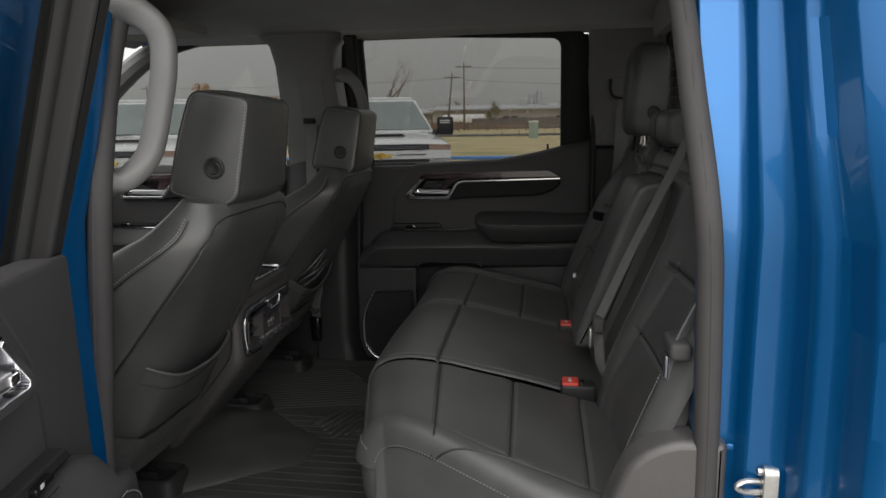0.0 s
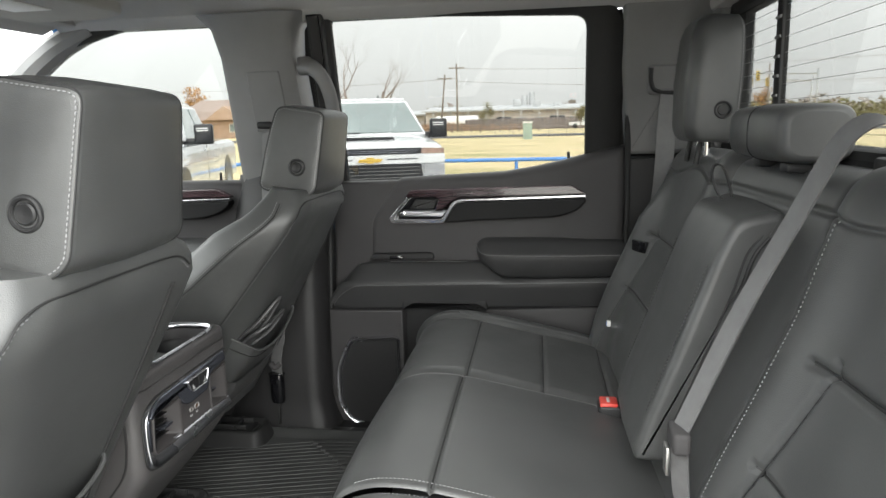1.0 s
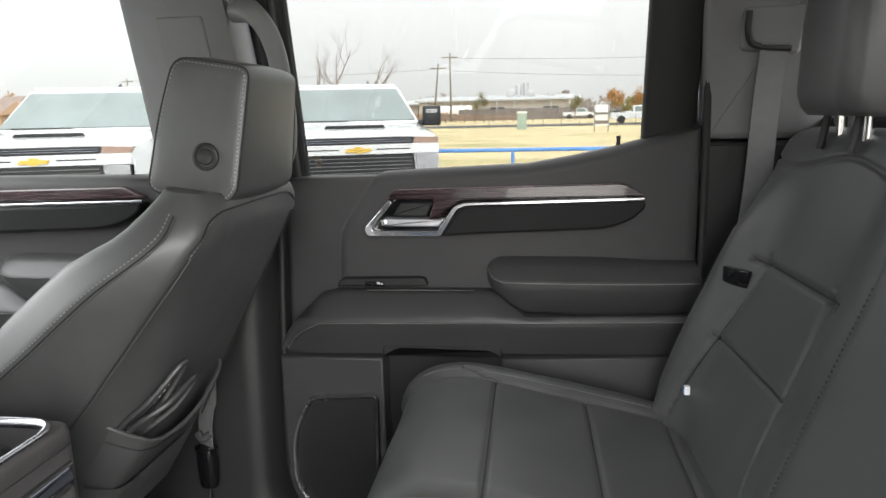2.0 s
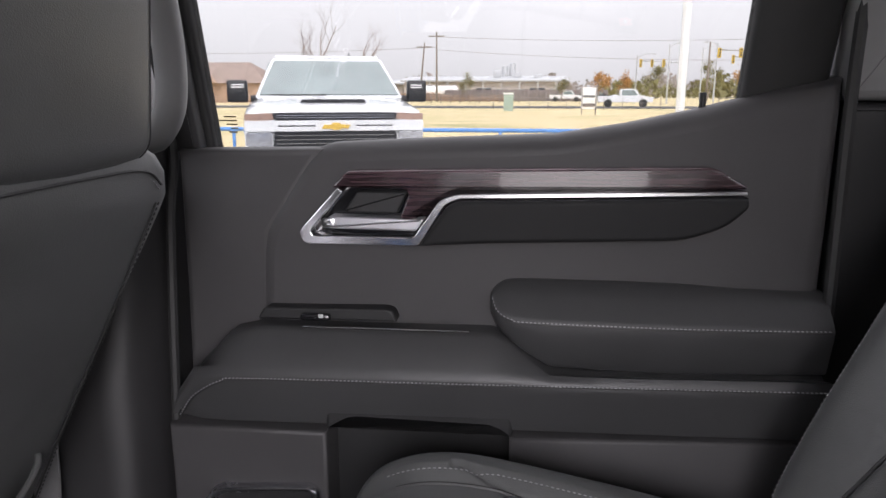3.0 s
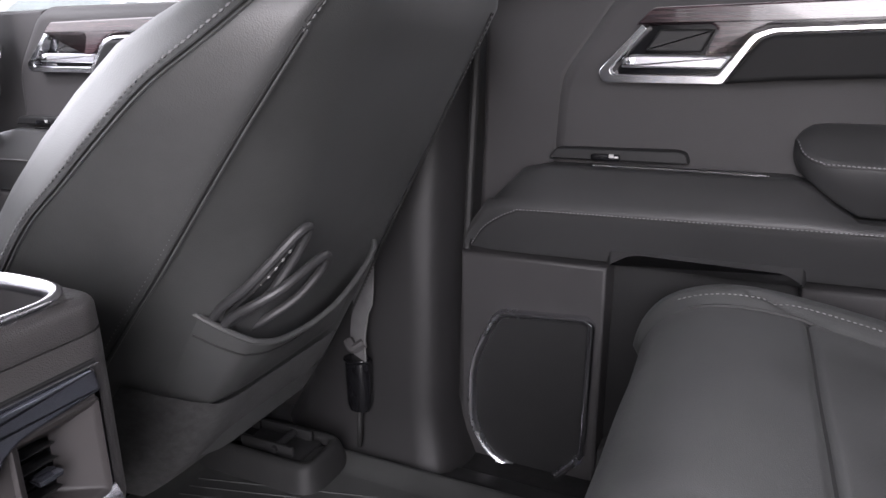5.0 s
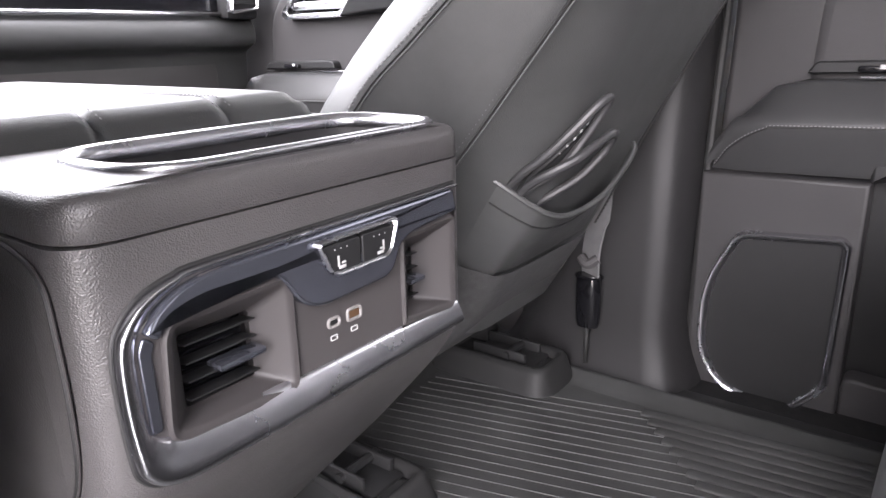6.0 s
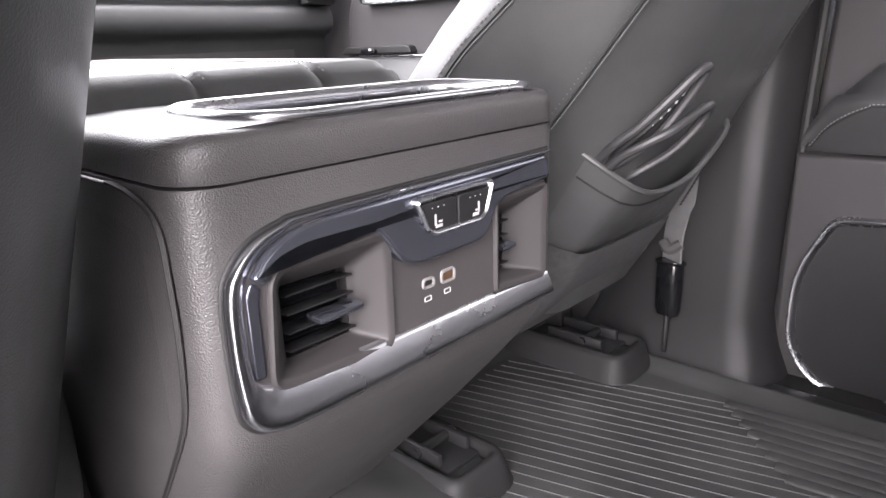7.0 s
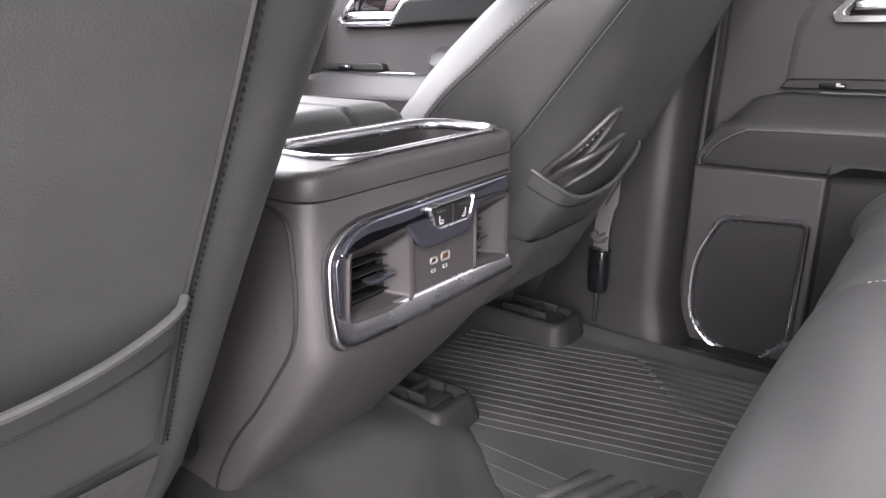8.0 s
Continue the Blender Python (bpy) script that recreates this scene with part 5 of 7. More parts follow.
    # usb sockets and their symbols
    for y, w, h, m in ((-0.046, 0.0105, 0.006, PLASTIC_DARK), (-0.025, 0.0135, 0.0085, COPPER)):
        o = rounded([(y - w / 2, 0.940 - h / 2), (y + w / 2, 0.940 - h / 2), (y + w / 2, 0.940 + h / 2), (y - w / 2, 0.940 + h / 2)], min(h * 0.45, 0.0025))
        so = part("usb_socket", rim(o, [(-0.0012, X + 0.002), (-0.0008, X + 0.0038), (0.0006, X + 0.0036), (0.001, X + 0.0022)], "x"), USB_FRAME, c, "pale framed charging socket", 60)
        part("contacts", plate(inset(o, 0.0015), "x", X + 0.002, X + 0.0028, 0.0002), m, so)
        part("usb_mark", rim(rounded([(y - 0.004, 0.926), (y + 0.003, 0.926), (y + 0.003, 0.930), (y - 0.004, 0.930)], 0.001), [(0, X + 0.002), (0, X + 0.0026), (0.0006, X + 0.0026), (0.0006, X + 0.002)], "x"), PRINT, c)
    return c


console()


# ---- dashboard ----
def dashboard():
    d = thing("dashboard", "black padded dashboard with chrome strip and end vent", "dashboard", (-1.3, 0, 0.9))
    pr = rounded([(-1.50, 1.24), (-1.20, 1.27), (-1.145, 1.235), (-1.16, 1.205), (-1.13, 1.18), (-1.125, 1.135), (-1.17, 1.115), (-1.18, 0.98), (-1.26, 0.86), (-1.50, 0.80)], [0, 0.03, 0.02, 0.01, 0.02, 0.02, 0.01, 0.03, 0.05, 0], 4)
    part("body", prism(pr, "y", -0.90, 0.79, 0.006), LEATHER, d, "padded leather dash body", 50)
    part("chrome_strip", tube([(-1.140, 0.05, 1.200), (-1.140, 0.74, 1.202)], 0.006, 8), CHROME, d, "bright strip")
    part("upper_fascia", plate(rounded([(0.05, 1.205), (0.74, 1.207), (0.74, 1.24), (0.05, 1.238)], 0.006), "x", -1.17, -1.146, 0.003), GLOSS_BLACK, d)
    v = part("end_vent", rim(rounded([(0.70, 1.20), (0.785, 1.21), (0.785, 1.335), (0.72, 1.345)], 0.012), [(0, -1.17), (0, -1.10), (0.004, -1.095), (0.008, -1.10), (0.008, -1.17)], "x"), CHROME, d, "chrome ringed end vent")
    part("vent_body", box((-1.19, 0.70, 1.19), (-1.11, 0.79, 1.345), 0.01), PLASTIC_DARK, v)
    for j in range(5):
        part("slat", box((-1.11, 0.715, 1.225 + j * 0.022), (-1.10, 0.78, 1.229 + j * 0.022), 0.001), PLASTIC_DARK, v)
    part("glovebox_line", box((-1.186, 0.10, 0.99), (-1.172, 0.70, 1.105), 0.006), PLASTIC, d, "glovebox lid")


dashboard()


def sun_visor():
    v = thing("sun_visor", "pale grey sun visor folded up, with a label", "sun visor", (-0.56, 0.36, 1.78))
    pr = rounded([(-0.72, 0.10), (-0.42, 0.10), (-0.40, 0.46), (-0.50, 0.52), (-0.72, 0.52)], [0.03, 0.04, 0.05, 0.04, 0.03], 5)
    b = plate(pr, "z", 1.80, 1.775, 0.008)
    part("panel", b, VISOR_CLOTH, v, angle=60)
    part("label_card", box((-0.62, 0.18, 1.7725), (-0.52, 0.34, 1.7752), 0.0005), LABEL_WHITE, v, "white warning label")
    part("hinge", cyl((-0.55, 0.51, 1.785), (-0.55, 0.60, 1.83), 0.008, 10), PLASTIC_GREY, v)


sun_visor()


# ---- rear bench seat ----
CUSHION = spline([(0.39, 0, 0.60), (0.335, 0, 0.70), (0.306, 0, 0.80), (0.303, 0, 0.855), (0.313, 0, 0.892), (0.337, 0, 0.920), (0.378, 0, 0.937), (0.43, 0, 0.941), (0.50, 0, 0.933), (0.60, 0, 0.912), (0.70, 0, 0.892), (0.80, 0, 0.868), (0.93, 0, 0.835)], 12)
BACK = spline([(0.835, 0, 0.83), (0.855, 0, 0.93), (0.892, 0, 1.03), (0.935, 0, 1.13), (0.972, 0, 1.22), (1.000, 0, 1.31), (1.018, 0, 1.365), (1.04, 0, 1.395), (1.08, 0, 1.405), (1.12, 0, 1.40)], 12)


def normal_of(pts, u):
    a, b = along(pts, max(0, u - 0.01)), along(pts, min(1, u + 0.01))
    t = (b - a).normalized()
    return Vector((-t.z, 0, t.x))


def upholstery(prof, y0, y1, disp, nu=230, nv=110, edge=0.03, drop=0.03, skew=0.053, flare=0.0, bend=0.0):
    """A padded panel: the profile carried from y0 to y1, rounded off at both sides, with seams from disp."""
    def fn(u, v):
        # a gentle ease packs points near the sides
        vv = 0.5 - 0.5 * math.cos(math.pi * v) if 0.001 < v < 0.999 else v
        vv = 0.6 * v + 0.4 * vv
        y = y0 + (y1 - y0) * vv
        p, n = along(prof, u), normal_of(prof, u)
        e = min(y - y0, y1 - y)
        k = max(0.0, 1 - e / edge)
        d = -drop * (1 - math.sqrt(max(0.0, 1 - k * k))) + disp(p.x, y, p.z, u)
        q = p + n * d
        wide = 1 - flare * (1 - min(1.0, max(0.0, (q.x - 0.36) / 0.42)))
        return Vector((q.x + skew * (0.1 - y) + bend * max(0.0, y1 - y) * max(0.0, 1 - max(0.0, q.x - 0.3) / 0.4), y1 + (y - y1) * wide, q.z))
    return fn, sheet(nu, nv, fn)


def rear_seat():
    s = thing("rear_bench_seat", "black leather rear bench seat with folding centre armrest", "car seat", (0.65, MID, 0.57))

    def seams_outer(side):
        bol = 0.615 if side > 0 else -0.705

        def f(x, y, z, u):
            if u < 0.25:
                return 0.0
            d = 0.0
            inner = (y < bol) if side > 0 else (y > bol)
            if inner:
                d -= 0.007 * groove(x - 0.485, 0.0035) + 0.007 * groove(x - 0.655, 0.0035) + 0.006 * groove(x - 0.80, 0.0035)
            else:
                d += 0.012 * min(1, abs(y - bol) / 0.03)
            if x > 0.42:
                d -= 0.006 * groove(y - bol - 0.03 * side * math.exp(-((x - 0.42) / 0.05) ** 2), 0.004)
            d += 0.0015 * noise.noise(Vector((x * 9, y * 9, 0)))
            return d
        return f

    def seams_mid(x, y, z, u):
        if u < 0.25:
            return 0.0
        d = -0.007 * groove(x - 0.478, 0.0035)
        d += 0.006 * math.sin(math.pi * min(1, max(0, (y + 0.285) / 0.48))) + 0.0015 * noise.noise(Vector((x * 9, y * 9, 3)))
        return d

    fo, b = upholstery(CUSHION, 0.198, 0.70, seams_outer(1), edge=0.045, drop=0.045, skew=0.015)
    part("cushion", b, LEATHER, s, "padded black leather seat cushion", 70)
    fm, b = upholstery(CUSHION, -0.285, 0.198, seams_mid, edge=0.012, drop=0.006, skew=0.015)
    part("cushion", b, LEATHER, s, "padded black leather centre cushion", 70)
    fn_, b = upholstery(CUSHION, -0.79, -0.285, seams_outer(-1), edge=0.045, drop=0.045, skew=0.015, flare=0.25, bend=0.17)
    part("cushion", b, LEATHER, s, "padded black leather seat cushion", 70)
    edge = [fn_(0.10 + 0.86 * k / 60, 0.0) for k in range(61)]
    side = bmesh.new()
    rows = [[side.verts.new(p.lerp(Vector((p.x + 0.012, p.y + 0.035, 0.60)), q) + Vector((0, -0.016 * math.sin(math.pi * min(1.0, q * 1.4)), 0))) for q in [j / 10 for j in range(11)]] for p in edge]
    for a, b in zip(rows, rows[1:]):
        for j in range(10):
            side.faces.new((a[j], b[j], b[j + 1], a[j + 1]))
    part("cushion_side", side, LEATHER, s, "black leather cushion side", 70)
    part("stitching", stitches([p + Vector((0, -0.002, 0.003)) for p in edge[14:]], 0.0065, r=0.0009), THREAD, s)
    part("cushion_core", prism([(0.44, 0.60), (0.40, 0.72), (0.39, 0.86), (0.45, 0.89), (0.93, 0.79), (0.93, 0.60)], "y", -0.62, 0.66, 0.01), LEATHER, s)
    part("seat_base", box((0.47, -0.74, 0.552), (1.05, 0.66, 0.64), 0.01), PLASTIC_DARK, s)

    def on(fn, ua, va, ub, vb, n=30, lift=0.0012):
        return [fn(ua + (ub - ua) * k / n, va + (vb - va) * k / n) + Vector((0, 0, lift)) for k in range(n + 1)]

    part("stitching", stitches(on(fm, 0.46, 0.045, 0.98, 0.045), 0.0065, r=0.0008), THREAD, s)
    part("stitching", stitches(on(fm, 0.46, 0.955, 0.98, 0.955), 0.0065, r=0.0008), THREAD, s)
    part("stitching", stitches(on(fo, 0.44, 0.83, 0.9, 0.83), 0.0065, r=0.0008), THREAD, s)
    part("stitching", stitches(on(fn_, 0.34, 0.03, 0.34, 0.97, 60, 0.0) , 0.0065, r=0.0008, lift=(-0.0015, 0, 0)), THREAD, s)
    part("stitching", stitches(on(fn_, 0.44, 0.95, 0.78, 0.93), 0.0065, r=0.0009), THREAD, s)

    # dark seam lines sunk in the grooves
    def u_at(prof, i, val):
        return min((k / 600 for k in range(240, 600)), key=lambda q: abs(along(prof, q)[i] - val)) if i == 0 else min((k / 600 for k in range(600)), key=lambda q: abs(along(prof, q)[i] - val))

    def seam(fn, line, y0, y1, r=0.0022, lift=(0, 0, 0.0008)):
        pts = []
        for u, y in line:
            a, b = 0.0, 1.0
            for k in range(18):
                m = 0.5 * (a + b)
                if fn(u, m).y < y:
                    a = m
                else:
                    b = m
            pts.append(fn(u, 0.5 * (a + b)) + Vector(lift))
        part("seam", tube(pts, r, 5), SEAM, s)

    for fn, ya, yb, xs in ((fo, 0.205, 0.612, (0.485, 0.655, 0.80)), (fn_, -0.70, -0.293, (0.485, 0.655, 0.80)), (fm, -0.275, 0.190, (0.478,))):
        for x in xs:
            u = u_at(CUSHION, 0, x)
            seam(fn, [(u, ya + (yb - ya) * k / 24) for k in range(25)], 0, 1)
    for fn, y in ((fo, 0.615), (fn_, -0.705)):
        seam(fn, [(0.46 + 0.5 * k / 30, y) for k in range(31)], 0, 1)

    # backrests
    def back_outer(side):
        c0 = 0.435 if side > 0 else -0.53

        def f(x, y, z, u):
            t = (y - c0) * side
            d = 0.0
            d += 0.040 * math.exp(-((t - 0.205) / 0.055) ** 2) * min(1, max(0, (1.33 - z) / 0.12))
            d += 0.018 * math.exp(-((t + 0.20) / 0.06) ** 2)
            zs = 1.185 - 0.06 * max(0.0, abs(t) - 0.10)
            if abs(t) < 0.155:
                d -= 0.009 * groove(z - zs, 0.0045)
                d -= 0.006 * groove(z - 1.045, 0.0035)
            ta = 0.155 + 0.06 * max(0, (1.19 - z)) / 0.3
            if z < 1.20:
                d -= 0.008 * groove(abs(t) - ta + 0.045, 0.0045)
            d -= 0.005 * groove(z - 1.355 - 0.012 * math.cos(t * 18), 0.0035)
            d += 0.002 * noise.noise(Vector((y * 8, z * 8, 5)))
            return d
        return f

    gf, b = upholstery(BACK, 0.185, 0.70, back_outer(1), 220, 130, 0.03, 0.03)
    part("backrest", b, LEATHER, s, "padded black leather backrest", 70)
    _, b = upholstery(BACK, -0.275, 0.185, lambda x, y, z, u: -0.004 * groove(z - 1.35, 0.006) + 0.002 * noise.noise(Vector((y * 8, z * 8, 9))), 160, 80, 0.02, 0.015)
    part("backrest", b, LEATHER, s, "padded black leather centre backrest", 70)
    gn, b = upholstery(BACK, -0.765, -0.275, back_outer(-1), 220, 130, 0.03, 0.03)
    part("backrest", b, LEATHER, s, "padded black leather backrest", 70)
    for fn, c0, sd in ((gf, 0.435, 1), (gn, -0.53, -1)):
        for z in (1.185, 1.045):
            u = u_at(BACK, 2, z)
            seam(fn, [(u, c0 + 0.15 * k / 14) for k in range(-14, 15)], 0, 1, 0.0017, (-0.0018, 0, 0.0007))
        for sg in (1, -1):
            line = []
            for k in range(20):
                z = 0.93 + 0.255 * k / 19
                line.append((u_at(BACK, 2, z), c0 + sg * (0.155 + 0.06 * max(0, 1.19 - z) / 0.3 - 0.045)))
            seam(fn, line, 0, 1, 0.0022, (-0.0016, 0, 0.0006))
    part("back_shell", prism([(0.90, 0.80), (0.95, 1.0), (1.03, 1.2), (1.06, 1.38), (1.105, 1.385), (1.105, 0.60), (0.90, 0.60)], "y", -0.775, 0.685, 0.01), CARPET, s)
    part("stitching", stitches(on(gn, 0.10, 0.875, 0.62, 0.875, 40, 0), 0.0065, r=0.0009, lift=(-0.0015, 0, 0)), THREAD, s)
    part("stitching", stitches(on(gn, 0.10, 0.115, 0.60, 0.115, 40, 0), 0.0065, r=0.0009, lift=(-0.0015, 0, 0)), THREAD, s)
    part("stitching", stitches(on(gf, 0.10, 0.885, 0.60, 0.885, 40, 0), 0.0065, r=0.0009, lift=(-0.0015, 0, 0)), THREAD, s)
    # folded-up centre armrest standing proud of the back
    rings = []
    pr = rounded([(0.795, 0.925), (0.812, 0.985), (0.850, 1.09), (0.892, 1.21), (0.918, 1.283), (0.940, 1.328), (1.005, 1.340), (1.03, 1.31), (0.91, 0.925)], [0.02, 0.05, 0.1, 0.1, 0.05, 0.035, 0.01, 0.01, 0.01], 6)
    for y, k in ((-0.150, 0.026), (-0.1495, 0.017), (-0.147, 0.009), (-0.142, 0.0035), (-0.135, 0.001), (-0.12, 0.0), (0.0, -0.006), (0.11, 0.0), (0.125, 0.001), (0.132, 0.0035), (0.137, 0.009), (0.1395, 0.017), (0.140, 0.026)):
        rings.append([lay((p[0], p[1]), "y", y) for p in inset(pr, k * 0.6)])
    arm = part("armrest", loft(rings), LEATHER, s, "folded-up black leather centre armrest", 60)
    path = spline([(0.872, -0.1505, 1.0), (0.910, -0.1505, 1.10), (0.948, -0.1505, 1.205), (0.968, -0.1505, 1.270), (0.990, -0.149, 1.300)], 10)
    part("piping", tube(path, 0.0030, 6), PLASTIC_DARK, arm)
    part("seam", tube([p + Vector((-0.010, -0.0002, 0.003)) for p in path], 0.0016, 6), SEAM, arm)
    for y in (-0.134, 0.124):
        hem = spline([(x - 0.002, y, z) for x, z in ((0.822, 1.012), (0.850, 1.092), (0.872, 1.154), (0.893, 1.214), (0.908, 1.256))], 10)
        part("stitching", stitches(hem, 0.0065, 0.0044, 0.0011), SEAM, arm)
    loop = spline([(0.975, 0.056, 1.325), (0.961, 0.058, 1.345), (0.951, 0.062, 1.372), (0.953, 0.066, 1.392), (0.963, 0.068, 1.396), (0.973, 0.066, 1.384), (0.982, 0.062, 1.355), (0.988, 0.058, 1.325)], 8)
    part("pull_loop", ribbon(loop, (0.0, 1.0, 0.05), 0.010), PLASTIC_DARK, arm, "black pull strap")
    # head restraints
    for y in (0.482, -0.57):
        head_restraint(s, 1.026 if y > 0 else 1.09, y, 1.424, 0.205, 0.275, 0.12, radians(3))
        for sy in (1, -1):
            part("chrome_post", cyl((1.022, y + sy * 0.045, 1.375), (1.022, y + sy * 0.045, 1.44), 0.007, 12), CHROME, s, "chrome headrest post")
    rings = []
    for y, k in ((-0.135, 0.70), (-0.130, 0.86), (-0.115, 0.96), (0.02, 1.0), (0.145, 0.96), (0.160, 0.86), (0.165, 0.70)):
        rings.append([Vector((1.055 + 0.060 * k * math.copysign(abs(math.cos(a)) ** 0.55, math.cos(a)), y, 1.452 + 0.047 * k * math.copysign(abs(math.sin(a)) ** 0.55, math.sin(a)))) for a in [j * math.pi / 12 for j in range(24)]])
    ch = part("centre_head_restraint", loft(rings), LEATHER, s, "low black leather centre head restraint", 60)
    part("seam", tube([Vector((1.055 + 0.0602 * math.copysign(abs(math.cos(a)) ** 0.55, math.cos(a)), 0.02, 1.452 + 0.0472 * math.copysign(abs(math.sin(a)) ** 0.55, math.sin(a)))) for a in [j * math.pi / 16 for j in range(32)]], 0.0012, 5, True), PLASTIC_DARK, ch)
    for y in (-0.09, 0.05):
        part("post_guide", box((1.02, y - 0.018, 1.393), (1.06, y + 0.018, 1.408), 0.005), PLASTIC_DARK, s)
    # plastic side shield by the driver-side opening
    sh = rounded([(0.80, 0.58), (0.815, 0.86), (0.86, 0.975), (0.92, 1.012), (1.0, 1.01), (1.0, 0.58)], [0.02, 0.08, 0.05, 0.03, 0.01, 0.01], 5)
    part("side_shield", plate(sh, "y", -0.755, -0.81, 0.012), PLASTIC, s, "grained plastic seat side shield", 60)
    part("side_shield", plate(sh, "y", 0.665, 0.72, 0.012), PLASTIC, s, "grained plastic seat side shield", 60)
    # label and clip on the far bolster
    part("clip", bevelled(prism([(0.879, 0.612), (0.908, 0.562), (0.919, 0.568), (0.890, 0.618)], "z", 1.136, 1.167), 0.003, 2), GLOSS_BLACK, s, "black belt clip")
    tag = part("label_tag", box((0.816, 0.570, 0.938), (0.826, 0.580, 0.954), 0.001), LABEL_WHITE, s, "small white tag")
    part("tag_print", box((0.8145, 0.571, 0.940), (0.8165, 0.579, 0.951), 0.0005), LABEL_BLUE, tag)
    return s


rear_seat()


def buckle(y):
    b = thing("belt_buckle", "black seat belt buckle with a red release key", "belt buckle", (0.80, y, 0.85), group="rear belt buckles")
    body = box((0.765, y - 0.024, 0.84), (0.845, y + 0.024, 0.892), 0.008, 3)
    part("housing", body, PLASTIC_DARK, b)
    part("release_key", box((0.769, y - 0.021, 0.884), (0.806, y + 0.021, 0.8975), 0.004), RED, b, "red release key")
    part("slot", box((0.810, y - 0.016, 0.8905), (0.818, y + 0.016, 0.8932), 0.001), GLOSS_BLACK, b)
    part("key_print", box((0.783, y - 0.012, 0.8972), (0.790, y + 0.012, 0.8979), 0.0003), PRINT, b)
    return b


buckle(0.175)
buckle(-0.285)


def rear_belts():
    c = thing("rear_seat_belt", "grey centre rear seat belt hanging across the backrest", "seat belt", (0.9, -0.2, 0.85))
    pa = spline([(1.10, -0.330, 1.42), (1.068, -0.312, 1.468), (1.030, -0.288, 1.452), (0.985, -0.262, 1.345), (0.918, -0.250, 1.195), (0.848, -0.262, 1.035)], 8)
    part("webbing", ribbon(pa, (0.235, -0.94, -0.32), 0.034), WEBBING, c)
    pb = spline([(0.848, -0.262, 1.03), (0.850, -0.262, 0.98), (0.858, -0.256, 0.92), (0.885, -0.25, 0.87)], 6)
    part("lower_webbing", ribbon(pb, (0.6, -0.7, 0), 0.030), WEBBING, c)
    tp = part("tongue", box((0.835, -0.290, 1.008), (0.860, -0.232, 1.042), 0.007, 3), SEAL_GREY, c, "grey belt tongue")
    part("tongue_plate", box((0.828, -0.274, 0.970), (0.834, -0.250, 1.014), 0.002), STEEL, tp)
    part("belt_guide", box((1.07, -0.35, 1.40), (1.12, -0.27, 1.425), 0.006), PLASTIC_DARK, c)
    n = thing("rear_seat_belt", "black outboard rear seat belt with parked tongue", "seat belt", (0.95, -0.7, 1.05))
    pn = spline([(1.05, -0.74, 1.52), (1.03, -0.745, 1.38), (0.985, -0.745, 1.24), (0.945, -0.735, 1.135), (0.94, -0.735, 1.06), (0.955, -0.745, 0.98)], 8)
    part("webbing", ribbon(pn, (0.7, 0.55, 0.1), 0.047), WEBBING, n)
    part("tongue", box((0.918, -0.775, 1.120), (0.950, -0.70, 1.148), 0.008, 3), SEAL_GREY, n, "grey belt tongue")
    part("tongue_plate", box((0.915, -0.752, 1.085), (0.921, -0.725, 1.122), 0.002), CHROME_DARK, n)
    f = thing("rear_seat_belt", "grey outboard rear seat belt below its pillar guide", "seat belt", (0.97, 0.77, 1.2))
    pf = spline([(0.992, 0.772, 1.56), (0.988, 0.79, 1.45), (0.982, 0.79, 1.3), (0.962, 0.76, 1.16), (0.94, 0.73, 1.05)], 8)
    part("webbing", ribbon(pf, (1, 0.1, 0), 0.052), WEBBING, f)
    gd = shear(plate(rounded([(0.932, 1.545), (1.04, 1.535), (1.045, 1.622), (0.93, 1.622)], 0.012), "y", 0.86, 0.838, 0.006), 1.315, TILT * 0.85)
    part("guide_cover", gd, PLASTIC_GREY, f, "grey belt guide cover")
    part("guide_slot", tube(spline([(0.938, 0.755, 1.615), (0.940, 0.762, 1.575), (0.958, 0.772, 1.553), (1.02, 0.775, 1.546)], 6), 0.006, 8), PLASTIC_DARK, f, "dark guide slot")


rear_belts()


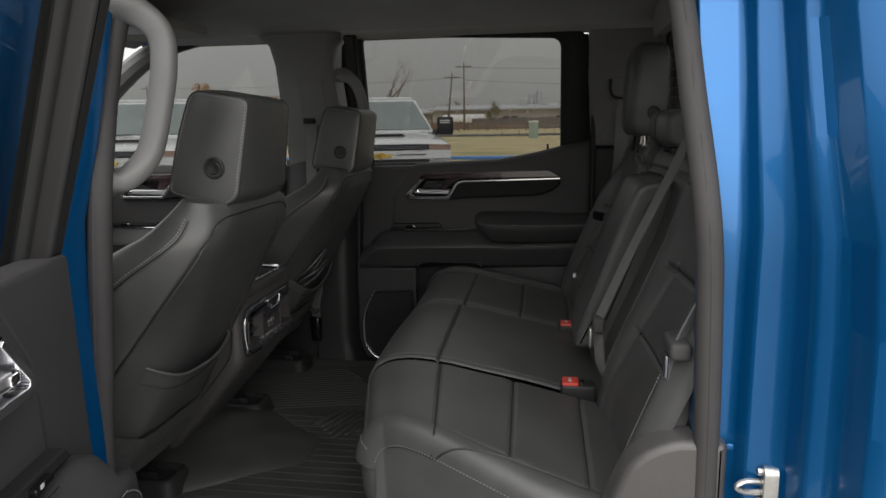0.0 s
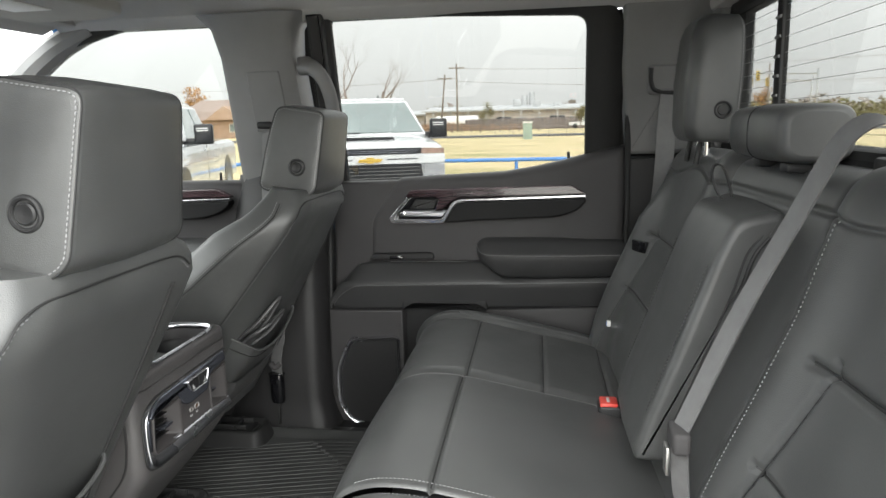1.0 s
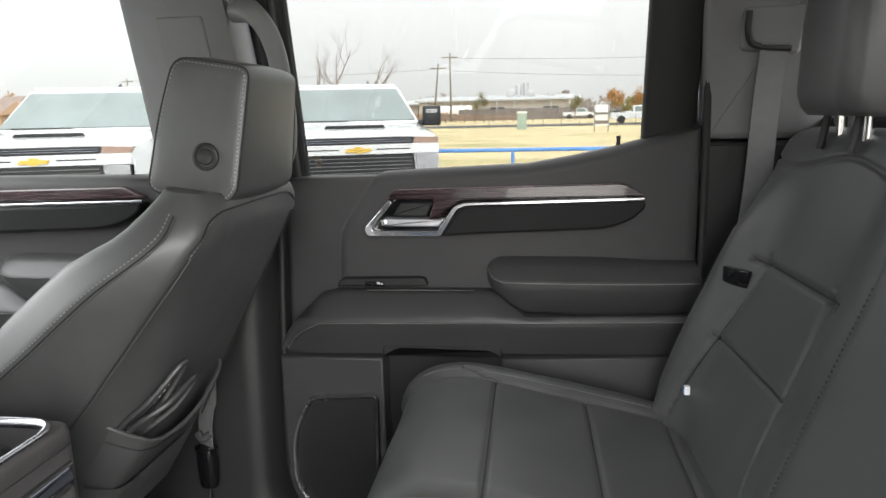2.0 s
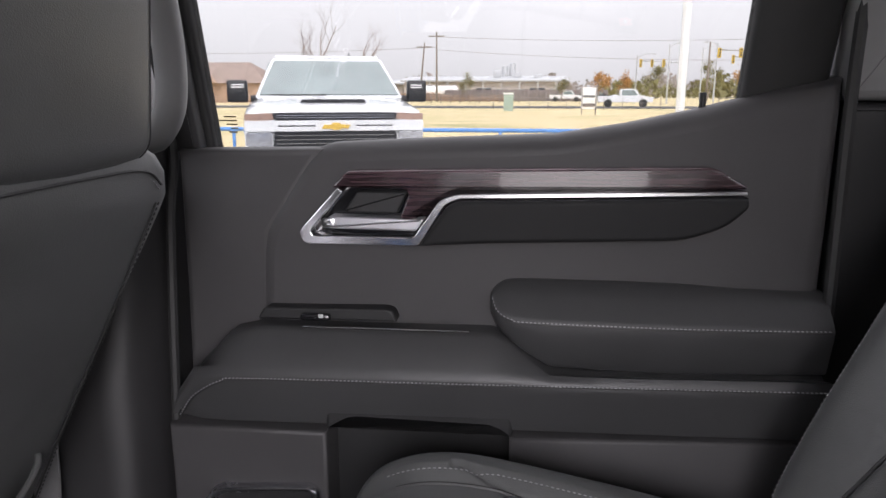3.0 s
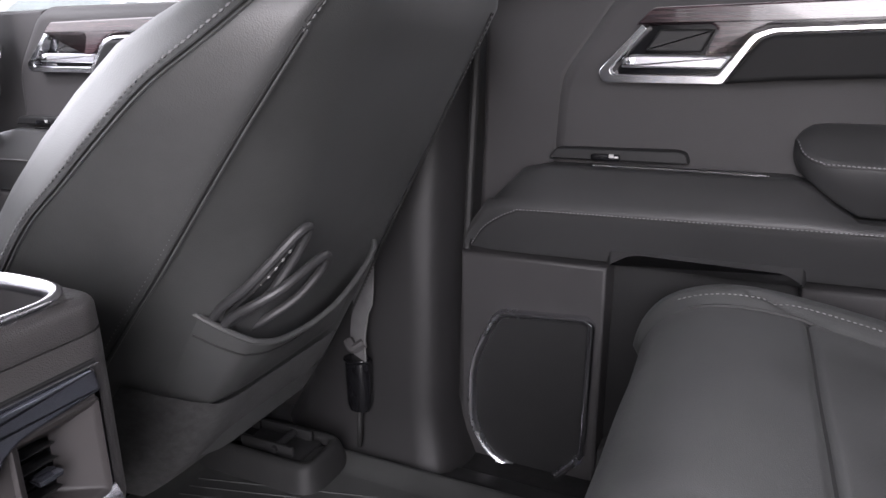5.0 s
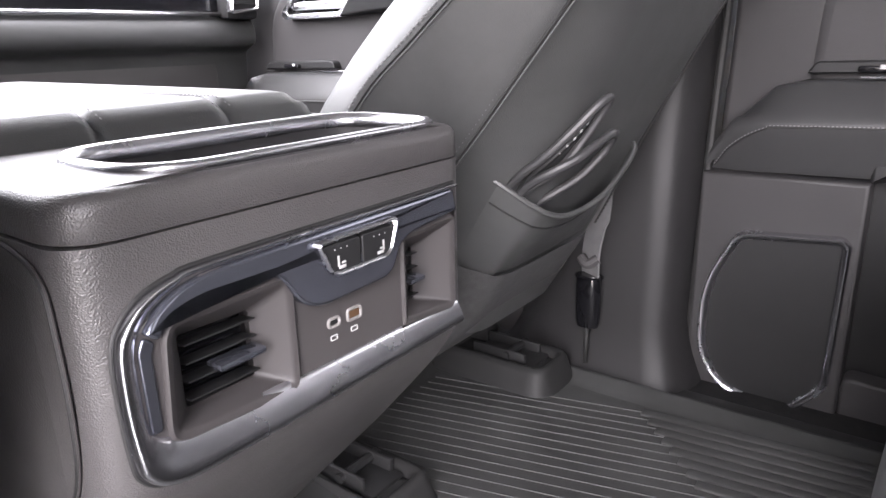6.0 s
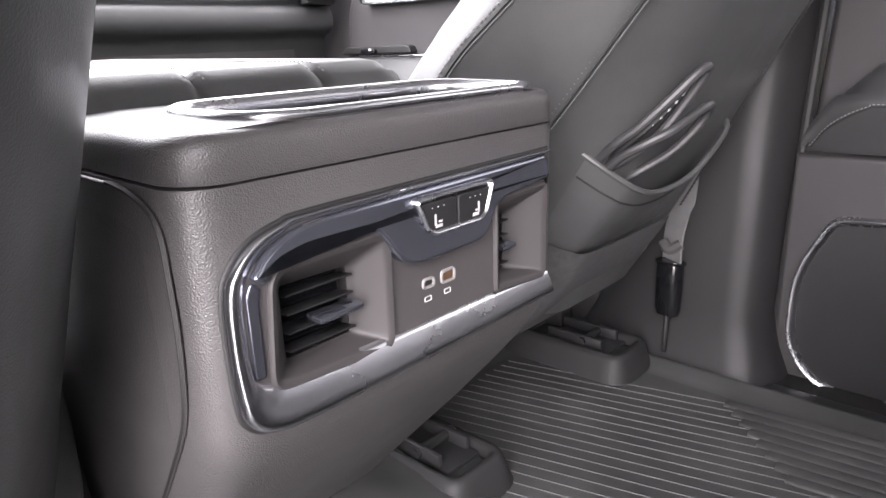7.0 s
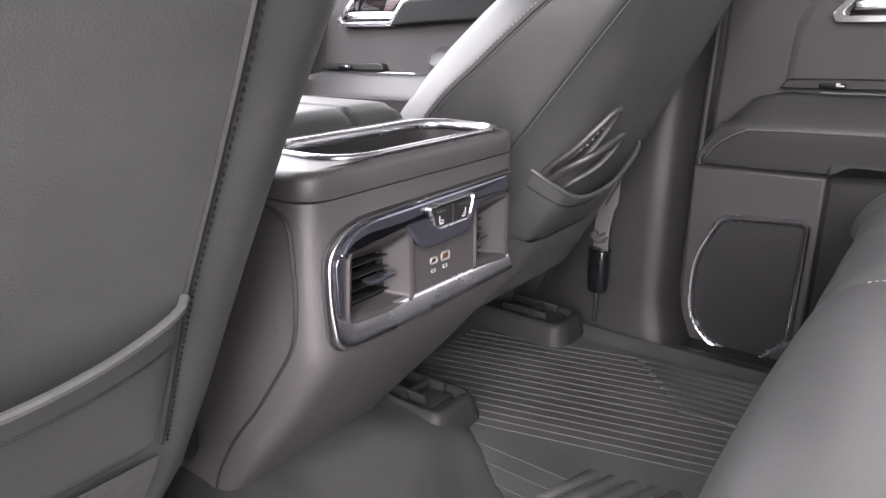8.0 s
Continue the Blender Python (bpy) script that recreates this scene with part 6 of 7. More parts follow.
# ---- floor mats and seat track covers ----
def floor_mat():
    m = thing("floor_mat", "black moulded rubber floor mat with ribs and chevrons", "floor mat", (0.05, 0.2, 0.556))
    out = rounded([(-0.42, -0.72), (0.50, -0.72), (0.50, 0.648), (-0.42, 0.648)], 0.09, 6)
    rings = [[lay(p, "z", h) for p in inset(out, d)] for d, h in ((0, 0.554), (0.0, 0.574), (0.005, 0.577), (0.012, 0.576), (0.034, 0.568), (0.05, 0.566))]
    part("tray", loft(rings), MAT_RUBBER, m, "black rubber tray with raised lip", 60)
    parts = []
    for k in range(17):
        y = 0.235 + k * 0.0215
        x1 = min(0.36, -0.02 + (0.62 - y) * 0.60) if y > 0.42 else 0.36
        parts.append(prism([(y - 0.0020, 0.565), (y - 0.0009, 0.5671), (y + 0.0009, 0.5671), (y + 0.0020, 0.565)], "x", -0.36, x1))
    for k in range(17):
        y = 0.16 - k * 0.035
        parts.append(prism([(y - 0.0020, 0.565), (y - 0.0009, 0.5671), (y + 0.0009, 0.5671), (y + 0.0020, 0.565)], "x", -0.14, 0.36))
    bm = join(*parts)
    for v in bm.verts:
        if v.co.y > 0.2:
            v.co.y += (v.co.x + 0.1) * 0.26 * (1 if v.co.y < 0.6 else 0.4) - 0.02
    part("rib", bm, MAT_RUBBER, m, "long thin moulded ribs", 60)
    # tread fields: slanting ridges with a toothed edge
    for k in range(8):
        y = 0.588 - k * 0.021
        blk = prism([(y - 0.0100, 0.566), (y - 0.0085, 0.5705), (y + 0.006, 0.5725), (y + 0.0085, 0.566)], "x", -0.02 + 0.125 * k / 7, 0.36, 0.0015, 1)
        for v in blk.verts:
            v.co.y += (v.co.x - 0.1) * 0.10
        part("tread_ridge", blk, MAT_RUBBER, m, angle=40)
    for cy in (0.02, -0.55):
        for k in range(9):
            x = 0.005 + k * 0.026
            blk = prism([(x - 0.010, 0.566), (x - 0.006, 0.5725), (x + 0.005, 0.574), (x + 0.010, 0.566)], "y", cy + 0.02 * abs(k - 4), cy + 0.20 - 0.006 * abs(k - 4), 0.0015, 1)
            for v in blk.verts:
                v.co.x += (v.co.y - cy) * 0.35
            part("tread_ridge", blk, MAT_RUBBER, m, angle=40)
    # tunnel hump in the middle of the mat
    rings = []
    for x, h, w in ((-0.42, 0.055, 0.30), (-0.30, 0.055, 0.305), (-0.22, 0.050, 0.295), (-0.16, 0.042, 0.265), (-0.10, 0.031, 0.22), (-0.04, 0.020, 0.165), (0.03, 0.010, 0.12), (0.08, 0.004, 0.09)):
        rings.append([Vector((x, -0.06 + w * c, 0.560 + h * max(0.0, 1 - abs(c) ** 3) + (0.004 if abs(c) < 1 else 0))) for c in [-1 + 2 * k / 16 for k in range(17)]] + [Vector((x, -0.06 + w, 0.556)), Vector((x, -0.06 - w, 0.556))])
    part("tunnel_hump", loft(rings), MAT_RUBBER, m, "rubber hump over the tunnel", 60)
    return m


floor_mat()


def track_cover(x, y):
    t = thing("seat_track_cover", "moulded rubber cover over a seat track end", "seat track cover", (x, y, 0.566), group="seat track covers")
    o = rounded([(x - 0.17, y - 0.062), (x + 0.062, y - 0.062), (x + 0.062, y + 0.062), (x - 0.17, y + 0.062)], [0.01, 0.04, 0.04, 0.01], 6)
    rings = [[lay(p, "z", h) for p in inset(o, d)] for d, h in ((-0.006, 0.562), (0.0, 0.575), (0.008, 0.600), (0.013, 0.608), (0.020, 0.609), (0.026, 0.603), (0.030, 0.592))]
    part("cover", loft(rings), RUBBER, t, "black rubber moulding", 60)
    part("felt", plate(inset(o, 0.03), "z", 0.58, 0.596, 0.002), CARPET, t)
    br = join(box((x - 0.10, y - 0.030, 0.596), (x + 0.005, y - 0.022, 0.620), 0.003), box((x - 0.10, y + 0.022, 0.596), (x + 0.005, y + 0.030, 0.620), 0.003), box((x - 0.10, y - 0.03, 0.596), (x + 0.02, y + 0.03, 0.603), 0.003), cyl((x - 0.03, y - 0.036, 0.611), (x - 0.03, y + 0.036, 0.612), 0.007, 8))
    part("bracket", br, PLASTIC_DARK, t, "black steel track bracket")
    return t


track_cover(-0.225, 0.585)
track_cover(-0.215, 0.175)
track_cover(-0.24, -0.30)
track_cover(-0.24, -0.70)


# ---- outside: ground, trucks, field, road, buildings, trees, poles ----
def ground():
    structure("ground", box((-900, -400, -0.5), (900, 1800, -0.02)), GRASS, "dry autumn grass field")
    structure("pavement", box((-60, -30, -0.1), (60, 14.6, 0.0)), CONCRETE, "pale concrete parking lot")
    structure("road", box((-400, 66, -0.1), (400, 76, 0.02)), ASPHALT, "far asphalt road")
    structure("road", box((62, -100, -0.1), (74, 400, 0.022)), ASPHALT, "far asphalt crossing road")


ground()


def pickup(name, at, label, white=True, group="parked white trucks"):
    """A heavy pickup facing the camera's truck (nose towards -y), built about (0, 0) at its front bumper."""
    t = thing(name, label, "pickup truck", (0, 0, 0), group=group)
    W = 1.03
    # lower body: side outline swept across, with a crowned bonnet
    def ring(y, zt, w, zb=0.55, crown=0.03):
        pts = [(-w, zb), (-w, zt - 0.16), (-w + 0.03, zt - 0.06), (-w + 0.12, zt - 0.012), (-w * 0.5, zt + crown * 0.7), (0, zt + crown)]
        pts += [(-a, b) for a, b in pts[-2::-1]]
        return [Vector((a, y, b)) for a, b in pts]
    rings = [ring(0.04, 1.185, W * 0.90, 0.62, 0.005), ring(0.10, 1.215, W * 0.955, 0.58, 0.012), ring(0.35, 1.245, W * 0.985, 0.55, 0.02), ring(0.9, 1.285, W, 0.55, 0.025), ring(1.38, 1.325, W, 0.55, 0.02), ring(1.46, 1.31, W, 0.55, 0.0), ring(3.9, 1.30, W, 0.55, 0.0), ring(3.95, 1.28, W, 0.55, 0.0), ring(6.2, 1.28, W, 0.6, 0.0)]
    part("body", loft(rings), WHITE_PAINT, t, "white painted body", 30)
    # cab: roof, pillars and glass
    def cab(y, z, w):
        return (w, y, z)
    base = [(-0.95, 1.36, 1.315), (0.95, 1.36, 1.315), (0.95, 3.85, 1.29), (-0.95, 3.85, 1.29)]
    top = [(-0.74, 2.10, 1.845), (0.74, 2.10, 1.845), (0.76, 3.55, 1.85), (-0.76, 3.55, 1.85)]
    bm = bmesh.new()
    lo, hi = [bm.verts.new(p) for p in base], [bm.verts.new(p) for p in top]
    bm.faces.new(lo)
    bm.faces.new(hi)
    for i in range(4):
        bm.faces.new((lo[i - 1], lo[i], hi[i], hi[i - 1]))
    bmesh.ops.recalc_face_normals(bm, faces=bm.faces)
    part("cab", bevelled(bm, 0.05, 3, 10), WHITE_PAINT, t, "white painted cab", 30)
    part("roof", box((-0.70, 2.14, 1.835), (0.70, 3.5, 1.885), 0.024, 3), WHITE_PAINT, t)
    def pane(name, pts, off):
        bm = bmesh.new()
        n = (Vector(pts[1]) - Vector(pts[0])).cross(Vector(pts[2]) - Vector(pts[0])).normalized()
        if n.dot(Vector(off)) < 0:
            n.negate()
        a = [bm.verts.new(Vector(p) - n * 0.01) for p in pts]
        b = [bm.verts.new(Vector(p) + n * 0.012) for p in pts]
        bm.faces.new(a)
        bm.faces.new(b)
        for i in range(len(pts)):
            bm.faces.new((a[i - 1], a[i], b[i], b[i - 1]))
        return part(name, bm, TRUCK_GLASS, t, "dark tinted glass")
    pane("windscreen", [(-0.885, 1.42, 1.362), (0.885, 1.42, 1.362), (0.70, 2.045, 1.803), (-0.70, 2.045, 1.803)], (0, -1, 1))
    for sx in (1, -1):
        pane("side_window", [(sx * 0.925, 1.82, 1.36), (sx * 0.775, 2.28, 1.785), (sx * 0.78, 2.78, 1.79), (sx * 0.928, 2.80, 1.36)], (sx, 0, 0))
        pane("side_window", [(sx * 0.928, 2.90, 1.36), (sx * 0.78, 2.88, 1.79), (sx * 0.785, 3.40, 1.79), (sx * 0.928, 3.60, 1.36)], (sx, 0, 0))
        # tow mirrors
        mi = part("mirror", box((sx * 1.18 - 0.13, 1.72, 1.27), (sx * 1.18 + 0.13, 1.86, 1.555), 0.03, 3), GRILLE, t, "tall black towing mirror")
        part("mirror_arm", box((sx * 0.92 - 0.10, 1.78, 1.27), (sx * 0.92 + 0.20, 1.84, 1.36), 0.015), GRILLE, mi)
        for z in (1.462, 1.492):
            part("indicator", box((sx * 1.17 - 0.08, 1.712, z - 0.008), (sx * 1.17 + 0.08, 1.724, z + 0.008), 0.003), LABEL_WHITE, mi)
        # headlamps, upper and lower
        part("headlamp", prism(rounded([(sx * 0.66, 1.105), (sx * 0.965, 1.085), (sx * 0.975, 1.165), (sx * 0.68, 1.178)], 0.015), "y", 0.02, 0.30, 0.008), LAMP_AMBER, t, "smoked amber upper lamp")
        part("fog_lamp", prism(rounded([(sx * 0.71, 0.75), (sx * 0.955, 0.75), (sx * 0.97, 0.965), (sx * 0.69, 0.975)], 0.02), "y", 0.00, 0.25, 0.008), LAMP_LENS, t, "clear lower lamp")
        # wheels and arches
        for y in (1.0, 5.0):
            part("wheel_arch", cyl((sx * 0.70, y, 0.50), (sx * 1.036, y, 0.50), 0.50, 32), GRILLE, t)
            w = part("wheel", cyl((sx * 0.74, y, 0.41), (sx * 1.03, y, 0.41), 0.41, 32, 0.04), TYRE, t, "black tyre")
            part("rim", cyl((sx * 1.0, y, 0.41), (sx * 1.042, y, 0.41), 0.25, 24, 0.01), GALV, w, "silver wheel rim")
        part("side_step", box((sx * 0.98 - 0.06, 1.7, 0.42), (sx * 0.98 + 0.06, 3.8, 0.50), 0.02), GRILLE, t)
        part("door_handle", box((sx * 1.035 - 0.012, 2.65, 1.16), (sx * 1.035 + 0.012, 2.85, 1.19), 0.006), WHITE_PAINT, t)
        part("door_gap", box((sx * 1.028 - 0.004, 2.84, 0.6), (sx * 1.028 + 0.004, 2.85, 1.34)), GRILLE, t)
    # grille: upper slot, white cross bar with badge, lower mesh, bumper
    part("upper_grille", prism(rounded([(-0.66, 1.10), (0.66, 1.10), (0.68, 1.178), (-0.68, 1.178)], 0.02), "y", 0.022, 0.20, 0.01), GRILLE, t, "black upper grille")
    for z in (1.12, 1.145):
        part("grille_bar", box((-0.64, 0.008, z), (0.64, 0.03, z + 0.008), 0.003), CHROME_DARK, t)
    part("cross_bar", prism(rounded([(-0.97, 0.98), (0.97, 0.98), (0.97, 1.095), (-0.97, 1.095)], 0.02), "y", -0.01, 0.2, 0.012), WHITE_PAINT, t, "white cross bar")
    for sx in (1, -1):
        part("bar_slot", box((sx * 0.42 - 0.20, -0.0135, 1.032), (sx * 0.42 + 0.20, -0.006, 1.046), 0.003), GRILLE, t)
    part("badge", prism(rounded([(-0.16, 1.008), (-0.045, 1.008), (-0.045, 0.995), (0.045, 0.995), (0.045, 1.008), (0.13, 1.008), (0.16, 1.050), (0.045, 1.050), (0.045, 1.070), (-0.045, 1.070), (-0.045, 1.050), (-0.13, 1.050)], 0.004), "y", -0.03, 0.0, 0.004), GOLD, t, "plain gold badge")
    part("lower_grille", prism(rounded([(-0.69, 0.72), (0.69, 0.72), (0.66, 0.975), (-0.66, 0.975)], 0.02), "y", 0.0, 0.2, 0.01), GRILLE, t, "black lower grille")
    for j in range(5):
        z = 0.755 + j * 0.044
        part("grille_bar", prism([(-0.012, z), (0.02, z - 0.008), (0.02, z + 0.01), (-0.012, z + 0.006)], "x", -0.64, 0.64, 0.002), PLASTIC_GREY, t)
    part("bumper", prism(rounded([(-1.0, 0.42), (1.0, 0.42), (1.02, 0.69), (-1.02, 0.69)], 0.03), "y", -0.10, 0.25, 0.03, 3), WHITE_PAINT, t, "white front bumper")
    part("air_dam", box((-0.85, -0.06, 0.33), (0.85, 0.2, 0.43), 0.02), GRILLE, t)
    # bonnet scoop, wipers, roof lamps
    sc = part("bonnet_scoop", prism(rounded([(-0.44, 1.235), (0.44, 1.235), (0.40, 1.325), (-0.40, 1.325)], 0.02), "y", 0.50, 1.05, 0.02, 3), WHITE_PAINT, t, "raised bonnet scoop")
    part("scoop_mouth", prism(rounded([(-0.385, 1.278), (0.385, 1.278), (0.35, 1.316), (-0.35, 1.316)], 0.012), "y", 0.493, 0.52, 0.003), GRILLE, sc)
    part("wiper", box((-0.75, 1.40, 1.362), (-0.05, 1.42, 1.374), 0.004), GRILLE, t)
    part("roof_fin", prism([(2.3, 1.88), (2.45, 1.88), (2.44, 1.945)], "x", 0.30, 0.33, 0.005), GRILLE, t)
    place(t, (0, 0, 0))
    x, y, rot = at
    t.matrix_basis = Matrix.Translation((x, y, 0)) @ Matrix.Rotation(rot, 4, "Z")
    return t


truck = pickup("pickup_truck", (-1.58, 7.35, radians(18)), "parked white heavy pickup with black tow mirrors")
t2 = copy_thing(truck, Matrix.Translation((-4.75, 6.0, 0)) @ Matrix.Rotation(radians(18), 4, "Z"))
t3 = copy_thing(truck, Matrix.Translation((-8.0, 4.9, 0)) @ Matrix.Rotation(radians(18), 4, "Z"))


def pipe_barrier():
    b = thing("pipe_barrier", "low blue painted pipe barrier along the lot", "barrier", (0, 14.9, 0))
    part("rail", tube([(-40, 14.9, 0.60), (-20, 14.9, 0.595), (0, 14.9, 0.60), (20, 14.9, 0.60), (40, 14.9, 0.60)], 0.045, 10), BLUE_RAIL, b)
    for k in range(-13, 14):
        part("post", cyl((-0.05 + k * 3.0, 14.9, -0.05), (-0.05 + k * 3.0, 14.9, 0.60), 0.04, 10), BLUE_RAIL, b)


pipe_barrier()


def utility_pole(x, y, h, lean=0.0, cross=True):
    p = thing("utility_pole", "weathered wooden utility pole with cross arm", "utility pole", (x, y, 0), group="utility poles")
    top = (x + lean * h, y, h)
    part("shaft", tube([(x, y, -0.3), top], [0.19, 0.12], 8), TIMBER, p)
    if cross:
        z = h - 0.7
        part("cross_arm", box((x + lean * z - 1.3, y - 0.12, z - 0.08), (x + lean * z + 1.3, y + 0.02, z + 0.08), 0.02), TIMBER, p)
        for k in (-1.15, -0.55, 0.55, 1.15):
            part("insulator", cyl((x + lean * z + k, y - 0.05, z + 0.08), (x + lean * z + k, y - 0.05, z + 0.32), 0.05, 8), GALV, p)
    return top


PY = 114
a1 = utility_pole(-14.1, PY, 11.0)
a2 = utility_pole(-17.6, PY + 4, 9.6, 0.10)
a3 = utility_pole(62, PY - 10, 10.5)
a4 = utility_pole(-90, PY + 30, 10.5)
a5 = utility_pole(26.5, PY - 8, 8.5, 0.0, False)
a6 = utility_pole(34, PY - 2, 9.0, 0.0, False)


def wire(a, b, sag, z_off=0.0):
    a, b = Vector(a), Vector(b)
    return tube([a.lerp(b, k / 16) - Vector((0, 0, sag * 4 * (k / 16) * (1 - k / 16) - z_off)) for k in range(17)], 0.035, 4)


w = thing("power_line", "dark sagging power lines between the poles", "power line", (-14, PY, 10), kind="stuff")
part("cable", join(wire((-90, PY + 30, 10), (-14.1, PY, 8.6), 0.6), wire((-14.1, PY, 8.2), (62, PY - 10, 6.6), 1.2), wire((-14.1, PY, 10.2), (62, PY - 10, 9.8), 1.0), wire((62, PY - 10, 9.0), (180, PY - 60, 9.0), 1.0)), TIMBER, w)


def light_pole(x, y, h, r, mast=None, name="street_lamp"):
    p = thing(name, "pale metal street lamp post with arm", "street lamp", (x, y, 0), group="street lamps")
    part("post", tube([(x, y, -0.2), (x, y, h)], [r, r * 0.8], 12), GALV, p)
    if mast:
        part("arm", tube(spline([(x, y, h - 0.4), (x + mast * 0.5, y, h + 0.1), (x + mast, y, h + 0.15)], 4), 0.05, 6), GALV, p)
        part("lantern", box((x + mast - 0.35, y - 0.15, h + 0.06), (x + mast + 0.35, y + 0.15, h + 0.2), 0.04), GALV, p)
    return p


big = thing("lamp_post", "thick white lot lighting post", "lamp post", (5.8, 25, 0))
part("post", tube([(5.8, 25, -0.1), (5.8, 25, 11)], 0.15, 16), WHITE_PAINT, big)
part("footing", cyl((5.8, 25, -0.1), (5.8, 25, 0.7), 0.3, 20, 0.03), CONCRETE, big)
light_pole(19.0, 96, 7.6, 0.12, 1.4)
light_pole(17.0, 110, 7.0, 0.10, 2.4)
light_pole(26, 100, 8.0, 0.12, -1.4)
light_pole(36, 150, 10.5, 0.14, 3.0)


def traffic_signal(x, y, h, arm):
    s = thing("traffic_signal", "galvanised mast arm with hanging yellow traffic signals", "traffic light", (x, y, 0), group="traffic signals")
    part("mast", tube([(x, y, -0.2), (x, y, h)], 0.14, 10), GALV, s)
    part("arm", tube([(x, y, h - 0.6), (x + arm, y, h - 0.3)], 0.08, 8), GALV, s)
    for k in (0.45, 0.72, 0.98):
        c = part("signal_head", box((x + arm * k - 0.18, y - 0.2, h - 1.2), (x + arm * k + 0.18, y + 0.1, h - 0.1), 0.04), SIGNAL_YELLOW, s, "yellow signal head")
        for j in range(3):
            part("lens", cyl((x + arm * k, y - 0.2, h - 0.95 + j * 0.32), (x + arm * k, y - 0.24, h - 0.95 + j * 0.32), 0.11, 12), GRILLE, c)


traffic_signal(22.5, 104, 6.2, -6.0)
traffic_signal(31, 84, 6.5, -9.0)
traffic_signal(36, 100, 6.5, -8.0)


# long low warehouse with posts, behind a dark fence
def warehouse(x0, x1, y, h, label, bays):
    b = thing("warehouse", label, "warehouse", ((x0 + x1) / 2, y, 0))
    part("wall", box((x0, y, -0.1), (x1, y + 25, h)), METAL_WALL, b, "pale metal siding")
    part("roof", prism([(y - 1.5, h), (y + 12, h + 1.0), (y + 26, h), (y + 26, h + 0.25), (y + 12, h + 1.3), (y - 1.5, h + 0.3)], "x", x0 - 0.6, x1 + 0.6), GALV, b, "low metal roof")
    for k in range(bays):
        x = x0 + (x1 - x0) * (k + 0.5) / bays
        part("post", box((x - 0.15, y - 1.4, -0.1), (x + 0.15, y - 1.1, h + 0.05)), GALV, b)
        if k % 3 == 1:
            part("doorway", box((x - 1.5, y - 0.05, 0), (x + 1.5, y + 0.02, h * 0.65), 0.02), GRILLE, b)
        else:
            part("window", box((x - 1.0, y - 0.05, 1.1), (x + 1.0, y + 0.02, 2.1), 0.02), TRUCK_GLASS, b)
    for k in range(3):
        x = x0 + (x1 - x0) * (0.55 + 0.13 * k)
        part("roof_unit", box((x, y + 6, h + 0.6), (x + 1.6, y + 8, h + 2.4 - 0.4 * k), 0.05), GALV, b)
    return b


warehouse(-24, 8, 140, 3.6, "long low pale warehouse with a metal roof", 9)
warehouse(-70, -26, 150, 3.2, "distant low pale shed with open bays", 8)
silo = thing("silo", "pair of grey feed silos behind the warehouse", "silo", (-3, 150, 0))
for x, h in ((-4.2, 7.0), (-2.6, 7.6)):
    part("bin", cyl((x, 152, 0), (x, 152, h), 0.65, 14, 0.1), GALV, silo)
tank = thing("storage_tank", "white horizontal storage tank beside the warehouse", "tank", (-17, 128, 0))
part("shell", cyl((-20, 128, 1.6), (-12, 128, 1.6), 1.1, 20, 0.3), SIGN_WHITE, tank)
for x in (-18, -14):
    part("saddle", box((x - 0.2, 127.2, 0), (x + 0.2, 128.8, 1.0)), CONCRETE, tank)


def house(x, y, w, d, label):
    h = thing("house", label, "house", (x, y, 0), group="houses")
    part("wall", box((x - w / 2, y, -0.1), (x + w / 2, y + d, 2.9)), BRICK_TAN, h, "tan brick walls")
    part("roof", loft([[Vector(p) for p in ((x - w / 2 - 0.6, y - 0.6, 2.8), (x + w / 2 + 0.6, y - 0.6, 2.8), (x + w / 2 + 0.6, y + d + 0.6, 2.8), (x - w / 2 - 0.6, y + d + 0.6, 2.8))], [Vector(p) for p in ((x - w / 3.2, y + d / 2 - 0.1, 6.0), (x + w / 3.2, y + d / 2 - 0.1, 6.0), (x + w / 3.2, y + d / 2 + 0.1, 6.0), (x - w / 3.2, y + d / 2 + 0.1, 6.0))]]), ROOF_BROWN, h, "brown hipped shingle roof")
    for k in (-0.3, 0.05, 0.33):
        f = part("window", box((x + k * w - 0.8, y - 0.06, 0.9), (x + k * w + 0.8, y + 0.02, 2.2), 0.02), SIGN_WHITE, h, "white framed window")
        part("pane", box((x + k * w - 0.68, y - 0.08, 1.0), (x + k * w + 0.68, y - 0.05, 2.1)), TRUCK_GLASS, f)
    part("gable", prism([(x - w * 0.16, 2.8), (x + w * 0.16, 2.8), (x, 4.9)], "y", y - 1.2, y + d * 0.4), BRICK_TAN, h)
    return h


house(-48, 100, 20, 9, "tan brick house with a brown hipped roof")
house(-85, 105, 22, 10, "distant brown roofed house behind the field")
house(-118, 112, 20, 10, "distant brown roofed house among bare trees")

fence = thing("timber_fence", "dark weathered timber fence along the far lot", "fence", (0, 112, 0))
for k in range(46):
    x = -14 + k * 0.62
    part("board", box((x, 124, -0.05), (x + 0.6, 124.05, 1.9 + 0.05 * ((k * 7) % 3)), 0.01), FENCE_WOOD, fence)
corral = thing("rail_fence", "low brown timber rail fence across the field", "fence", (-10, 100, 0))
for k in range(12):
    part("post", box((-16 + k * 1.4, 100, -0.05), (-15.85 + k * 1.4, 100.15, 1.25), 0.01), FENCE_WOOD, corral)
for z in (0.45, 0.8, 1.1):
    part("rail", box((-16, 99.97, z), (-0.5, 100.0, z + 0.12), 0.01), FENCE_WOOD, corral)
wf = thing("wire_fence", "thin posts of a wire fence along the field", "fence", (8, 62, 0))
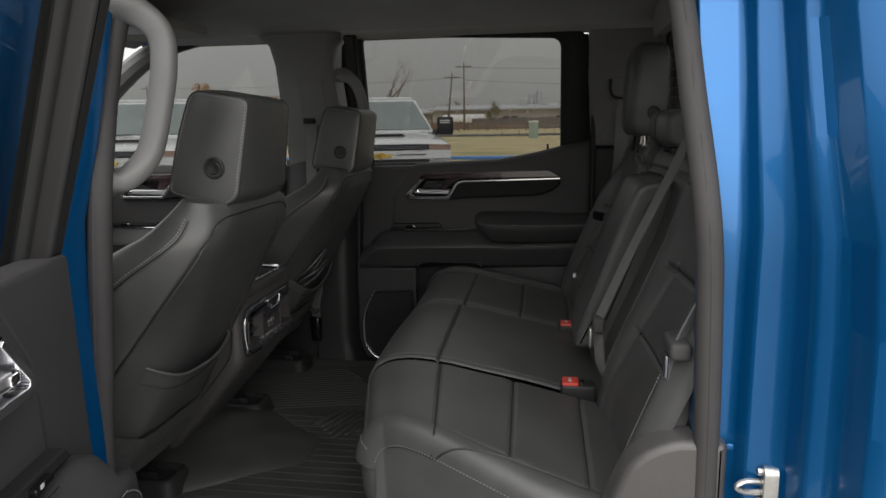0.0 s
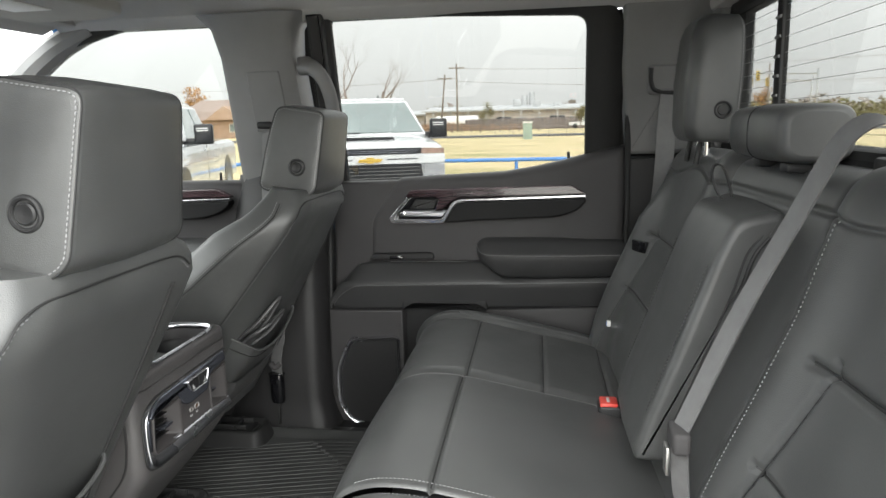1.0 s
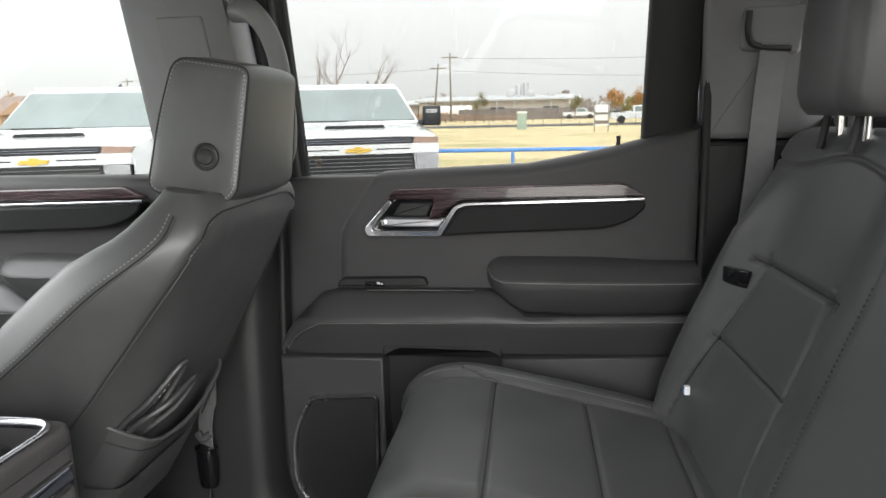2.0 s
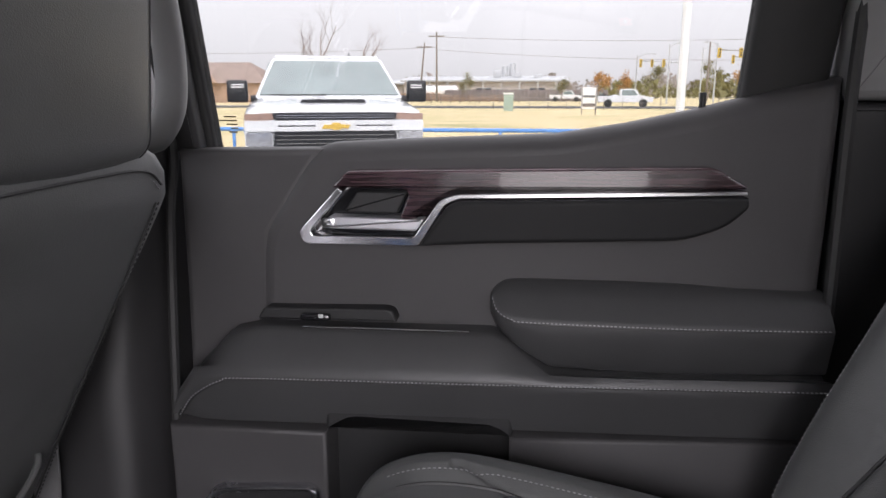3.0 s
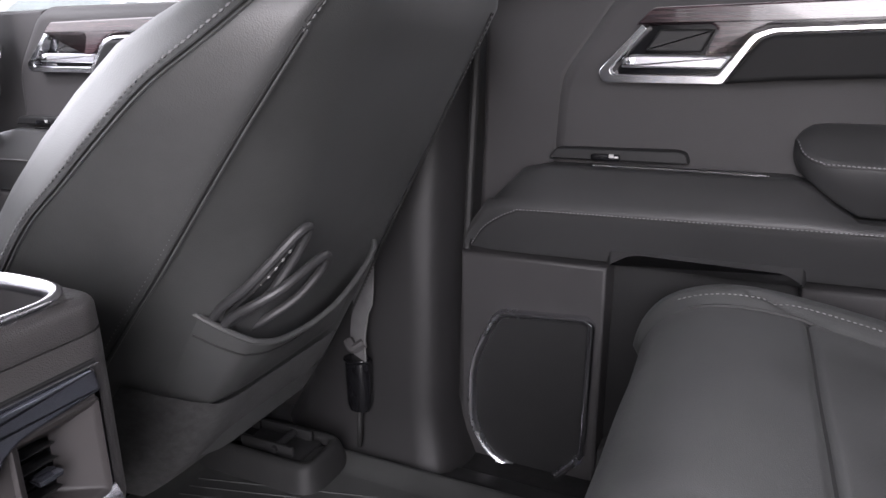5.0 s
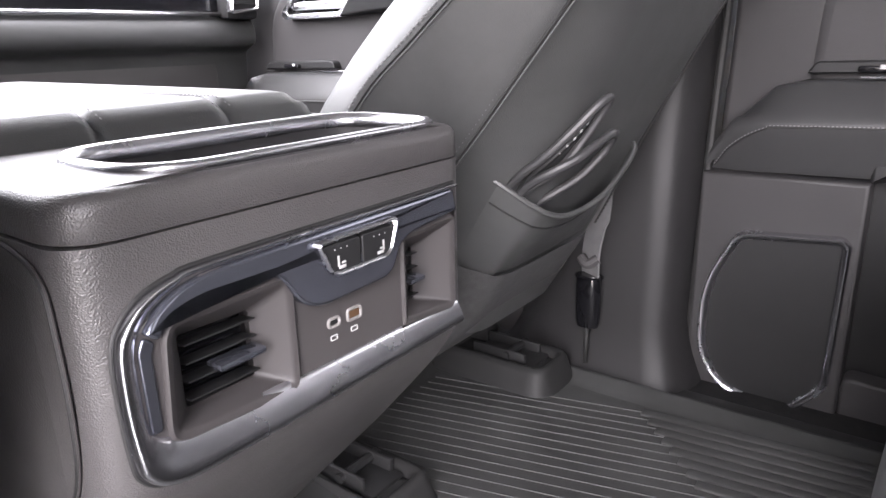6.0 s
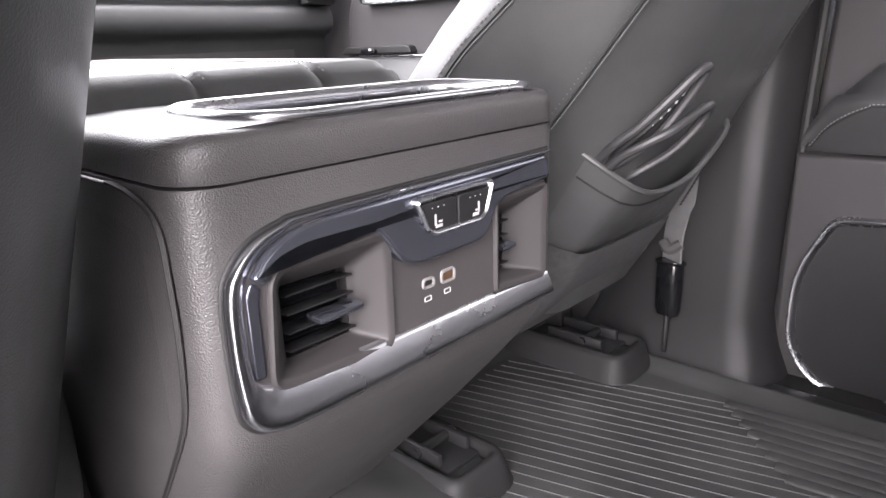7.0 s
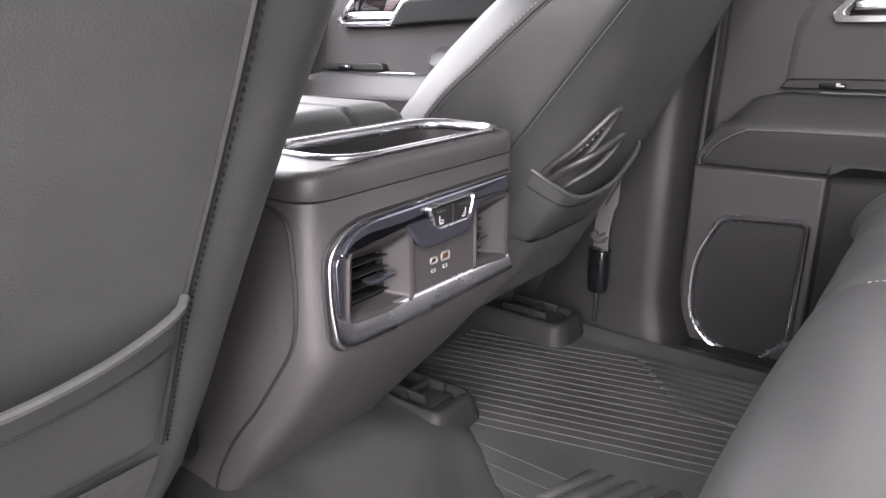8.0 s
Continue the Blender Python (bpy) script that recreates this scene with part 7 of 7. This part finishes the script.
for k in range(26):
    x = -4 + k * 1.6
    part("post", cyl((x, 62, -0.05), (x, 62, 1.05), 0.025, 6), FENCE_WOOD, wf)
for z in (0.55, 1.0):
    part("wire", tube([(-4, 62, z), (37, 62, z)], 0.008, 4), GALV, wf)

sign = thing("sale_sign", "white board sign standing in the grass", "sign", (4.6, 47, 0))
part("board", box((4.1, 47, 0.35), (5.1, 47.06, 1.75), 0.01), SIGN_WHITE, sign)
part("print_block", box((4.2, 46.98, 0.5), (5.0, 47.0, 0.72)), FENCE_WOOD, sign)
part("print_block", box((4.2, 46.98, 1.1), (5.0, 47.0, 1.25)), PLASTIC_GREY, sign)
for x in (4.12, 5.02):
    part("stake", box((x, 47, -0.05), (x + 0.06, 47.05, 1.75)), FENCE_WOOD, sign)
ub = thing("utility_cabinet", "pale green utility cabinet in the grass", "utility cabinet", (-0.9, 56, 0))
part("body", box((-1.3, 56, -0.05), (-0.55, 56.5, 1.35), 0.04), PALE_GREEN, ub)
part("lid", box((-1.34, 55.95, 1.3), (-0.51, 56.55, 1.42), 0.03), SIGN_WHITE, ub)


def far_car(x, y, paint, label):
    c = thing("pickup_truck", label, "pickup truck", (x, y, 0), group="far parked vehicles")
    part("body", prism(rounded([(x - 2.7, 0.5), (x + 2.7, 0.5), (x + 2.75, 0.95), (x + 1.6, 1.1), (x - 2.7, 1.1)], 0.08), "y", y, y + 1.9, 0.06), paint, c)
    cabp = part("cab", prism(rounded([(x - 0.5, 1.08), (x + 1.5, 1.08), (x + 0.95, 1.78), (x - 0.45, 1.78)], 0.1), "y", y + 0.12, y + 1.78, 0.06), paint, c)
    part("window", prism(rounded([(x - 0.38, 1.16), (x + 1.2, 1.16), (x + 0.85, 1.68), (x - 0.35, 1.68)], 0.06), "y", y + 0.10, y + 0.13), TRUCK_GLASS, cabp)
    for k in (-1.7, 1.75):
        part("wheel", cyl((x + k, y - 0.03, 0.40), (x + k, y + 0.3, 0.40), 0.40, 18, 0.03), TYRE, c)


far_car(10.4, 72, WHITE_PAINT, "distant white pickup on the far road")
far_car(25.5, 73, RED_PAINT, "distant red pickup on the far road")
for k, (x, y) in enumerate(((7.0, 118), (12.0, 119), (17.5, 121), (9.5, 126))):
    far_car(x, y, (WHITE_PAINT, GRILLE, WHITE_PAINT, RED_PAINT)[k], "distant parked vehicle beside the warehouse")


# ---- trees ----
def limb(rnd, paths, p, d, length, r, depth):
    pts, rad = [p.copy()], [r]
    for k in range(4):
        d = (d + Vector((rnd.uniform(-1, 1), rnd.uniform(-1, 1), rnd.uniform(-0.3, 0.7))) * 0.22).normalized()
        p = p + d * length / 4
        pts.append(p.copy())
        rad.append(r * (1 - 0.17 * (k + 1)))
    paths.append((pts, rad))
    if depth:
        for k in range(3 if depth > 1 else 4):
            i = rnd.choice((2, 3, 4))
            nd = (d + Vector((rnd.uniform(-1, 1), rnd.uniform(-1, 1), rnd.uniform(-0.1, 0.8))) * 0.95).normalized()
            limb(rnd, paths, pts[i].copy(), nd, length * rnd.uniform(0.55, 0.8), rad[i] * 0.62, depth - 1)


def tree(x, y, h, seed, leaves=None, label="", spread=0.35, count=900, depth=3):
    rnd = random.Random(seed)
    t = thing("tree", label, "tree", (x, y, 0), group="field trees")
    paths = []
    limb(rnd, paths, Vector((x, y, -0.1)), Vector((0, 0, 1)), h * 0.42, h * (0.026 if leaves else 0.04), depth)
    part("trunk", join(*[tube(p, r, 6 if i == 0 else 4) for i, (p, r) in enumerate(paths)]), BARK, t, "bark covered trunk and limbs")
    if leaves:
        bm = bmesh.new()
        ends = [q for p, r in paths[1:] for q in p[1:]]
        for k in range(count):
            c = rnd.choice(ends) + Vector((rnd.gauss(0, 1), rnd.gauss(0, 1), rnd.gauss(0, 0.8))) * h * 0.055
            s = h * rnd.uniform(0.012, 0.028)
            a, b = Vector((rnd.gauss(0, 1), rnd.gauss(0, 1), rnd.gauss(0, 1))).normalized() * s, Vector((rnd.gauss(0, 1), rnd.gauss(0, 1), rnd.gauss(0, 1))).normalized() * s
            vs = [bm.verts.new(c + q) for q in (a, b, -a, -b)]
            bm.faces.new(vs)
        part("crown", bm, leaves, t, "sparse leafy crown", smooth=False)
    return t


tree(-30.5, 108, 17.0, 3, None, "tall bare winter tree by the house", depth=4)
tree(-26.0, 108, 16.5, 5, None, "tall bare winter tree by the house", depth=4)
tree(-36, 112, 15.0, 8, None, "tall bare winter tree by the house", depth=4)
tree(6.0, 112, 4.6, 11, LEAF_GREEN, "round olive green tree by the lot")
tree(11.2, 106, 6.0, 12, LEAF_ORANGE, "yellow orange autumn tree by the road")
tree(15.6, 108, 4.8, 13, LEAF_ORANGE, "yellow orange autumn tree by the road")
tree(-9.6, 118, 4.6, 14, LEAF_GREEN, "small dark evergreen by the tank")
tree(-62, 118, 9.0, 21, LEAF_ORANGE, "russet tree behind the houses")
tree(-74, 122, 8.5, 22, LEAF_GREEN, "olive tree behind the houses")
tree(-100, 124, 9.0, 23, LEAF_ORANGE, "russet tree behind the houses")
tree(-56, 116, 9.5, 24, None, "bare tree behind the houses", depth=4)
tree(-92, 120, 9.5, 25, None, "bare tree behind the houses", depth=4)
tree(40, 160, 8.0, 26, LEAF_GREEN, "olive tree past the crossing")
tree(34, 190, 10.0, 27, LEAF_GREEN, "olive tree past the crossing")
tree(52, 170, 9.0, 28, LEAF_ORANGE, "russet tree past the crossing")


def scrub(name, x0, x1, y0, y1, h, mat_, n, seed, label):
    """Uncountable scrub or far woods: many small upright clumps."""
    rnd = random.Random(seed)
    bm = bmesh.new()
    for k in range(n):
        x, y = rnd.uniform(x0, x1), rnd.uniform(y0, y1)
        hh = h * rnd.uniform(0.4, 1.0) * (0.75 + 0.25 * math.sin(x * 0.21) * math.cos(x * 0.07))
        for j in range(5):
            a = rnd.uniform(0, 6.28)
            wdt = hh * rnd.uniform(0.08, 0.2)
            c = Vector((x + rnd.gauss(0, 0.3) * hh * 0.4, y, hh * rnd.uniform(0.1, 1.0)))
            v = [bm.verts.new(c + Vector((math.cos(a + q) * wdt, math.sin(a + q) * wdt * 0.4, math.sin(q * 1.7 + j) * wdt))) for q in (0, 1.6, 3.1, 4.7)]
            bm.faces.new(v)
    s = thing(name, label, "vegetation", ((x0 + x1) / 2, y0, 0), kind="stuff")
    part("clump", bm, mat_, s, smooth=False)


scrub("scrub", -26, -2, 116, 122, 1.9, SCRUB, 900, 31, "russet dry scrub before the warehouse")
scrub("far_woods", -260, 320, 260, 290, 9, HAZE_WOOD, 3200, 32, "line of far bare woods, pale with painted-in haze")
scrub("far_woods", 20, 160, 180, 200, 7, LEAF_GREEN, 900, 33, "far line of dull green trees")
scrub("far_woods", -180, -50, 128, 140, 5.5, SCRUB, 900, 34, "russet wood behind the houses")
